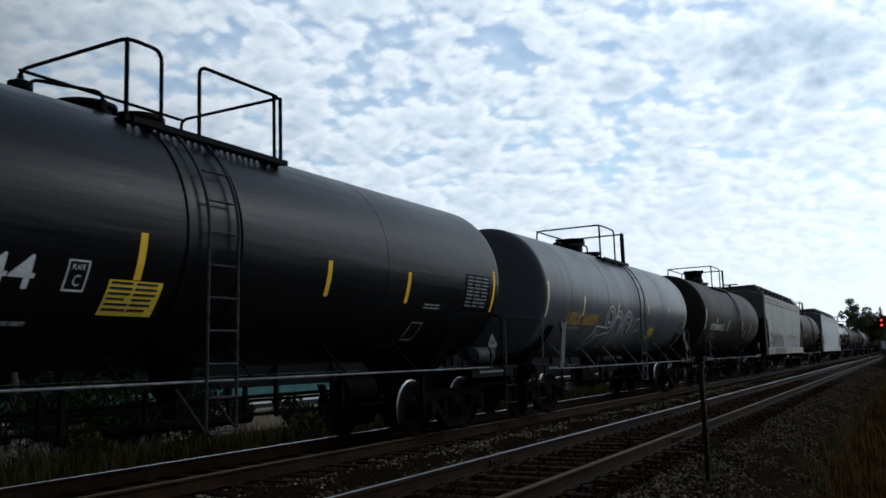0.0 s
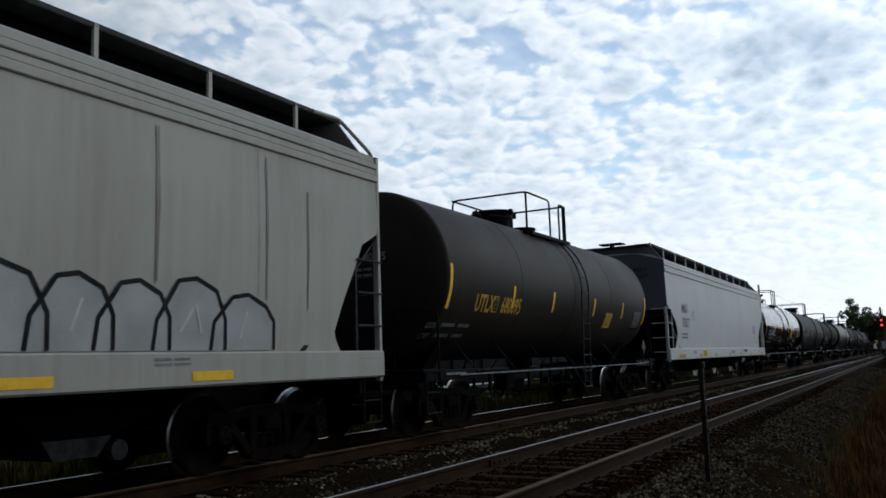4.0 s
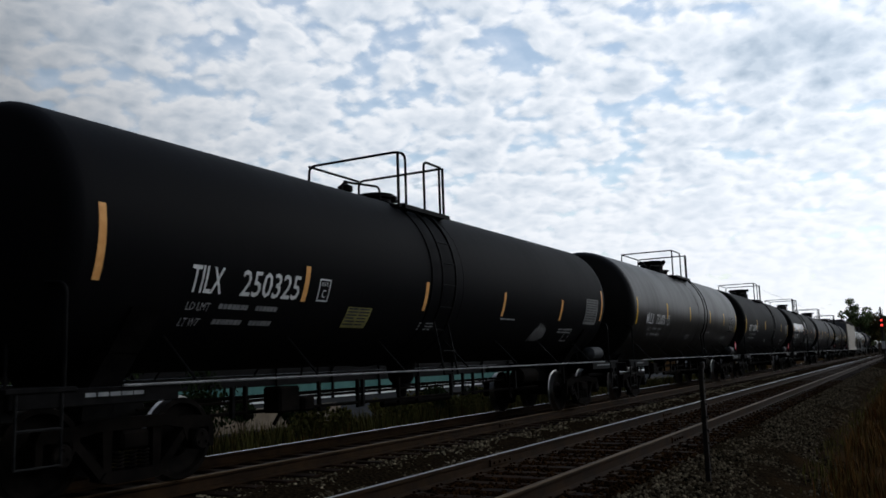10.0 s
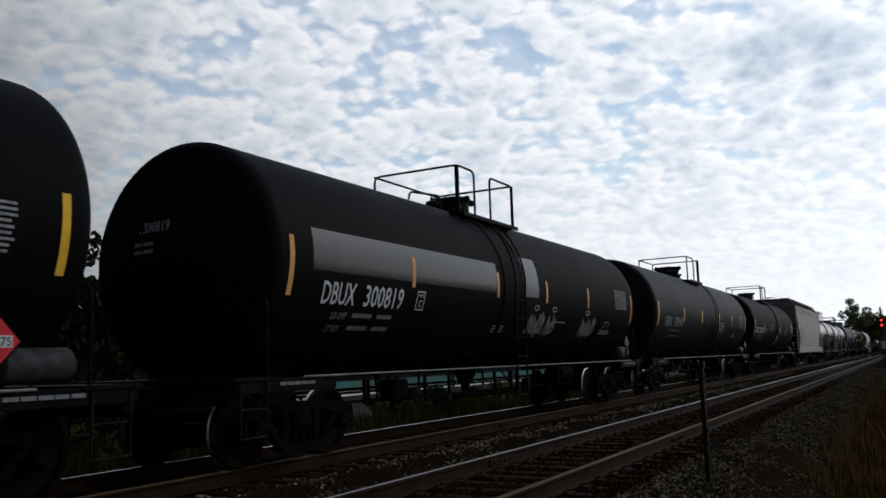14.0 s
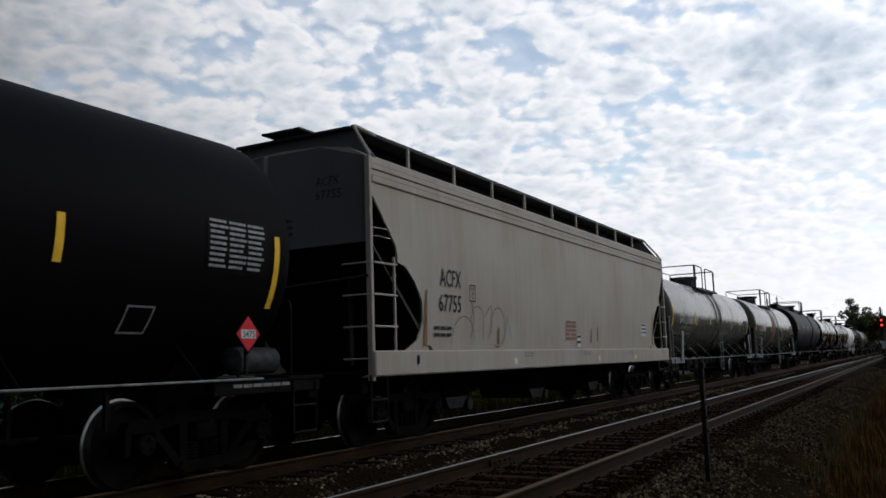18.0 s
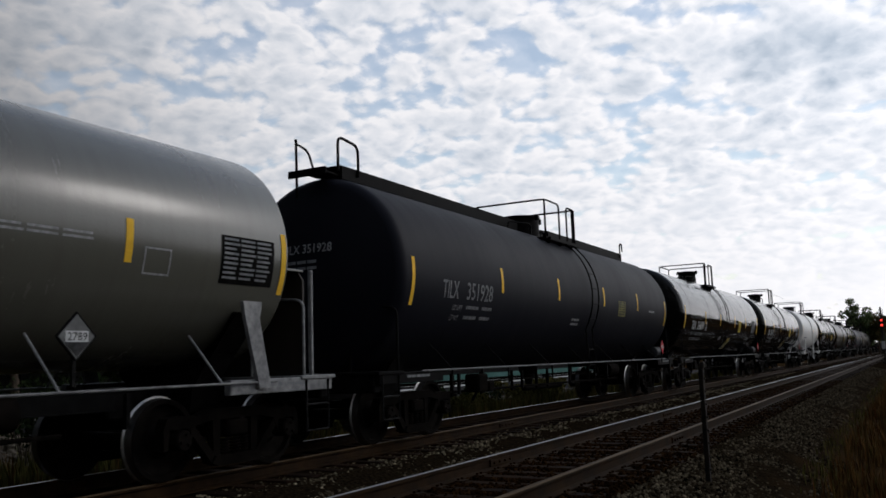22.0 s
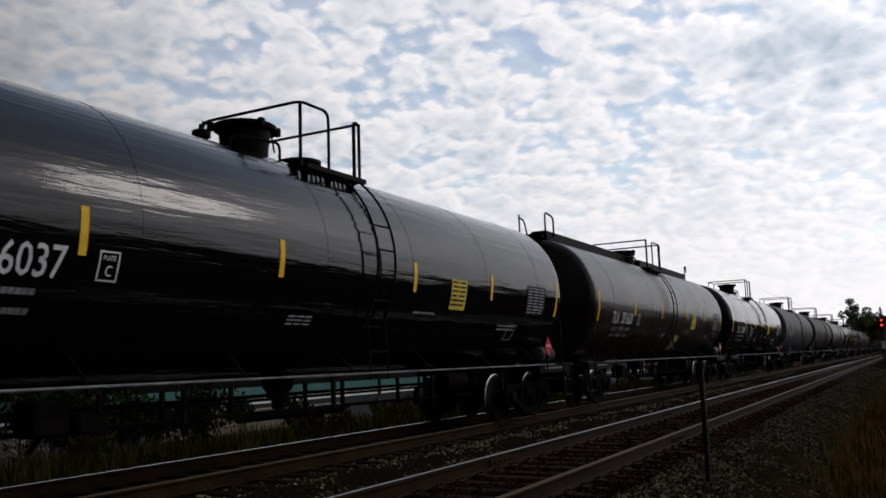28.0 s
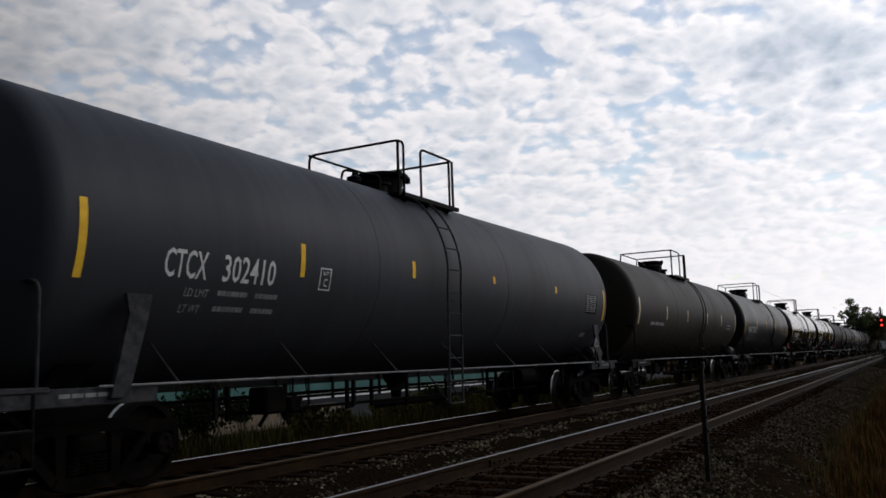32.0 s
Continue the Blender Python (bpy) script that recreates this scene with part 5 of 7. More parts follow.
CARS[8] = tank(137.3, 152.55, "black", "dull black tank car with white lettering and orange strips", (-1.28, -1.04, -0.42, 0.27),
     marks(mark="TILX", number="250325", mu=(-6.35, 0.5), nu=(-5.55, 1.08), zl=2.06, strips=(-4.35, -1.25, 1.75, 4.8), zs=(2.04, 2.49), tape=PEACH, plate=-4.08, sign=(-3.3, 1.74, 0.6, 0.28), smat=OLIVE, table=(6.4, 2.0, 0.85, 0.6), tmat=PLACARD, plac=None),
     r=1.42, zc=2.62, dome_h=0.1, dome=-0.6, ladder_low=False, seams=(-0.7, 0.0), strap=True)
CARS[9] = tank(155.35, 170.82, "soot", "dark grey-brown tank car with white lettering", (-0.81, 0.42, 1.19, 1.35),
     marks(mark="MULX", number="731070", mu=(-6.64, 0.78), nu=(-5.55, 1.0), zl=2.14, strips=(-4.3, -1.1, 2.25, 4.95), zs=(2.33, 2.81), plate=-4.25, sign=None, plac=(6.95, 1.5, RED, "3475")),
     dome=-0.12, dome_r=0.42, dome_h=0.45, funnel=True, ladder_low=False, seams=(0.3, 1.4))
CARS[10] = tank(173.5, 188.8, "black", "flat black tank car with large white numbers", (-0.73, 0.39, 1.19, 1.39),
     marks(mark="GATX", number="220870", mu=(-6.75, 0.85), nu=(-5.65, 1.1), zl=2.22, strips=(-4.48, -1.65, 1.6, 4.55), zs=(2.32, 2.78), plate=-4.34, sign=None, loads=(-6.4, "LD LMT 195400 LB 88600 KG", "LT WT 88600 LB 40200 KG"), plac=(6.95, 1.5, RED, "3475"), table=(6.3, 2.2, 0.85, 0.52)),
     dome=-0.1, dome_r=0.46, dome_h=0.45, funnel=True, ladder_low=False, seams=(0.9, 1.7))
CARS[11] = tank(191.9, 206.66, "black", "black tank car with bare grey panels and white scribbles", (-1.69, -0.97, -0.26, 0.82),
     marks(hy=0.95, mark="DBUX", number="300819", mu=(-6.64, 0.78), nu=(-5.65, 1.05), zl=2.03, strips=(-4.35, -1.27, 1.15, 3.78), zs=(2.37, 2.83), tape=PEACH, plate=-4.2, sign=None, rect=(5.2, 1.8), table=(5.9, 2.43, 0.95, 0.5), tmat=PLACARD, plac=(6.6, 1.55, WHITE)),
     r=1.6, zc=2.62, dome=-0.1, dome_r=0.32, dome_h=0.42, ladder_low=True, strap=True, pipe=BLACK, posts=True)
CARS[12] = tank(209.5, 225.1, "matt", "sooty black tank car with a stencilled table", (-0.9, 0.2, 0.85, 1.1),
     marks(mark="GBRX", number="705940", mu=(-6.9, 0.9), nu=(-5.7, 1.2), zl=2.12, mat=DIM, sign=None, table=(6.2, 2.2, 0.95, 0.65), tmat=WHITE, plac=(7.02, 1.55, RED, "3475"), small=((1.8, 2.0, 0.9, 0.4, 4), (4.9, 1.7, 0.4, 0.3, 1)), plate=None),
     dome=-0.2, dome_r=0.45, dome_h=0.42, funnel=True, ladder_low=False, seams=(0.2, 0.9))
CARS[13] = tank(227.93, 243.2, "black", "black tank car with wide grey lettering and yellow strips", (-1.13, -0.94, -0.39, 0.75),
     marks(mark="GBRX", number="705778", mu=(-7.32, 1.0), nu=(-6.06, 1.36), zl=2.14, strips=(-4.47, -1.6, 1.7, 4.57), zs=(2.22, 2.67), ends=(1.92, 2.78), plate=-4.05, sign=None, green=(0.95, 2.05), table=(6.4, 2.27, 1.0, 0.63), plac=(7.02, 1.6, RED, "3475"), small=((-2.6, 2.3, 0.6, 0.18, 2), (1.0, 2.2, 0.5, 0.3, 4), (0.8, 3.0, 0.5, 0.16, 3), (3.5, 2.1, 0.5, 0.3, 4))),
     dome=-0.2, dome_r=0.4, dome_h=0.4, funnel=True, ladder_low=False, seams=(-0.5, 0.2))
CARS[15] = tank(263.2, 277.9, "olive", "glossy grey tank car with white lettering and gusset legs", (-1.45, -0.1, 0.49, 2.17),
     marks(mark="GATX", number="29085", mu=(-6.35, 0.8), nu=(-5.33, 1.03), zl=2.26, strips=(-4.0, -1.33, 1.98, 4.83), zs=((2.28, 2.73), (2.3, 2.71), (2.48, 2.73), (2.6, 2.75)), plate=-3.8, loads=(-6.1, "LD LMT 204000 LB 92600 KG", "LT WT 82000 LB 37100 KG"), sign=None, rect=(5.1, 2.2), table=(6.1, 2.18, 0.9, 0.48), tmat=DIM, plac=(5.2, 1.5, WHITE), small=((2.88, 2.2, 0.62, 0.33, 4), (3.9, 2.5, 0.8, 0.06, 1), (2.5, 1.8, 0.8, 0.06, 1))),
     flat_head=True, r=1.39, zc=2.62, dome=0.55, dome_r=0.5, dome_h=0.42, gusset=True, seams=(-3.0, -0.6, 0.9, 3.4), posts=True, bogie_in=0.55, rail_mat=GREYPIPE, strap=True)
CARS[16] = tank(280.4, 295.1, "olive", "glossy grey tank car with a rust-stained belly band", (-2.01, -0.16, 0.48, 1.71),
     marks(mark="GATX", number="29046", mu=(-6.17, 0.8), nu=(-5.26, 0.9), zl=2.26, strips=(-4.37, -1.9, 1.58, 4.9), zs=((2.26, 2.74), (2.3, 2.7), (2.5, 2.73), (2.3, 2.74)), plate=-4.25, loads=(-6.1, "LD LMT 203500 LB 92300 KG", "LT WT 82500 LB 36900 KG"), sign=None, rect=(5.1, 2.2), table=(6.2, 2.18, 0.9, 0.55), tmat=WHITE, plac=(4.2, 1.55, WHITE, "2789"), small=((2.3, 2.2, 0.6, 0.3, 4), (3.4, 2.45, 1.1, 0.1, 2))),
     flat_head=True, r=1.39, zc=2.62, dome=-0.9, dome_r=0.5, dome_h=0.42, gusset=True, seams=(-4.2, 2.4), posts=True, bogie_in=0.55, rail_mat=GREYPIPE)
CARS[17] = tank(297.95, 313.45, "navy", "dusty blue-black tank car with a roof running board", (-0.62, 0.3, 0.81, 1.33),
     marks(mark="TILX", number="351928", mu=(-6.73, 0.58), nu=(-5.87, 1.05), zl=2.27, mat=GREYMARK, strips=(-4.4, -1.45, 1.67, 4.64), zs=(2.46, 2.93), sign=(2.86, 2.25, 0.62, 0.4), smat=OLIVE, plate=None, plac=(6.95, 1.45, RED, "3475"), table=None, rect=None, small=((5.8, 2.4, 0.6, 0.1, 1), (-0.5, 1.9, 0.5, 0.2, 2))),
     dome=0.0, dome_r=0.48, dome_h=0.45, topwalk=True, ladder_low=False)
CARS[18] = tank(316.1, 331.65, "gloss", "glossy black tank car with white lettering and a yellow sheet", (-1.27, -1.06, -0.42, 0.29),
     marks(mark="TILX", number="316091", plate=-4.32, mu=(-6.56, 0.6), nu=(-5.69, 1.05), sign=(2.55, 2.1, 0.58, 0.48), green=(1.1, 1.83), loads=(-6.4, "LD LMT 205500LB 932.00 KG", "LT WT 80500LB 365.00 KG"), plac=(7.2, 1.45, RED, "3475")), dome=-0.35, dome_r=0.36, dome_h=0.5, funnel=True, seams=SEAMS6, ladder_low=False)
CARS[19] = tank(334.4, 349.85, "gloss", "glossy black tank car ahead of a white tank car", (-1.33, -1.15, -0.45, 0.17),
     marks(mark="TILX", number="316155", sign=(2.55, 2.1, 0.58, 0.48), green=(1.1, 1.83), loads=(-6.35, "LD LMT 207300LB 940.00KG", "LT WT 78700LB 357.00KG"), plac=(6.95, 1.45, RED, "3475")), dome=-0.4, dome_r=0.36, dome_h=0.5, funnel=True, seams=SEAMS6, ladder_low=False)
CARS[20] = tank(352.6, 363.8, "white", "short white tank car with grey lettering", (-0.71, -0.46, 0.19, 1.43),
     marks(mark="", number="", strips=(-1.6, 1.7), zs=(2.4, 2.76), ends=(2.12, 3.0), loads=None, sign=None, plate=None, table=(4.2, 1.9, 0.55, 0.45), rect=(4.85, 2.1), small=((-4.4, 2.0, 2.0, 0.14, 1), (-4.2, 1.7, 1.5, 0.2, 3)), plac=(4.4, 1.4, WHITE)),
     r=1.5, zc=2.74, flat_head=True, dome=0.0, dome_r=0.4, dome_h=0.4, gusset=True, seams=(-3.2, 0.3, 2.9), pipe=PAINTS["white"], bogie_in=0.6)
CARS[21] = tank(366.45, 381.87, "gloss", "glossy black tank car with a curved dome rail", (-0.44, 0.22, 0.86, 1.01),
     marks(mark="TILX", number="316037", sign=(2.85, 2.08, 0.55, 0.5), plac=(6.95, 1.45, RED)), dome=-0.55, dome_r=0.38, dome_h=0.5, funnel=True, seams=SEAMS6, ladder_low=False)
CARS[22] = tank(384.65, 400.1, "satin", "satin black tank car with a roof running board", (-0.85, -0.81, -0.14, 0.8),
     marks(hy=1.15, mark="TILX", number="351620", mu=(-6.5, 0.58), nu=(-5.7, 1.0), strips=(-4.5, -1.55, 1.75, 4.47), zs=(2.32, 2.79), sign=(2.5, 2.08, 0.6, 0.5), green=(1.1, 1.83), table=(6.2, 2.05, 0.97, 0.68), plac=(6.95, 1.45, RED, "3475")),
     dome=-0.55, dome_r=0.4, dome_h=0.45, topwalk=True, ladder_low=False, seams=(-6.4, -2.6, 1.6, 5.2))
CARS[23] = tank(402.8, 418.26, "gloss", "glossy black tank car with a white scribble", (-0.21, 0.43, 1.08, 1.23),
     marks(mark="TILX", number="316088", mu=(-6.46, 0.55), nu=(-5.56, 1.0), zs=(2.34, 2.81), sign=(2.57, 2.12, 0.55, 0.49), plac=(6.95, 1.45, RED)), dome=-0.22, dome_r=0.38, dome_h=0.53, funnel=True, seams=SEAMS6, ladder_low=False)
CARS[24] = tank(421.2, 436.65, "slate", "dull grey tank car with narrow white lettering", (-1.09, -0.91, -0.34, 0.83),
     marks(mark="CTCX", number="302410", mu=(-6.65, 0.62), nu=(-5.8, 0.9), zl=2.19, strips=(-4.39, -1.65, 1.25, 4.37), zs=((2.33, 2.75), (2.51, 2.77), (2.61, 2.74), (2.6, 2.74)), plate=-4.02, sign=None, table=(6.3, 2.24, 0.8, 0.45), plac=(6.8, 1.5, WHITE), rect=None, small=((6.5, 1.6, 0.3, 0.2, 1),)),
     dome=-0.15, dome_r=0.4, dome_h=0.42, funnel=True, gusset=True, seams=(-2.6, 1.9), bogie_in=0.55)
CARS[25] = tank(439.75, 454.9, "brown", "rusty dark brown tank car with pale lettering", (-1.0, 0.2, 0.85, 1.1),
     marks(sign=None, plate=None, zs=(2.3, 2.7), tape=PALETAPE, loads=None, table=None, rect=None, small=((-6.2, 2.0, 1.6, 0.2, 1), (5.6, 2.1, 0.9, 0.25, 2))),
     dome=-0.4, dome_r=0.4, dome_h=0.42, ladder_low=False, seams=(-3.0, 3.0), bogie_in=0.7)


# end shields, ledges and tall grab posts of the two grey cars
for c in (15, 16):
    h = (277.9 - 263.2) / 2
    for e in (-1, 1):
        part("end_shield", Shape().prism([(-1.38, 1.1), (1.38, 1.1), (1.38, 2.30), (1.30, 2.42), (-1.30, 2.42), (-1.38, 2.30)], e * (h + 0.31), e * (h + 0.345), "x"), PAINTS["brown"], CARS[c], "dark steel end shield")
        part("shield_ledge", Shape().box((e * (h + 0.2), 0, 2.43), (0.34, 2.7, 0.03), None, 0.006), PAINTS["olive"], CARS[c])
        for y in (-1.36, -0.62, 0.62, 1.36):
            part("grab_post", Shape().box((e * (h + 0.5), y, 1.75), (0.045, 0.06, 1.4), None, 0.01), PIPE, CARS[c])


# covered hoppers
def hopper_put(lift=0.012, w=1.60, zb=1.40):
    def put(u, z):
        t = (z - zb) / (3.80 - zb)
        y = w - 0.10 * (1 - math.sin(math.pi * min(1, max(0, t)) * 0.62 + 0.35))
        return (u, -y - lift, z)
    return put


def hopper(s0, s1, colour, label, swept=False, **more):
    half = (s1 - s0) / 2
    car = hopper_car(half, colour, label, swept=swept, **more)
    put_car(car, (s0 + s1) / 2)
    return car


HP = hopper_put()
SILL = lambda u, z: (u, -1.60 + 0.01 - 0.045 - 0.008, z)
CARS[3] = hopper(47.25, 63.39, "hopper_grey", "warm grey covered hopper with pink and silver graffiti", True,
                 cut=((1.40, 0.88), (1.62, 1.04), (2.1, 0.83), (2.56, 0.57), (2.85, 0.42), (3.06, 0.0)), first=-7.78)
write("reporting_mark", "WFRX", -6.6, 2.47, 0.42, 0.9, HP, INK, CARS[3])
write("car_number", "340056", -6.75, 1.93, 0.42, 1.3, HP, INK, CARS[3])
part("mark_panel", Shape().add([hopper_put(0.008)(a, b) for a, b in ((-6.7, 2.4), (-5.62, 2.4), (-5.62, 2.82), (-6.7, 2.82))], [(0, 1, 2, 3)]), PAINTS["pale"], CARS[3], smooth=0)
part("load_print", bars(Shape(), HP, -6.85, 1.52, 0.8, 0.24, 2, 3), INK, CARS[3], smooth=0)
plate_box(CARS[3], HP, -4.2, 2.1, INK)
CARS[5] = hopper(79.69, 99.05, "hopper_light", "pale grey covered hopper with dark grey lettering", first=-9.26)
write("reporting_mark", "MBKX", -7.76, 2.57, 0.44, 0.9, HP, GREYMARK, CARS[5])
write("car_number", "175027", -7.76, 2.1, 0.44, 1.1, HP, GREYMARK, CARS[5])
part("load_print", bars(Shape(), HP, -7.8, 1.66, 0.85, 0.24, 2, 3), GREYMARK, CARS[5], smooth=0)
plate_box(CARS[5], HP, -6.2, 2.37, GREYMARK)
part("stencil_print", bars(Shape(), HP, 6.5, 2.0, 0.9, 0.4, 6, 1), GREYMARK, CARS[5], smooth=0)
CARS[14] = hopper(245.05, 261.36, "hopper_tan", "tan-grey covered hopper with rust marks and a drawn outline", True,
                  cut=((1.40, 0.92), (1.55, 1.25), (1.84, 1.40), (2.17, 1.37), (2.44, 1.14), (2.64, 0.88), (2.69, 0.66), (2.92, 0.62), (3.65, 0.0)), first=-7.86)
write("reporting_mark", "ACFX", -6.18, 2.43, 0.4, 0.73, HP, INK, CARS[14])
write("car_number", "67755", -6.22, 2.02, 0.4, 0.77, HP, INK, CARS[14])
part("load_print", bars(Shape(), HP, -6.36, 1.56, 0.6, 0.22, 2, 3), INK, CARS[14], smooth=0)
plate_box(CARS[14], HP, -5.15, 2.22, INK)
for u, z0, z1, w in ((-6.62, 1.46, 2.34, 0.12), (-3.95, 1.5, 1.8, 0.1), (1.19, 1.54, 1.88, 0.09), (1.65, 1.58, 1.93, 0.08), (6.6, 1.5, 2.4, 0.12)):
    part("rust_streak", Shape().add([HP(u - w / 2, z0), HP(u + w / 2, z0), HP(u + w * 0.3, (z0 + z1) / 2), HP(u + w * 0.2, z1), HP(u - w * 0.2, z1), HP(u - w * 0.45, (z0 + z1) / 2)], [(0, 1, 2, 5), (5, 2, 3, 4)]), RUST, CARS[14], smooth=0)
notice(CARS[14], HP, 5.41, 1.75, 0.5, 0.34, PAINTS["pale"], INK, 3)
notice(CARS[14], HP, 0.22, 1.45, 0.24, 0.27, WHITE, INK, 2)
part("stencil_print", bars(Shape(), HP, -0.5, 1.57, 0.68, 0.45, 5, 2, 0.4), REDINK, CARS[14], smooth=0)
for c, mark, number in ((3, "WFRX", "340056"), (5, "MBKX", "175027"), (14, "ACFX", "67755")):
    xs = -(max(abs(v.co.x) for o in CARS[c].children if o.name.startswith("end_sheet") for v in o.data.vertices)) - 0.006
    on_end = lambda a, b: (xs, -a, b)
    write("end_mark", mark, 0.62, 3.84, 0.19, 0.42, on_end, INK, CARS[c])
    write("end_mark", number, 0.60, 3.64, 0.19, 0.48, on_end, INK, CARS[c])
    part("end_print", bars(Shape(), on_end, -0.3, 3.1, 0.5, 0.3, 3, 2), INK, CARS[c], smooth=0)
OCHRE = surface("ochre_reflective_tape", (0.42, 0.25, 0.035), (0.34, 0.2, 0.03), 9, 0.4)
for c, rows, tape in ((3, ((-4.93, 0.48), (-3.06, 0.5), (-0.4, 0.5), (2.26, 0.52), (4.4, 0.6)), YELLOW), (5, ((-8.65, 0.9), (-5.6, 0.4), (-2.97, 0.42), (-0.22, 0.45), (2.37, 0.43), (5.04, 0.42), (8.1, 0.83)), OCHRE)):
    for u, w in rows:
        part("reflector_strip", Shape().add([SILL(u, 1.1), SILL(u + w, 1.1), SILL(u + w, 1.2), SILL(u, 1.2)], [(0, 1, 2, 3)]), tape, CARS[c], smooth=0)
for u in (1.47, 4.52, -3.4):
    part("inspection_dot", Shape().add([SILL(u + 0.07 * math.cos(radians(a)), 1.18 + 0.07 * math.sin(radians(a))) for a in range(0, 360, 30)], [tuple(range(12))]), PALETAPE, CARS[14], "round yellow inspection sticker", smooth=0)
for u in (1.8, 5.68):
    part("inspection_dot", Shape().add([SILL(u + 0.07 * math.cos(radians(a)), 1.22 + 0.07 * math.sin(radians(a))) for a in range(0, 360, 30)], [tuple(range(12))]), PALETAPE, CARS[5], "round yellow inspection sticker", smooth=0)
for c, u0, n in ((3, -6.3, 4), (14, -3.0, 4)):
    for k in range(n):
        part("sill_print", bars(Shape(), SILL, u0 + 3.4 * k, 1.24, 0.5, 0.1, 2, 2), GREYMARK, CARS[c], smooth=0)
for u, z, w, h, rows in ((7.6, 1.16, 0.42, 0.17, 3), (0.43, 1.16, 0.76, 0.12, 2), (8.45, 1.24, 0.3, 0.04, 1), (6.64, 1.21, 0.2, 0.06, 1), (-6.6, 1.2, 0.5, 0.1, 2)):
    part("sill_print", bars(Shape(), SILL, u, z, w, h, rows, 2), INK, CARS[5], smooth=0)
part("sill_logo", bars(Shape(), SILL, 3.56, 1.22, 0.79, 0.12, 1, 2, 0.0), surface("dark_blue_decal", (0.02, 0.025, 0.07), (0.03, 0.035, 0.09), 6, 0.5), CARS[5], smooth=0)
part("sill_logo", ribbon(Shape(), SILL, arc(3.31, 1.27, 0.07, 0, 360, 12), 0.02), INK, CARS[5], smooth=0)
# sill slots are flat ovals; the dark inside them is painted on
part("slot", Shape().add([SILL(9.25 + 0.05 * math.cos(radians(a)), 1.26 + 0.08 * math.sin(radians(a))) for a in range(0, 360, 30)], [tuple(range(12))]), HOLE, CARS[5], smooth=0)
part("slot", Shape().add([SILL(-7.0 + 0.04 * math.cos(radians(a)), 1.26 + 0.08 * math.sin(radians(a))) for a in range(0, 360, 30)], [tuple(range(12))]), HOLE, CARS[14], smooth=0)
notice(CARS[5], SILL, -5.03, 1.1, 0.68, 0.22, SIGN, INK, 3, "yellow emergency notice with rows of print", 2)
for c, (a, b) in ((3, (-6, 7)), (5, (-7, 8)), (14, (-5, 7))):
    for k in range(4):
        u = a + (b - a) * k / 3.4
        part("panel_joint", Shape().add([HP(u, 1.42), HP(u + 0.009, 1.42), HP(u + 0.009, 2.6), HP(u + 0.009, 3.78), HP(u, 3.78), HP(u, 2.6)], [(0, 1, 2, 5), (5, 2, 3, 4)]), GREYMARK if c == 3 else PAINTS["hopper_tan"], CARS[c], smooth=0)

part("corner_post", Shape().box((9.68, -1.57, 2.85), (0.09, 0.09, 3.5), None, 0.01), PAINTS["hopper_light"], CARS[5])

# graffiti: every stroke is a painted line of its own
FLAME = surface("pink_and_teal_spray", (0.085, 0.12, 0.12), (0.245, 0.18, 0.165), 2.6, 0.7, fine=9.0, ramp=(0.34, 0.54))
TEALLINE = surface("teal_blue_spray", (0.018, 0.05, 0.066), (0.03, 0.10, 0.115), 3, 0.7)
CHROME = surface("silver_spray", (0.33, 0.33, 0.315), (0.26, 0.255, 0.24), 2, 0.5)
CHALK = surface("white_spray", (0.3, 0.3, 0.3), (0.18, 0.18, 0.18), 6, 0.6)
FAINT = surface("faint_white_spray", (0.42, 0.42, 0.41), (0.36, 0.36, 0.345), 6, 0.6)
PENCIL = surface("thin_dark_marker", (0.06, 0.055, 0.05), (0.12, 0.11, 0.10), 6, 0.7)
RUN = surface("sooty_run", (0.16, 0.142, 0.118), (0.23, 0.21, 0.18), 3, 0.7, stretch=(4, 1, 0.3))


def strokes(car, put, lines, w, mat):
    for pts in lines:
        part("graffiti_line", ribbon(Shape(), put, pts, w), mat, car, smooth=0)


def filled(car, put, top, z0, mat, name="graffiti_fill"):
    """A painted field between a base line and its upper edge, as one sheet."""
    n = 4
    vs = [put(u, z0 + (z - z0) * k / n) for u, z in top for k in range(n + 1)]
    part(name, Shape().add(vs, [(i * (n + 1) + k, (i + 1) * (n + 1) + k, (i + 1) * (n + 1) + k + 1, i * (n + 1) + k + 1) for i in range(len(top) - 1) for k in range(n)]), mat, car, smooth=0)


HP2 = hopper_put(0.016)
HP3 = hopper_put(0.020)
SILL2 = lambda u, z: (u, -1.647, z)
crest = [(-6.1, 1.6), (-5.95, 1.95), (-5.6, 2.05), (-5.35, 1.88), (-5.1, 2.2), (-4.85, 2.0), (-4.6, 2.16), (-4.3, 2.08), (-4.0, 2.1), (-3.79, 1.84), (-3.6, 2.0), (-3.39, 2.17), (-3.2, 2.1), (-3.0, 2.15), (-2.85, 1.98), (-2.54, 2.25), (-2.42, 2.12), (-2.24, 2.09), (-2.0, 2.0), (-1.84, 1.98), (-1.66, 1.8), (-1.45, 1.75), (-1.39, 1.46)]
filled(CARS[3], HP, crest, 1.415, FLAME)
filled(CARS[3], SILL2, [(-5.9, 1.36), (-4.0, 1.385), (-2.0, 1.385), (-0.95, 1.36)], 1.06, FLAME)
strokes(CARS[3], HP2, [crest], 0.045, TEALLINE)
rnd = random.Random(31)
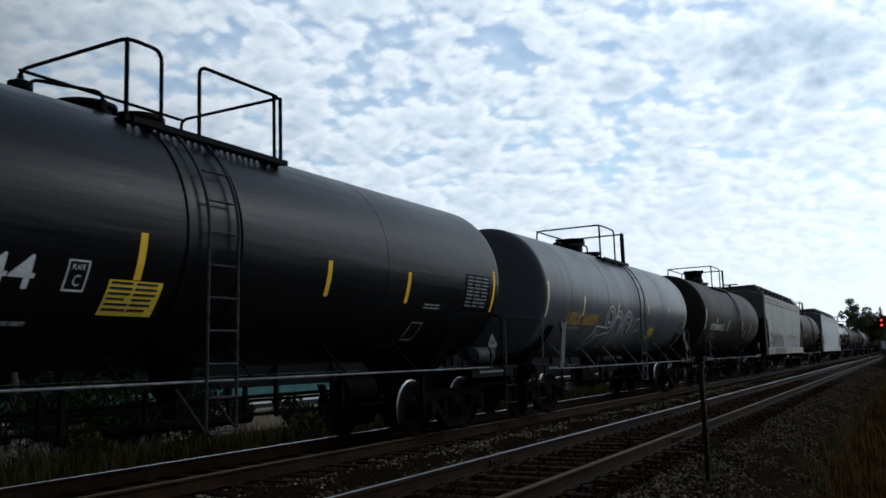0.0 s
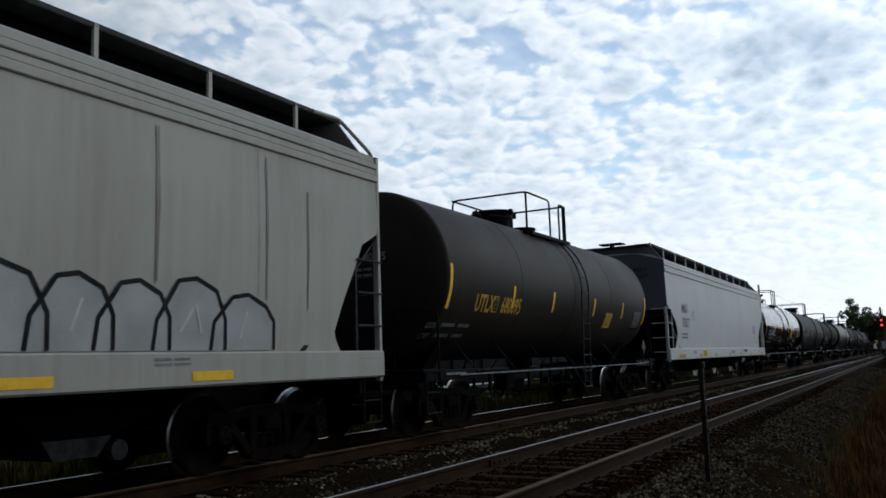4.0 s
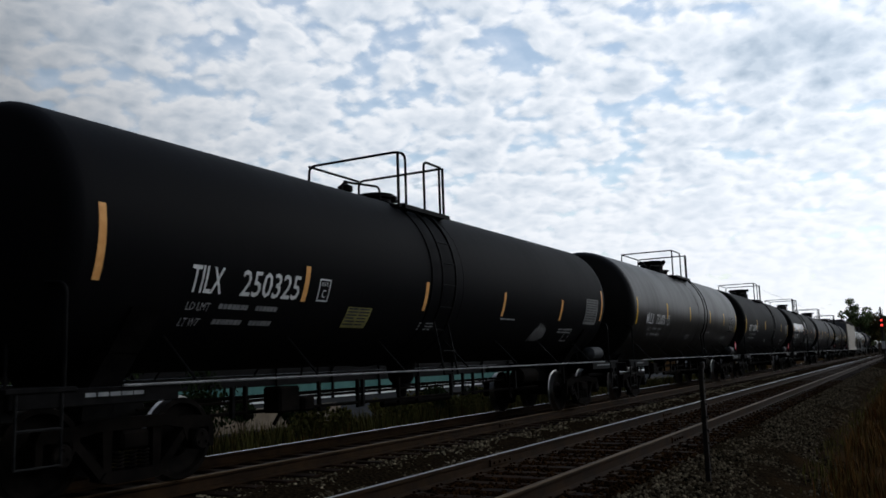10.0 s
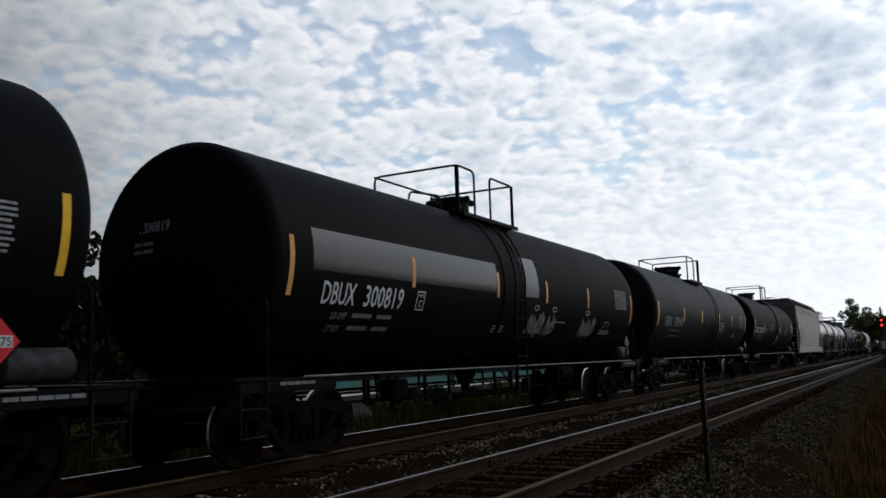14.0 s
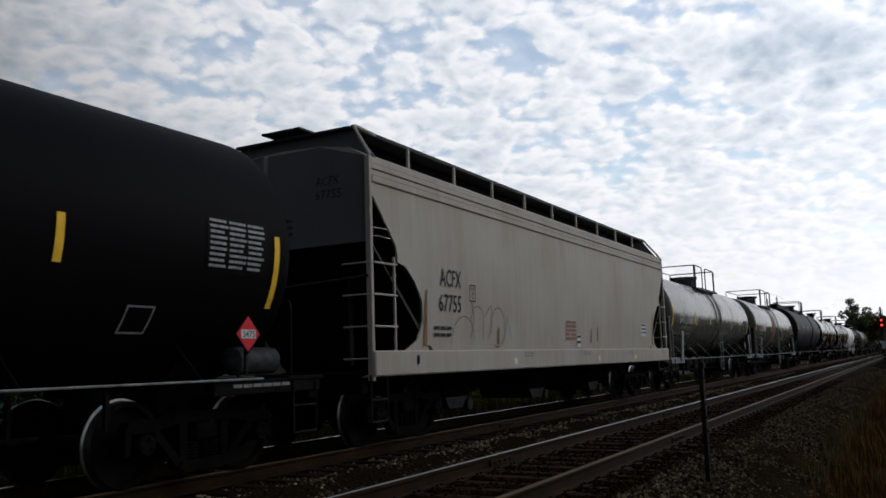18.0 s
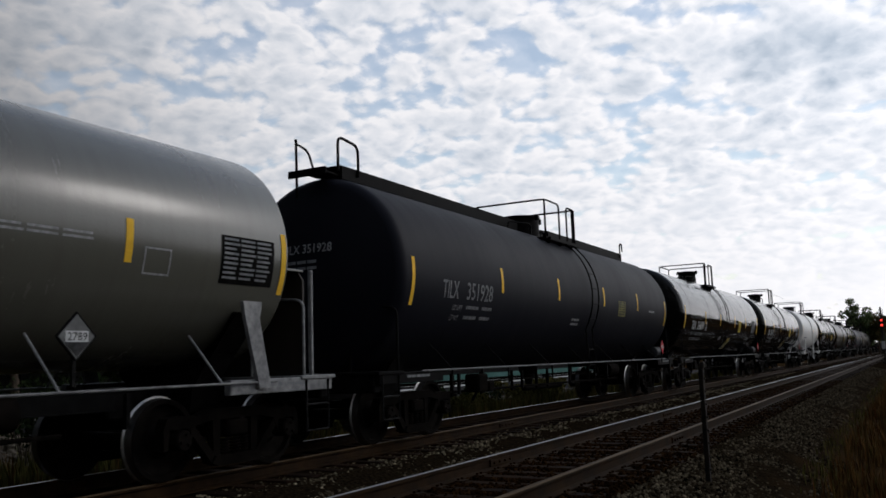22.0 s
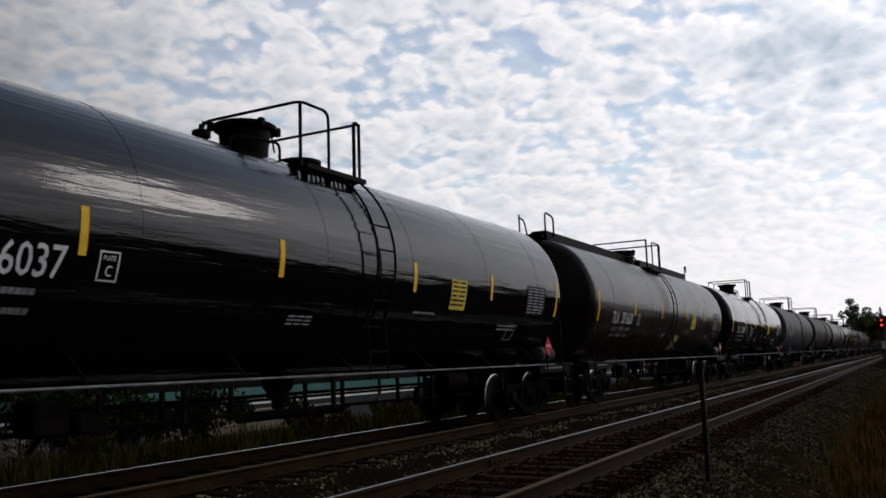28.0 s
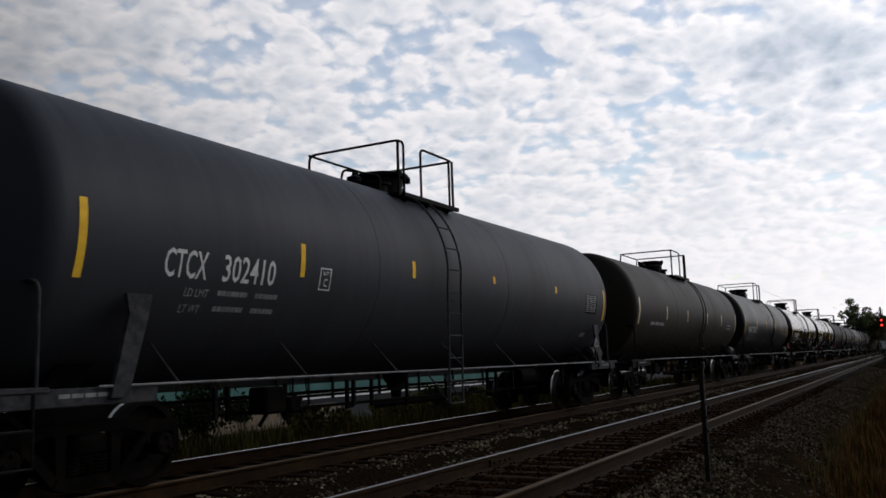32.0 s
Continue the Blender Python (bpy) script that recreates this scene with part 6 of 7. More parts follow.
for k in range(26):
    u, z = rnd.uniform(-5.9, -1.7), rnd.uniform(1.47, 1.85)
    a, b = rnd.uniform(-0.1, 0.22), rnd.uniform(0.08, 0.3)
    strokes(CARS[3], HP2, [[(u, z), (u + a * 0.3, z + b * 0.6), (u + a, z + b)]], rnd.uniform(0.03, 0.09), TEALLINE)
for k in range(9):
    u = rnd.uniform(-5.6, -1.2)
    strokes(CARS[3], lambda a, b: (a, -1.651, b), [[(u, 1.1), (u + rnd.uniform(-0.08, 0.12), 1.25), (u + 0.05, 1.34)]], 0.05, TEALLINE)
bubbles = []
for a, b, z in ((0.01, 1.55, 2.08), (1.45, 2.75, 2.2), (2.55, 3.45, 2.12), (3.25, 4.15, 2.1), (3.95, 4.95, 2.17), (4.75, 5.76, 2.04)):
    bubbles.append([(a, 1.42), (a + 0.03, 1.72), (a + 0.3 * (b - a), z - 0.04), (a + 0.55 * (b - a), z), (a + 0.85 * (b - a), z - 0.12), (b, 1.75), (b + 0.02, 1.42)])
for line in bubbles:
    filled(CARS[3], HP, line[1:-1], 1.415, CHROME)
strokes(CARS[3], HP2, bubbles, 0.05, SEAM)
strokes(CARS[3], HP2, [arc(0.85, 1.68, 0.14, 30, 300), arc(2.1, 1.75, 0.1, 0, 360), [(3.0, 1.6), (3.1, 1.9)], [(4.3, 1.6), (4.5, 1.9), (4.6, 1.6)], [(5.2, 1.55), (5.3, 1.85)]], 0.03, FAINT)
strokes(CARS[3], HP3, [arc(-7.55, 3.3, 0.17, 60, 300), arc(-7.3, 3.0, 0.13, 180, 360), [(-7.2, 2.72), (-7.05, 3.0), (-6.95, 2.7)], [(-6.9, 2.4), (-6.88, 2.68), (-6.75, 2.5), (-6.62, 2.68), (-6.6, 2.4)], arc(-6.62, 2.08, 0.27, 0, 360, 14, 1.2)], 0.03, FAINT)
for u, z0, z1, w in ((-5.4, 2.4, 3.7, 0.03), (-4.3, 2.2, 3.2, 0.025), (-3.16, 2.0, 3.75, 0.05), (-2.04, 2.4, 3.3, 0.04), (-1.46, 1.9, 3.75, 0.045), (0.3, 2.0, 3.7, 0.04), (2.12, 2.2, 3.6, 0.03), (3.95, 2.1, 3.7, 0.05), (5.62, 2.0, 3.7, 0.035), (6.4, 1.9, 3.4, 0.03)):
    part("stain_run", Shape().add([HP(u - w * 0.3, z0), HP(u + w * 0.3, z0), HP(u + w * 0.6, (z0 + z1) / 2), HP(u + w * 0.45, z1), HP(u - w * 0.45, z1), HP(u - w * 0.5, (z0 + z1) / 2)], [(0, 1, 2, 5), (5, 2, 3, 4)]), RUN, CARS[3], smooth=0)
part("sill_patch", Shape().add([SILL2(a, b) for a, b in ((-7.25, 1.1), (-6.8, 1.1), (-6.8, 1.32), (-7.25, 1.32))], [(0, 1, 2, 3)]), surface("orange_primer", (0.30, 0.15, 0.04), (0.22, 0.11, 0.04), 6, 0.6), CARS[3], smooth=0)
part("sill_label", Shape().add([SILL2(a, b) for a, b in ((-6.1, 1.24), (-5.8, 1.24), (-5.8, 1.32), (-6.1, 1.32))], [(0, 1, 2, 3)]), WHITE, CARS[3], smooth=0)
TP = on_tank(1.45, 2.68, 0.009)
strokes(CARS[1], TP, (arc(-1.9, 2.22, 0.33, 0, 360, 16, 0.85), arc(-1.9, 2.22, 0.17, 0, 360, 12, 0.9), [(-2.1, 1.95), (-2.75, 1.98), (-3.05, 1.55), (-2.9, 1.42), (-2.55, 1.45), (-2.4, 1.75), (-1.6, 1.85)], [(-2.68, 1.9), (-2.92, 1.58), (-2.82, 1.5), (-2.6, 1.56), (-2.5, 1.86)], arc(-1.2, 2.0, 0.36, 200, -20, 12, 1.1), arc(-1.2, 2.0, 0.24, 200, -20, 12, 1.1), [(-1.55, 1.9), (-1.75, 1.5), (-1.5, 1.45), (-1.25, 1.85), (-1.0, 1.5), (-0.86, 1.9)], arc(-0.35, 2.0, 0.42, 200, -30, 12, 1.0), arc(-0.35, 2.0, 0.3, 200, -30, 12, 1.0), [(-0.75, 1.85), (-1.0, 1.45), (-0.7, 1.42), (-0.3, 1.8)], arc(-0.3, 1.95, 0.18, 0, 360), [(0.05, 1.8), (-0.1, 1.5), (0.25, 1.45), (0.35, 2.2), (0.75, 2.25)], [(0.5, 1.5), (0.6, 1.9), (0.95, 1.95)]), 0.038, WHITE)
part("graffiti_fill", bars(Shape(), TP, -2.04, 2.12, 0.28, 0.2, 4, 1), INK, CARS[1], smooth=0)
TP = on_tank(1.6, 2.63, 0.012)
rnd = random.Random(4)
for k in range(9):
    u = -3.1 + 0.09 * k
    strokes(CARS[23], TP, [[(u, 1.7 + rnd.uniform(0, 0.2)), (u + 0.12, 2.1 + rnd.uniform(-0.1, 0.2)), (u + rnd.uniform(0, 0.2), 2.35 + rnd.uniform(-0.2, 0.0))]], 0.018, CHALK)
for k in range(6):
    u, z = -3.1 + 0.13 * k, 2.15 + rnd.uniform(-0.1, 0.15)
    strokes(CARS[23], TP, [[(u, z), (u + 0.14, z + rnd.uniform(0.1, 0.3)), (u + 0.2, z - 0.2)]], 0.022, CHALK)
strokes(CARS[23], TP, [arc(-2.6, 2.0, 0.55, 250, 340, 8)], 0.03, CHALK)
for u0, n, sd in ((0.35, 7, 11), (1.35, 4, 12), (3.5, 8, 13)):
    rnd = random.Random(sd)
    for k in range(n):
        u = u0 + 0.12 * k
        strokes(CARS[11], TP, [[(u, 1.65 + rnd.uniform(0, 0.15)), (u + 0.08, 2.1 + rnd.uniform(-0.1, 0.1)), (u + 0.15, 1.8 + rnd.uniform(-0.1, 0.1)), (u + 0.05, 1.75)]], 0.03, CHALK)
    strokes(CARS[11], TP, [arc(u0 + 0.3, 2.25, 0.12, 0, 360, 10, 0.4)], 0.03, CHALK)
strokes(CARS[14], HP2, (arc(-5.35, 1.5, 0.42, 180, 0, 12, 1.1), [(-5.1, 2.25), (-4.95, 1.9), (-5.1, 1.6)], arc(-4.85, 1.9, 0.25, 190, 20, 8), [(-4.6, 1.55), (-4.6, 1.95), (-4.3, 2.2), (-4.25, 1.8), (-4.4, 1.6)], arc(-4.0, 1.8, 0.3, 200, -120, 12, 1.2), [(-3.75, 1.5), (-3.6, 2.0), (-3.4, 1.6)]), 0.014, PENCIL)
strokes(CARS[5], HP2, [arc(7.0 + 0.3 * k, 1.78, 0.12, 40 * k, 40 * k + 280, 8, 1.3) for k in range(5)], 0.014, PENCIL)
TP = on_tank(1.42, 2.62, 0.009)
rnd = random.Random(21)
for k in range(5):
    u = 3.6 + 0.13 * k
    strokes(CARS[8], TP, [[(u, 1.6), (u + 0.1, 1.95 + rnd.uniform(-0.1, 0.05)), (u + 0.16, 1.65)]], 0.03, CHALK)
# bare grey panels and the rust-stained band
BARE = surface("bare_grey_panel", (0.010, 0.0105, 0.0095), (0.017, 0.0175, 0.0165), 3, 0.2, spec=0.22, spread=0.05)


def wrap(car, name, u0, u1, z0, z1, mat, r=1.6, lift=0.007, n=10, zc=2.62):
    vs = [bend(u0 + (u1 - u0) * k, z0 + (z1 - z0) * i / n, r, zc, lift) for i in range(n + 1) for k in (0, 1)]
    part(name, Shape().add(vs, [(2 * k, 2 * k + 1, 2 * k + 3, 2 * k + 2) for k in range(n)]), mat, car)


wrap(CARS[11], "bare_panel", -6.88, -1.32, 2.45, 3.0, BARE, n=8, lift=0.003)
wrap(CARS[11], "bare_panel", -0.2, 0.7, 2.45, 3.25, PAINTS["grey"], n=8, lift=0.003)
part("belly_band", Shape().lathe([(-1.62, 1.38), (-1.61, 1.402), (-0.36, 1.402), (-0.35, 1.38)], (0, 0, 2.62), "x", 64), surface("stained_band", (0.07, 0.05, 0.04), (0.12, 0.105, 0.09), 2.5, 0.45, stretch=(3, 1, 0.3)), CARS[16])
write("slogan", "THE TANK CAR PEOPLE", -5.04, 1.93, 0.13, 1.0, on_tank(1.5, 2.74), DIM, CARS[2], 0.0)
SOOT = surface("soot_run", (0.006, 0.005, 0.004), (0.014, 0.011, 0.008), 3, 0.8)
rnd = random.Random(31)
for k in range(11):
    u = 0.0 + 1.25 * k / 10 + rnd.uniform(-0.05, 0.05)
    z = rnd.uniform(3.35, 3.7)
    wrap(CARS[2], "soot_run", u, u + rnd.uniform(0.012, 0.035), z - rnd.uniform(0.25, 1.1), z, SOOT, r=1.5, lift=0.004, zc=2.74)
wrap(CARS[16], "rust_patch", -0.9, -0.42, 1.72, 2.24, surface("orange_rust", (0.2, 0.085, 0.03), (0.3, 0.13, 0.045), 3, 0.8, stretch=(3, 1, 0.4)), r=1.405, zc=2.62)
for u in (-0.3, 0.15):
    wrap(CARS[15], "scrape", u + 1.2, u + 1.27, 2.9, 3.3, SEAM, n=4, r=1.39, zc=2.62)

# cars further back that are only seen far off
s = 454.9
for k, (src, gap) in enumerate(((9, 18.0), (21, 18.1), (6, 18.0), (12, 18.0), (7, 18.1), (24, 18.0), (10, 18.0), (2, 16.0), (22, 18.0), (13, 18.0), (8, 18.0), (15, 17.4), (9, 18.0), (7, 18.0), (12, 18.0))):
    half = gap / 2
    put_car(copy_thing(CARS[src], Matrix.Identity(4)), s + 1.3 + (gap - 2.6) / 2 + 1.3)
    s += gap


# ---- trackside: ties, stones, weeds ----
def tie_mesh(seed):
    rnd = random.Random(seed)
    sh = Shape().box((0, 0, -0.265), (0.23, 2.6, 0.18), None, 0.018)
    sh.v = [(x + 0.01 * noise.noise((x * 9, y * 5, seed)), y, z + 0.008 * noise.noise((x * 7, y * 3, seed + 4))) for x, y, z in sh.v]
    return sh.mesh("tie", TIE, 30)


TIE_MES = [tie_mesh(k) for k in range(5)]


def make_ties():
    rnd = random.Random(2)
    near = tagged(new("near_track"), "row of weathered wooden ties of the empty track", "track", kind="structure")
    far = tagged(new("far_track"), "row of dark wooden ties under the train", "track", kind="structure")
    for parent, y, count, x0 in ((near, YN, 150, 1.5), (far, YC, 100, -1.0)):
        for k in range(count):
            x = x0 + 0.5 * k + rnd.uniform(-0.03, 0.03)
            ob = part("tie", TIE_MES[rnd.randrange(5)], None, parent)
            ob.location = (x, y + rnd.uniform(-0.05, 0.05), rnd.uniform(-0.008, 0.006))
            ob.rotation_euler = (0, 0, rnd.uniform(-0.02, 0.02))
    rest = Shape()
    for y, count, x0 in ((YN, 150, 1.5), (YC, 100, -1.0)):
        for k in list(range(-60, 0)) + list(range(count, 640)):
            rest.box((x0 + 0.5 * k, y, -0.265), (0.23, 2.6, 0.18))
    tagged(new("distant_ties", rest.mesh("distant_ties", TIE, 0)), "wooden ties of both tracks further along the line", "ties", kind="stuff")
    plates = Shape()
    for y in (NEAR1, NEAR2):
        for k in range(60):
            x = 1.5 + 0.5 * k
            plates.box((x, y, -0.168), (0.19, 0.34, 0.016)).box((x + 0.05, y + 0.1, -0.15), (0.022, 0.03, 0.03)).box((x - 0.05, y - 0.1, -0.15), (0.022, 0.03, 0.03)).box((x + 0.05, y - 0.1, -0.15), (0.022, 0.03, 0.03))
    tagged(new("tie_plates", plates.mesh("tie_plates", RAILSIDE, 0)), "rusty tie plates and spikes under the rails", "tie plates", kind="stuff")
    # joint bars
    for x, y in ((10.3, NEAR2), (13.6, NEAR1), (19.0, NEAR2), (16.0, FAR1)):
        sh = Shape()
        for s in (-1, 1):
            sh.box((x, y + s * 0.024, -0.09), (0.66, 0.022, 0.085), None, 0.005)
            for k in range(4):
                sh.lathe([(0, 0.016), (s * 0.025, 0.016)], (x - 0.24 + 0.16 * k, y + s * 0.035, -0.09), "y", 6)
        tagged(new("joint_bar", sh.mesh("joint_bar", RAILSIDE, 30)), "rusty bolted joint bar on the rail web", "joint bar", "rail joints")


make_ties()


def stone_field(name, label, seed, count, box, size, mat, skip=None, lean=2.0, lift=0.0):
    """Angular stones strewn over the ground, thickest near the camera."""
    rnd = random.Random(seed)
    base = [(1, 0, 0), (-1, 0, 0), (0, 1, 0), (0, -1, 0), (0, 0, 1), (0, 0, -1), (0.62, 0.62, 0.55), (-0.6, 0.55, 0.6), (0.5, -0.65, 0.55), (-0.62, -0.5, 0.6)]
    tri = [(4, 6, 7), (4, 7, 9), (4, 9, 8), (4, 8, 6), (6, 0, 2), (6, 2, 7), (7, 2, 1), (7, 1, 9), (9, 1, 3), (9, 3, 8), (8, 3, 0), (8, 0, 6), (5, 2, 0), (5, 1, 2), (5, 3, 1), (5, 0, 3)]
    V, F = [], []
    x0, x1, y0, y1 = box
    n = 0
    while n < count:
        x = x0 + (x1 - x0) * rnd.random() ** lean
        y = rnd.uniform(y0, y1)
        if skip and skip(x, y, rnd):
            continue
        n += 1
        s = rnd.uniform(*size)
        z = ground_height(x, y) + s * rnd.uniform(-0.1, 0.5) - 0.015 + lift
        q = Euler((rnd.uniform(0, 6), rnd.uniform(0, 6), rnd.uniform(0, 6))).to_matrix()
        k = [rnd.uniform(0.7, 1.15) for _ in range(3)]
        o = len(V)
        for p in base:
            a = q @ Vector((p[0] * k[0], p[1] * k[1], p[2] * k[2] * 0.8)) * s
            V.append((x + a.x, y + a.y, z + a.z))
        F += [(a + o, b + o, c + o) for a, b, c in tri]
    me = bpy.data.meshes.new(name)
    me.from_pydata(V, [], F)
    me.materials.append(mat)
    me.update()
    tagged(new(name, me), label, "gravel", kind="stuff")


def stone_material(name, dark, light):
    m, nt, p = nodes_of(name)
    n, l = nt.nodes, nt.links
    g = n.new("ShaderNodeNewGeometry")
    rp = n.new("ShaderNodeValToRGB")
    e = rp.color_ramp.elements
    e[0].color, e[1].color = (*dark, 1), (*light, 1)
    e[1].position = 0.95
    mid = rp.color_ramp.elements.new(0.6)
    mid.color = (dark[0] * 0.55 + light[0] * 0.45 * 0.8, dark[1] * 0.55 + light[1] * 0.45 * 0.75, dark[2] * 0.55 + light[2] * 0.45 * 0.7, 1)
    l.new(g.outputs["Random Per Island"], rp.inputs[0])
    t = n.new("ShaderNodeTexNoise")
    t.inputs["Scale"].default_value = 40
    mx = n.new("ShaderNodeMix")
    mx.data_type, mx.blend_type = "RGBA", "MULTIPLY"
    mx.inputs[0].default_value = 0.6
    l.new(rp.outputs[0], mx.inputs[6])
    l.new(t.outputs[0], mx.inputs[7])
    l.new(mx.outputs[2], p.inputs["Base Color"])
    p.inputs["Roughness"].default_value, p.inputs["Specular IOR Level"].default_value = 0.9, 0.005
    return m


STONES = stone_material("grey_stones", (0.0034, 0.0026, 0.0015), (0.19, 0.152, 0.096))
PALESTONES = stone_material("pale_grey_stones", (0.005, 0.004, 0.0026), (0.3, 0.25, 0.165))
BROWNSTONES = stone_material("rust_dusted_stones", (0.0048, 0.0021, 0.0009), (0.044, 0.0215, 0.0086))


def off_rails(x, y, rnd):
    return any(abs(y - r) < 0.11 for r in (NEAR1, NEAR2, FAR1, FAR2)) or (abs(y - YN) < 1.28 and not 0.14 < (x - 1.5) % 0.5 < 0.36 and rnd.random() < (0.3 if abs(y - YN) > 0.85 else 0.62))


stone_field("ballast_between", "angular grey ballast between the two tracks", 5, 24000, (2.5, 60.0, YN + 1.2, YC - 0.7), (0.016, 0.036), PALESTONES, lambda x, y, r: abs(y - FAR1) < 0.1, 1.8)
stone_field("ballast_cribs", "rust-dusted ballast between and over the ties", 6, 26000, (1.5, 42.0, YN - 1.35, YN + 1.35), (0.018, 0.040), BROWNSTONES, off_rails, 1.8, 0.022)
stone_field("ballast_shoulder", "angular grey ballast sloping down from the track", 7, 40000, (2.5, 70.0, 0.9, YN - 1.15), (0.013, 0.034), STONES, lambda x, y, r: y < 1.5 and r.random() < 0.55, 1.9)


# ---- grass and weeds ----
def blades(name, label, seed, count, place, height, mat, width=0.008, bendy=0.35):
    rnd = random.Random(seed)
    V, F = [], []
    for _ in range(count):
        x, y = place(rnd)
        z = ground_height(x, y) - 0.02
        h = height * rnd.uniform(0.35, 1.0)
        a, b = rnd.uniform(0, 6.283), rnd.uniform(0.1, bendy) * h
        w = width * rnd.uniform(0.7, 1.5)
        dx, dy = math.cos(a), math.sin(a)
        px, py = -dy * w, dx * w
        o = len(V)
        V += [(x - px, y - py, z), (x + px, y + py, z), (x + dx * b * 0.35 + px * 0.8, y + dy * b * 0.35 + py * 0.8, z + h * 0.55), (x + dx * b * 0.35 - px * 0.8, y + dy * b * 0.35 - py * 0.8, z + h * 0.55), (x + dx * b, y + dy * b, z + h)]
        F += [(o, o + 1, o + 2, o + 3), (o + 3, o + 2, o + 4)]
    me = bpy.data.meshes.new(name)
    me.from_pydata(V, [], F)
    me.materials.append(mat)
    me.update()
    return tagged(new(name, me), label, "grass", kind="stuff")


def leaf_material(name, dark, light, brown=None):
    m, nt, p = nodes_of(name)
    n, l = nt.nodes, nt.links
    g = n.new("ShaderNodeNewGeometry")
    rp = n.new("ShaderNodeValToRGB")
    rp.color_ramp.elements[0].color, rp.color_ramp.elements[1].color = (*dark, 1), (*light, 1)
    if brown:
        rp.color_ramp.elements.new(0.8).color = (*light, 1)
        rp.color_ramp.elements[-1].color = (*brown, 1)
    l.new(g.outputs["Random Per Island"], rp.inputs[0])
    l.new(rp.outputs[0], p.inputs["Base Color"])
    p.inputs["Roughness"].default_value, p.inputs["Specular IOR Level"].default_value = 0.85, 0.0
    return m


DRY = leaf_material("dry_straw", (0.032, 0.019, 0.0062), (0.125, 0.066, 0.021), (0.165, 0.062, 0.019))
GREEN = leaf_material("weed_leaves", (0.022, 0.022, 0.006), (0.115, 0.105, 0.03), (0.14, 0.10, 0.034))
CROWN = leaf_material("crown_leaves", (0.05, 0.075, 0.032), (0.15, 0.19, 0.08), (0.17, 0.17, 0.085))
DARKLEAF = leaf_material("dark_leaves", (0.008, 0.013, 0.005), (0.025, 0.036, 0.013))


def clumpy(x0, x1, y0, y1, lean, seed):
    def place(rnd):
        while True:
            x, y = x0 + (x1 - x0) * rnd.random() ** lean, rnd.uniform(y0, y1)
            if noise.noise((x * 0.5, y * 0.9, seed)) > rnd.uniform(-0.5, 0.45):
                return x, y
    return place


blades("dry_grass", "dry straw-coloured grass on the slope beside the gravel", 11, 26000, clumpy(6, 75, -3.2, 1.15, 1.7, 1), 0.42, DRY)
blades("green_grass", "sparse green grass among the dry stalks", 12, 9000, clumpy(6, 60, -3.0, 1.5, 1.7, 2), 0.26, GREEN)
blades("bank_weeds", "dark green weeds on the bank behind the train", 13, 24000, clumpy(4, 75, YC + 2.3, YC + 6.5, 1.3, 3), 0.7, GREEN, 0.012)
blades("bank_straw", "dry stalks on the bank behind the train", 14, 5000, clumpy(4, 60, YC + 2.3, YC + 7.5, 1.3, 4), 0.6, DRY, 0.009)


def leaf_cloud(sh_v, sh_f, rnd, c, r, count, size):
    for _ in range(count):
        while True:
            p = Vector((rnd.uniform(-1, 1), rnd.uniform(-1, 1), rnd.uniform(-1, 1)))
            if 0.15 < p.length < 1:
                break
        q = Vector(c) + Vector((p.x * r[0], p.y * r[1], p.z * r[2]))
        m = Euler((rnd.uniform(0, 6), rnd.uniform(0, 6), rnd.uniform(0, 6))).to_matrix()
        s = size * rnd.uniform(0.6, 1.3)
        o = len(sh_v)
        sh_v += [tuple(q + m @ Vector(k) * s) for k in ((-1, 0, 0), (-0.2, -0.55, 0.1), (1, 0, 0), (-0.2, 0.55, 0.1))]
        sh_f.append((o, o + 1, o + 2, o + 3))


def tree(x, y, z, h, spread, seed, label, leaf=0.22, density=1.0, mat=None):
    """Tapered trunk, forked limbs and a ragged crown of leaf clumps with gaps."""
    rnd = random.Random(seed)
    t = thing("tree", (x, y, z), label, "tree", "trees beside the line")
    tips, sh = [], Shape()
    trunk = [(0, 0, -0.2), (rnd.uniform(-0.1, 0.1), rnd.uniform(-0.1, 0.1), h * 0.25), (rnd.uniform(-0.3, 0.3), rnd.uniform(-0.3, 0.3), h * 0.55)]
    for r, (a, b) in zip((h * 0.022, h * 0.016), zip(trunk, trunk[1:])):
        sh.tube([a, b], r, 8)
    for k in range(9):
        a = rnd.uniform(0, 6.283)
        b = Vector(trunk[1]).lerp(Vector(trunk[2]), rnd.random())
        e = b + Vector((math.cos(a) * spread * rnd.uniform(0.35, 0.8), math.sin(a) * spread * rnd.uniform(0.35, 0.8), h * rnd.uniform(0.12, 0.42)))
        sh.tube([b, b.lerp(e, 0.5) + Vector((0, 0, h * 0.02)), e], h * 0.007, 6)
        tips += [e, b.lerp(e, 0.65)]
    part("trunk", sh, BARK, t)
    V, F = [], []
    for e in tips + [Vector((0, 0, h * 0.85)), Vector((0, 0, h * 0.72))]:
        r = spread * rnd.uniform(0.22, 0.42)
        leaf_cloud(V, F, rnd, e + Vector((rnd.uniform(-0.3, 0.3), rnd.uniform(-0.3, 0.3), rnd.uniform(0, 0.6))), (r, r, r * 0.75), int(150 * density), leaf)
    me = bpy.data.meshes.new("crown")
    me.from_pydata(V, [], F)
    me.materials.append(mat or CROWN)
    me.update()
    part("crown", me, None, t)
    return t


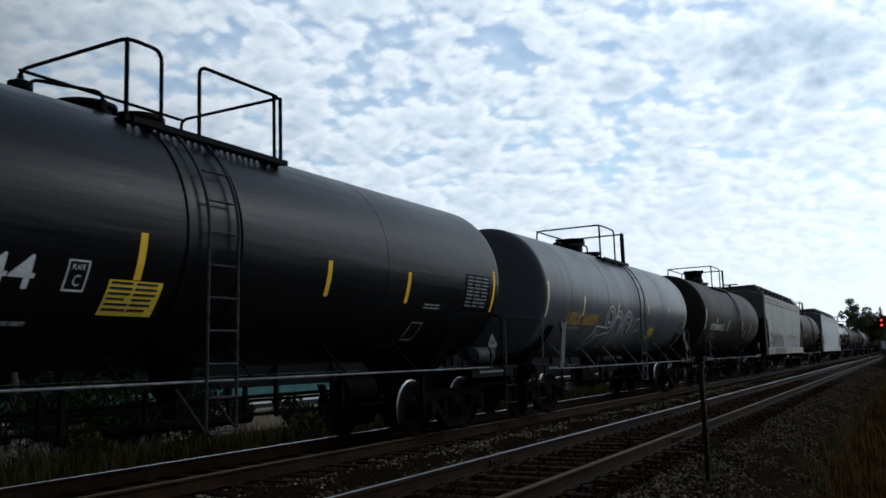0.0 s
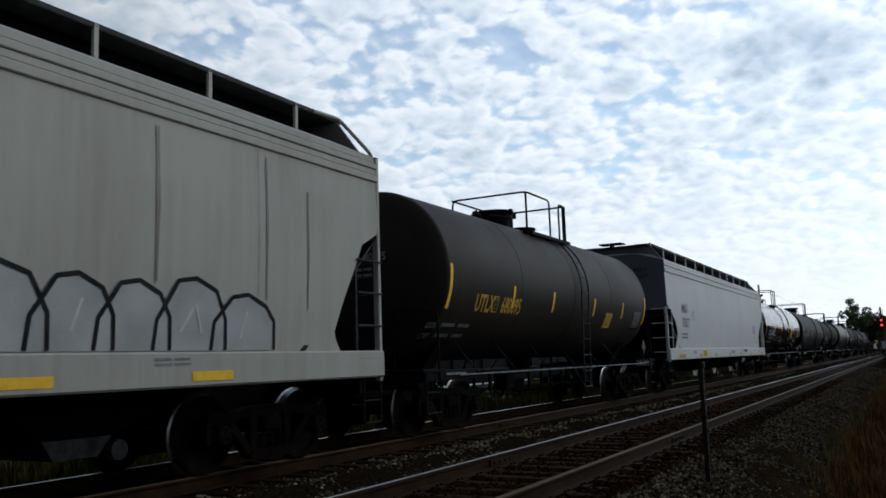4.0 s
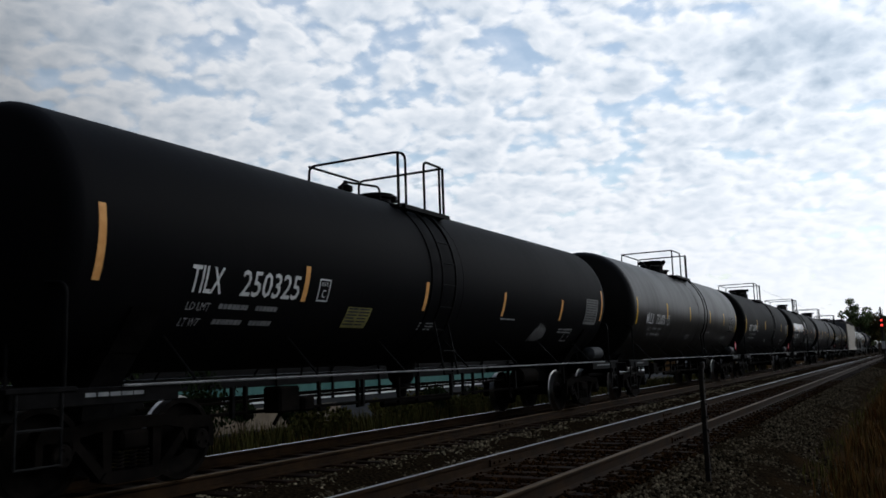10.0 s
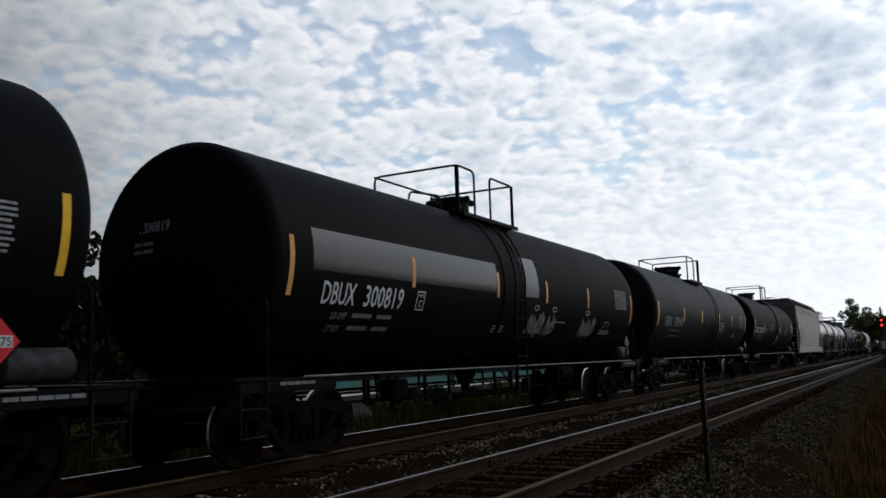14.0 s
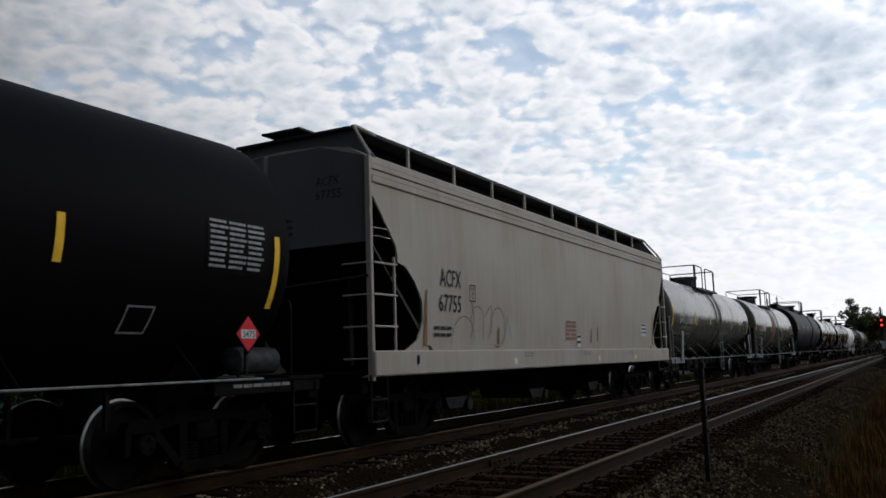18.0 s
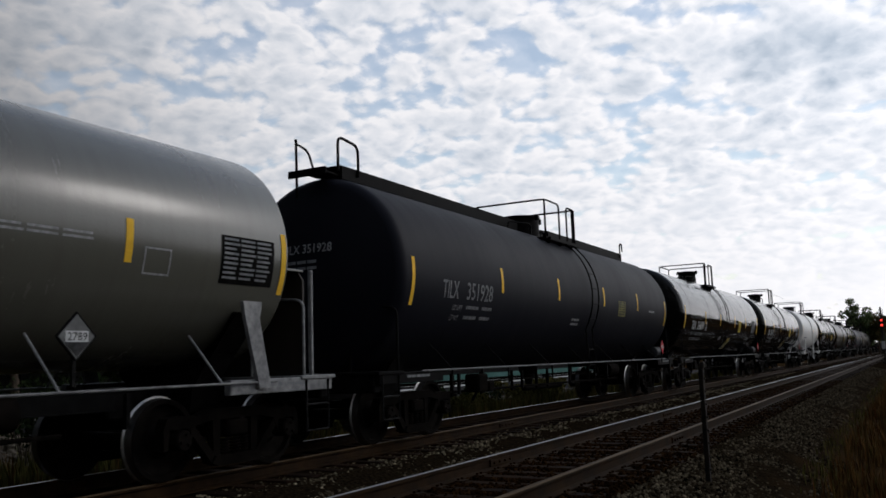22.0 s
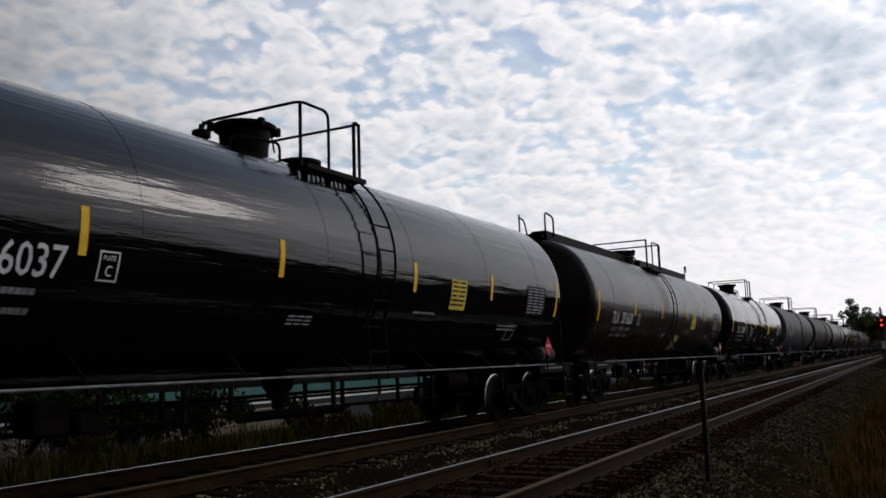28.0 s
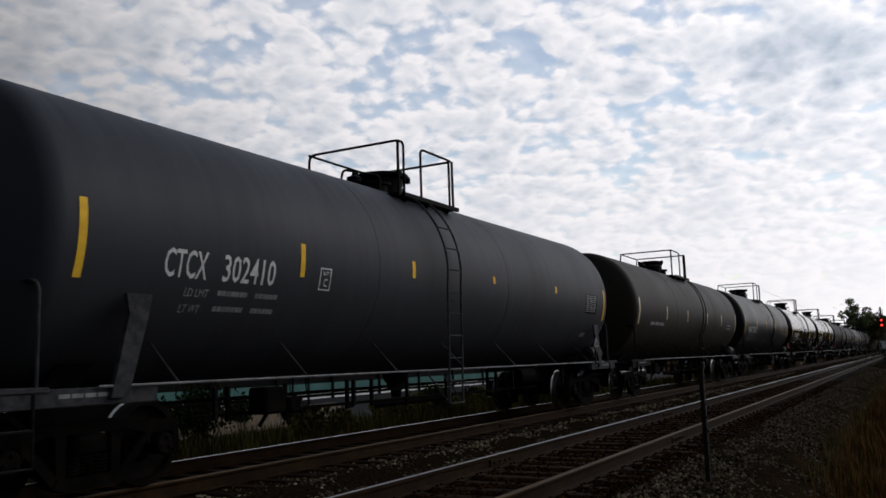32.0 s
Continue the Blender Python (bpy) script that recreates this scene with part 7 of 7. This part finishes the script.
# trees between the line and the yard
for k, (x, y, h) in enumerate(((12.5, 26.6, 8.6), (16.6, 27.4, 8.2), (19.4, 27.8, 7.2), (22.8, 28.2, 5.6))):
    tree(x, y, -0.7, h, 2.6, 301 + k, "dark leafy tree at the edge of the yard", 0.17, 1.6, DARKLEAF)

# trees at the end of the straight, beside and behind the line
tree(178, 8.6, -0.6, 10.9, 3.1, 31, "tall leafy tree at the end of the straight")
tree(186, 6.9, -0.6, 7.0, 3.0, 32, "leafy tree beside the line far off")
tree(182, 5.2, -0.6, 8.6, 3.2, 33, "bushy tree with yellowing leaves beside the line", mat=leaf_material("yellowing_leaves", (0.03, 0.035, 0.01), (0.10, 0.085, 0.03), (0.12, 0.06, 0.025)))
tree(205, 15.5, -0.6, 8.2, 4.5, 34, "dark leafy tree behind the distant cars")
tree(165, 13.6, -0.6, 5.8, 3.5, 35, "low dark tree behind the distant cars")
tree(196, 2.4, -0.6, 6.2, 4.0, 36, "low leafy tree beside the line far off")
tree(230, -3.0, -0.6, 9.0, 6.0, 37, "distant tree beyond the dry grass")


def far_woods(name, label, seed, rows, mat):
    """Distant belt of trees as many leaf clumps with an uneven top."""
    rnd = random.Random(seed)
    V, F = [], []
    for (xa, ya), (xb, yb), h, n, leaf in rows:
        for k in range(n):
            t = rnd.random()
            x, y = xa + (xb - xa) * t, ya + (yb - ya) * t
            hh = h * (0.65 + 0.5 * noise.noise((t * n * 0.13, seed, 0)) + rnd.uniform(-0.1, 0.15))
            z = rnd.uniform(0.1, 1.0) * hh
            leaf_cloud(V, F, rnd, (x + rnd.uniform(-2, 2), y + rnd.uniform(-2, 2), z), (leaf * 3.2, leaf * 3.2, leaf * 2.4), 16, leaf)
    me = bpy.data.meshes.new(name)
    me.from_pydata(V, [], F)
    me.materials.append(mat)
    me.update()
    tagged(new(name, me), label, "woods", kind="stuff")


far_woods("far_woods", "dark belt of trees beyond the line", 41, (((-60, 75), (120, 78), 8, 700, 0.8), ((120, 78), (320, 42), 7, 500, 0.8), ((260, 44), (420, 14), 8, 260, 0.9), ((230, -8), (420, -16), 8, 240, 0.9), ((120, -40), (420, -40), 8, 300, 1.0)), DARKLEAF)
far_woods("roadside_trees", "row of trees on the camera's side of the line", 42, (((-60, -13), (60, -14), 4.6, 900, 0.5), ((60, -14), (130, -30), 5, 300, 0.7), ((-60, 60), (-70, -20), 9, 300, 0.9)), DARKLEAF)


def shrub(x, y, h, seed, label):
    rnd = random.Random(seed)
    t = thing("shrub", (x, y, ground_height(x, y)), label, "shrub", "shrubs on the bank")
    sh = Shape()
    V, F = [], []
    for k in range(7):
        a = rnd.uniform(0, 6.283)
        e = Vector((math.cos(a) * h * 0.45 * rnd.random(), math.sin(a) * h * 0.45 * rnd.random(), h * rnd.uniform(0.5, 0.95)))
        sh.tube([(0, 0, -0.05), e * 0.5 + Vector((0.02, 0, 0)), e], 0.012, 5)
        leaf_cloud(V, F, rnd, e, (h * 0.3, h * 0.3, h * 0.27), 110, 0.06)
    part("stem", sh, BARK, t)
    me = bpy.data.meshes.new("foliage")
    me.from_pydata(V, [], F)
    me.materials.append(GREEN if h < 1 else DARKLEAF)
    me.update()
    part("foliage", me, None, t)


SPOTS = [(10.2, 12.6, 0.9), (15.6, 12.0, 0.95), (17.4, 12.4, 0.8), (20.5, 12.7, 0.8), (23.0, 12.2, 0.8)]
rnd = random.Random(77)
for x0, x1, n, h in ((4.0, 8.6, 9, 1.4), (10.9, 14.4, 15, 1.35), (16.8, 17.8, 2, 0.9), (22.2, 46.0, 26, 0.85)):
    SPOTS += [(x0 + (x1 - x0) * (k + rnd.random()) / n, rnd.uniform(13.2, 16.2), h * rnd.uniform(0.8, 1.25)) for k in range(n)]
for k, (x, y, h) in enumerate(SPOTS):
    shrub(x, y, h, 60 + k, "leafy dark shrub on the bank behind the train")


# ---- yard behind the train ----
def yard():
    sh = Shape().box((45, 25, -0.70), (110, 16, 0.12), None, 0.02)
    tagged(new("yard_paving", sh.mesh("yard_paving", ASPHALT, 0)), "dark asphalt yard behind the bank", "paving", kind="structure")
    b = thing("warehouse", (48, 37, -0.7), "long dark warehouse with a white base and a teal band", "building")
    part("base", Shape().box((0, 0, 0.28), (120, 14, 0.56)), CLAD, b)
    part("band", Shape().box((0, 0, 0.75), (120.1, 14.1, 0.38)), TEAL, b)
    part("wall", Shape().box((0, 0, 2.3), (120, 14, 2.72)), BLACK, b)
    part("roof", Shape().prism([(-7.3, 3.66), (7.3, 3.66), (0, 4.3)], -60.3, 60.3, "x"), BLACK, b)
    for k in range(24):
        part("downpipe", Shape().box((-57 + 5 * k, -7.1, 1.8), (0.14, 0.12, 3.6)), BLACK, b)
    rnd = random.Random(9)
    w = thing("low_wall", (0, 17.6, -0.72), "low pale concrete wall at the edge of the yard", "wall")
    for x, h in ((17.06, 0.82), (18.68, 0.78), (20.3, 0.7), (21.92, 0.68), (23.54, 0.66)):
        part("block", Shape().box((x, 0, h / 2), (1.6, 0.4, h + 0.03 * rnd.random()), None, 0.03), CONCRETE, w)
    # heap of pale rubble
    V = Shape()
    for k in range(420):
        s = rnd.uniform(0.05, 0.16)
        d = rnd.random() ** 0.6
        a = rnd.uniform(0, 6.283)
        V.box((12.0 + 1.3 * d * math.cos(a), 17.6 + 0.9 * d * math.sin(a), -0.68 + 0.7 * (1 - d) * rnd.uniform(0.8, 1.0)), (s, s * 1.2, s * 0.8), Euler((rnd.random() * 3, rnd.random() * 3, rnd.random() * 3)).to_matrix(), s * 0.15)
    tagged(new("rubble", V.mesh("rubble", CONCRETE, 0)), "heap of pale broken rubble on the bank", "rubble", kind="stuff")


yard()


# ---- signal and post ----
def signal(x, y):
    s = thing("railway_signal", (x, y, ground_height(x, y)), "dark signal mast with two red lamps beside the line", "signal")
    part("mast", Shape().tube([(0, 0, -0.1), (0, 0, 5.2)], 0.08, 12).box((0, 0, 0.1), (0.5, 0.5, 0.3), None, 0.03), POST, s)
    glow = bpy.data.materials.new("red_lamp")
    glow.use_nodes = True
    e = glow.node_tree.nodes["Principled BSDF"]
    e.inputs["Base Color"].default_value, e.inputs["Emission Color"].default_value, e.inputs["Emission Strength"].default_value = (0.3, 0.02, 0.02, 1), (1.0, 0.05, 0.03, 1), 1.4
    for z in (3.98, 3.53):
        h = part("lamp_head", Shape().box((-0.12, 0, z), (0.12, 0.42, 0.42), None, 0.03), POST, s)
        part("lens", Shape().lathe([(-0.20, 0.001), (-0.20, 0.105), (-0.17, 0.115)], (0, 0, z + 0.0), "x", 18), glow, h, "glowing red lens")
        part("hood", Shape().tube([(-0.2, 0.16 * math.cos(radians(a)), z + 0.16 * math.sin(radians(a))) for a in range(0, 181, 20)], 0.03, 6), POST, h)
    part("ladder", Shape().tube([(0.2, 0.15, 0), (0.2, 0.15, 5)], 0.02, 6).tube([(0.2, -0.15, 0), (0.2, -0.15, 5)], 0.02, 6), POST, s)
    part("marker_plate", Shape().box((-0.09, 0, 1.7), (0.02, 0.3, 0.7)), WHITE, s)


signal(88, 2.15)
p = thing("steel_post", (10.35, 2.185, -0.55), "rusty dark steel fence post standing in the gravel", "post")
part("shaft", Shape().box((0, 0, 0.80), (0.075, 0.022, 1.64), None, 0.003).box((0.0, 0.022, 0.80), (0.02, 0.05, 1.64), None, 0.003), POST, p)
part("cap", Shape().box((0, -0.005, 1.625), (0.095, 0.045, 0.08), None, 0.01), POST, p)
for k in range(8):
    part("stud", Shape().box((0, -0.018, 0.42 + 0.15 * k), (0.03, 0.018, 0.025)), POST, p)
# thin wires high over the far track
for y, z in ((14.0, 7.6), (14.5, 8.0)):
    w = Shape().tube([(60 + 8 * k, y, z + 0.004 * (k - 20) ** 2 * 0.4) for k in range(5, 40)], 0.006, 4)
    tagged(new("overhead_wire", w.mesh("overhead_wire", BLACK, 60)), "thin dark overhead wire strung along the line", "wire", "wires along the line")


# ---- a bird crossing the sky ----
BIRD = thing("small_bird", (0, 0, 60), "small dark bird gliding across the sky", "bird")
part("body", Shape().lathe([(-0.0682, 0.0025), (-0.0434, 0.0136), (0, 0.0211), (0.0372, 0.0174), (0.0558, 0.0112), (0.0713, 0.0019)], (0, 0, 0), "x", 10), STEPS, BIRD)
for s in (-1, 1):
    part("wing", Shape().prism([(0.031, s * 0.0124), (0.0186, s * 0.0806), (-0.0186, s * 0.1364), (-0.031, s * 0.0744), (-0.0279, s * 0.0124)], 0.0062, 0.0112, "z"), STEPS, BIRD)
part("tail", Shape().prism([(-0.0558, -0.0093), (-0.0558, 0.0093), (-0.1116, 0.0248), (-0.1116, -0.0248)], -0.0025, 0.0025, "z"), STEPS, BIRD)


# ---- how the train, its wheels, the clouds and the bird move ----
def motions():
    stops = [0, 4, 8, 12, 16, 18, 20, 22, 24, 28, 32]
    for car, s in TRAIN:
        walk(car, [(t, Matrix.Translation((s - gone(t), YC, 0))) for t in stops])
    # every wheelset rolls with the same turn: one is keyed for each place in a truck, the others share its keys
    step = 1 / 30
    ticks = 960
    leads = {}
    wheels = [o for o in scene.objects if o.name.startswith("wheelset")]
    for w in wheels:
        k = round(w.location.x, 3)
        if k not in leads:
            base = w.location.copy()
            walk(w, [(i * step, Matrix.Translation(base) @ Matrix.Rotation(-gone(i * step) / 0.457, 4, "Y")) for i in range(ticks + 1)])
            leads[k] = w
    for w in wheels:
        lead = leads[round(w.location.x, 3)] if w not in leads.values() else None
        if lead:
            w.rotation_mode = "QUATERNION"
            w.animation_data_create().action = lead.animation_data.action
            w.animation_data.action_slot = lead.animation_data.action_slot
    walk(CLOUDS, [(t, Matrix.Translation((t * 1.6, t * 0.4, 0)) @ Matrix.Rotation(radians(-1.1 * t / 32), 4, "Z")) for t in (0, 16, 32)])

    # the bird comes over the train and drops behind it
    flight = [(0, (23.40, -4.75, 15.84)), (8.3, (25.02, 5.33, 12.59)), (8.6, (24.49, 8.76, 11.58)), (8.8, (23.78, 11.04, 11.05)), (9.0, (22.92, 13.14, 10.50)), (9.2, (21.92, 15.09, 9.93)), (9.4, (20.75, 16.83, 9.58)), (9.6, (19.84, 18.49, 8.18)), (10.4, (12.82, 24.32, 6.51)), (32, (-2.19, 27.73, 4.43))]
    walk(BIRD, [(t, Matrix.Translation(p) @ Matrix.Rotation(radians(105), 4, "Z") @ Matrix.Rotation(radians(20), 4, "X")) for t, p in flight])


motions()
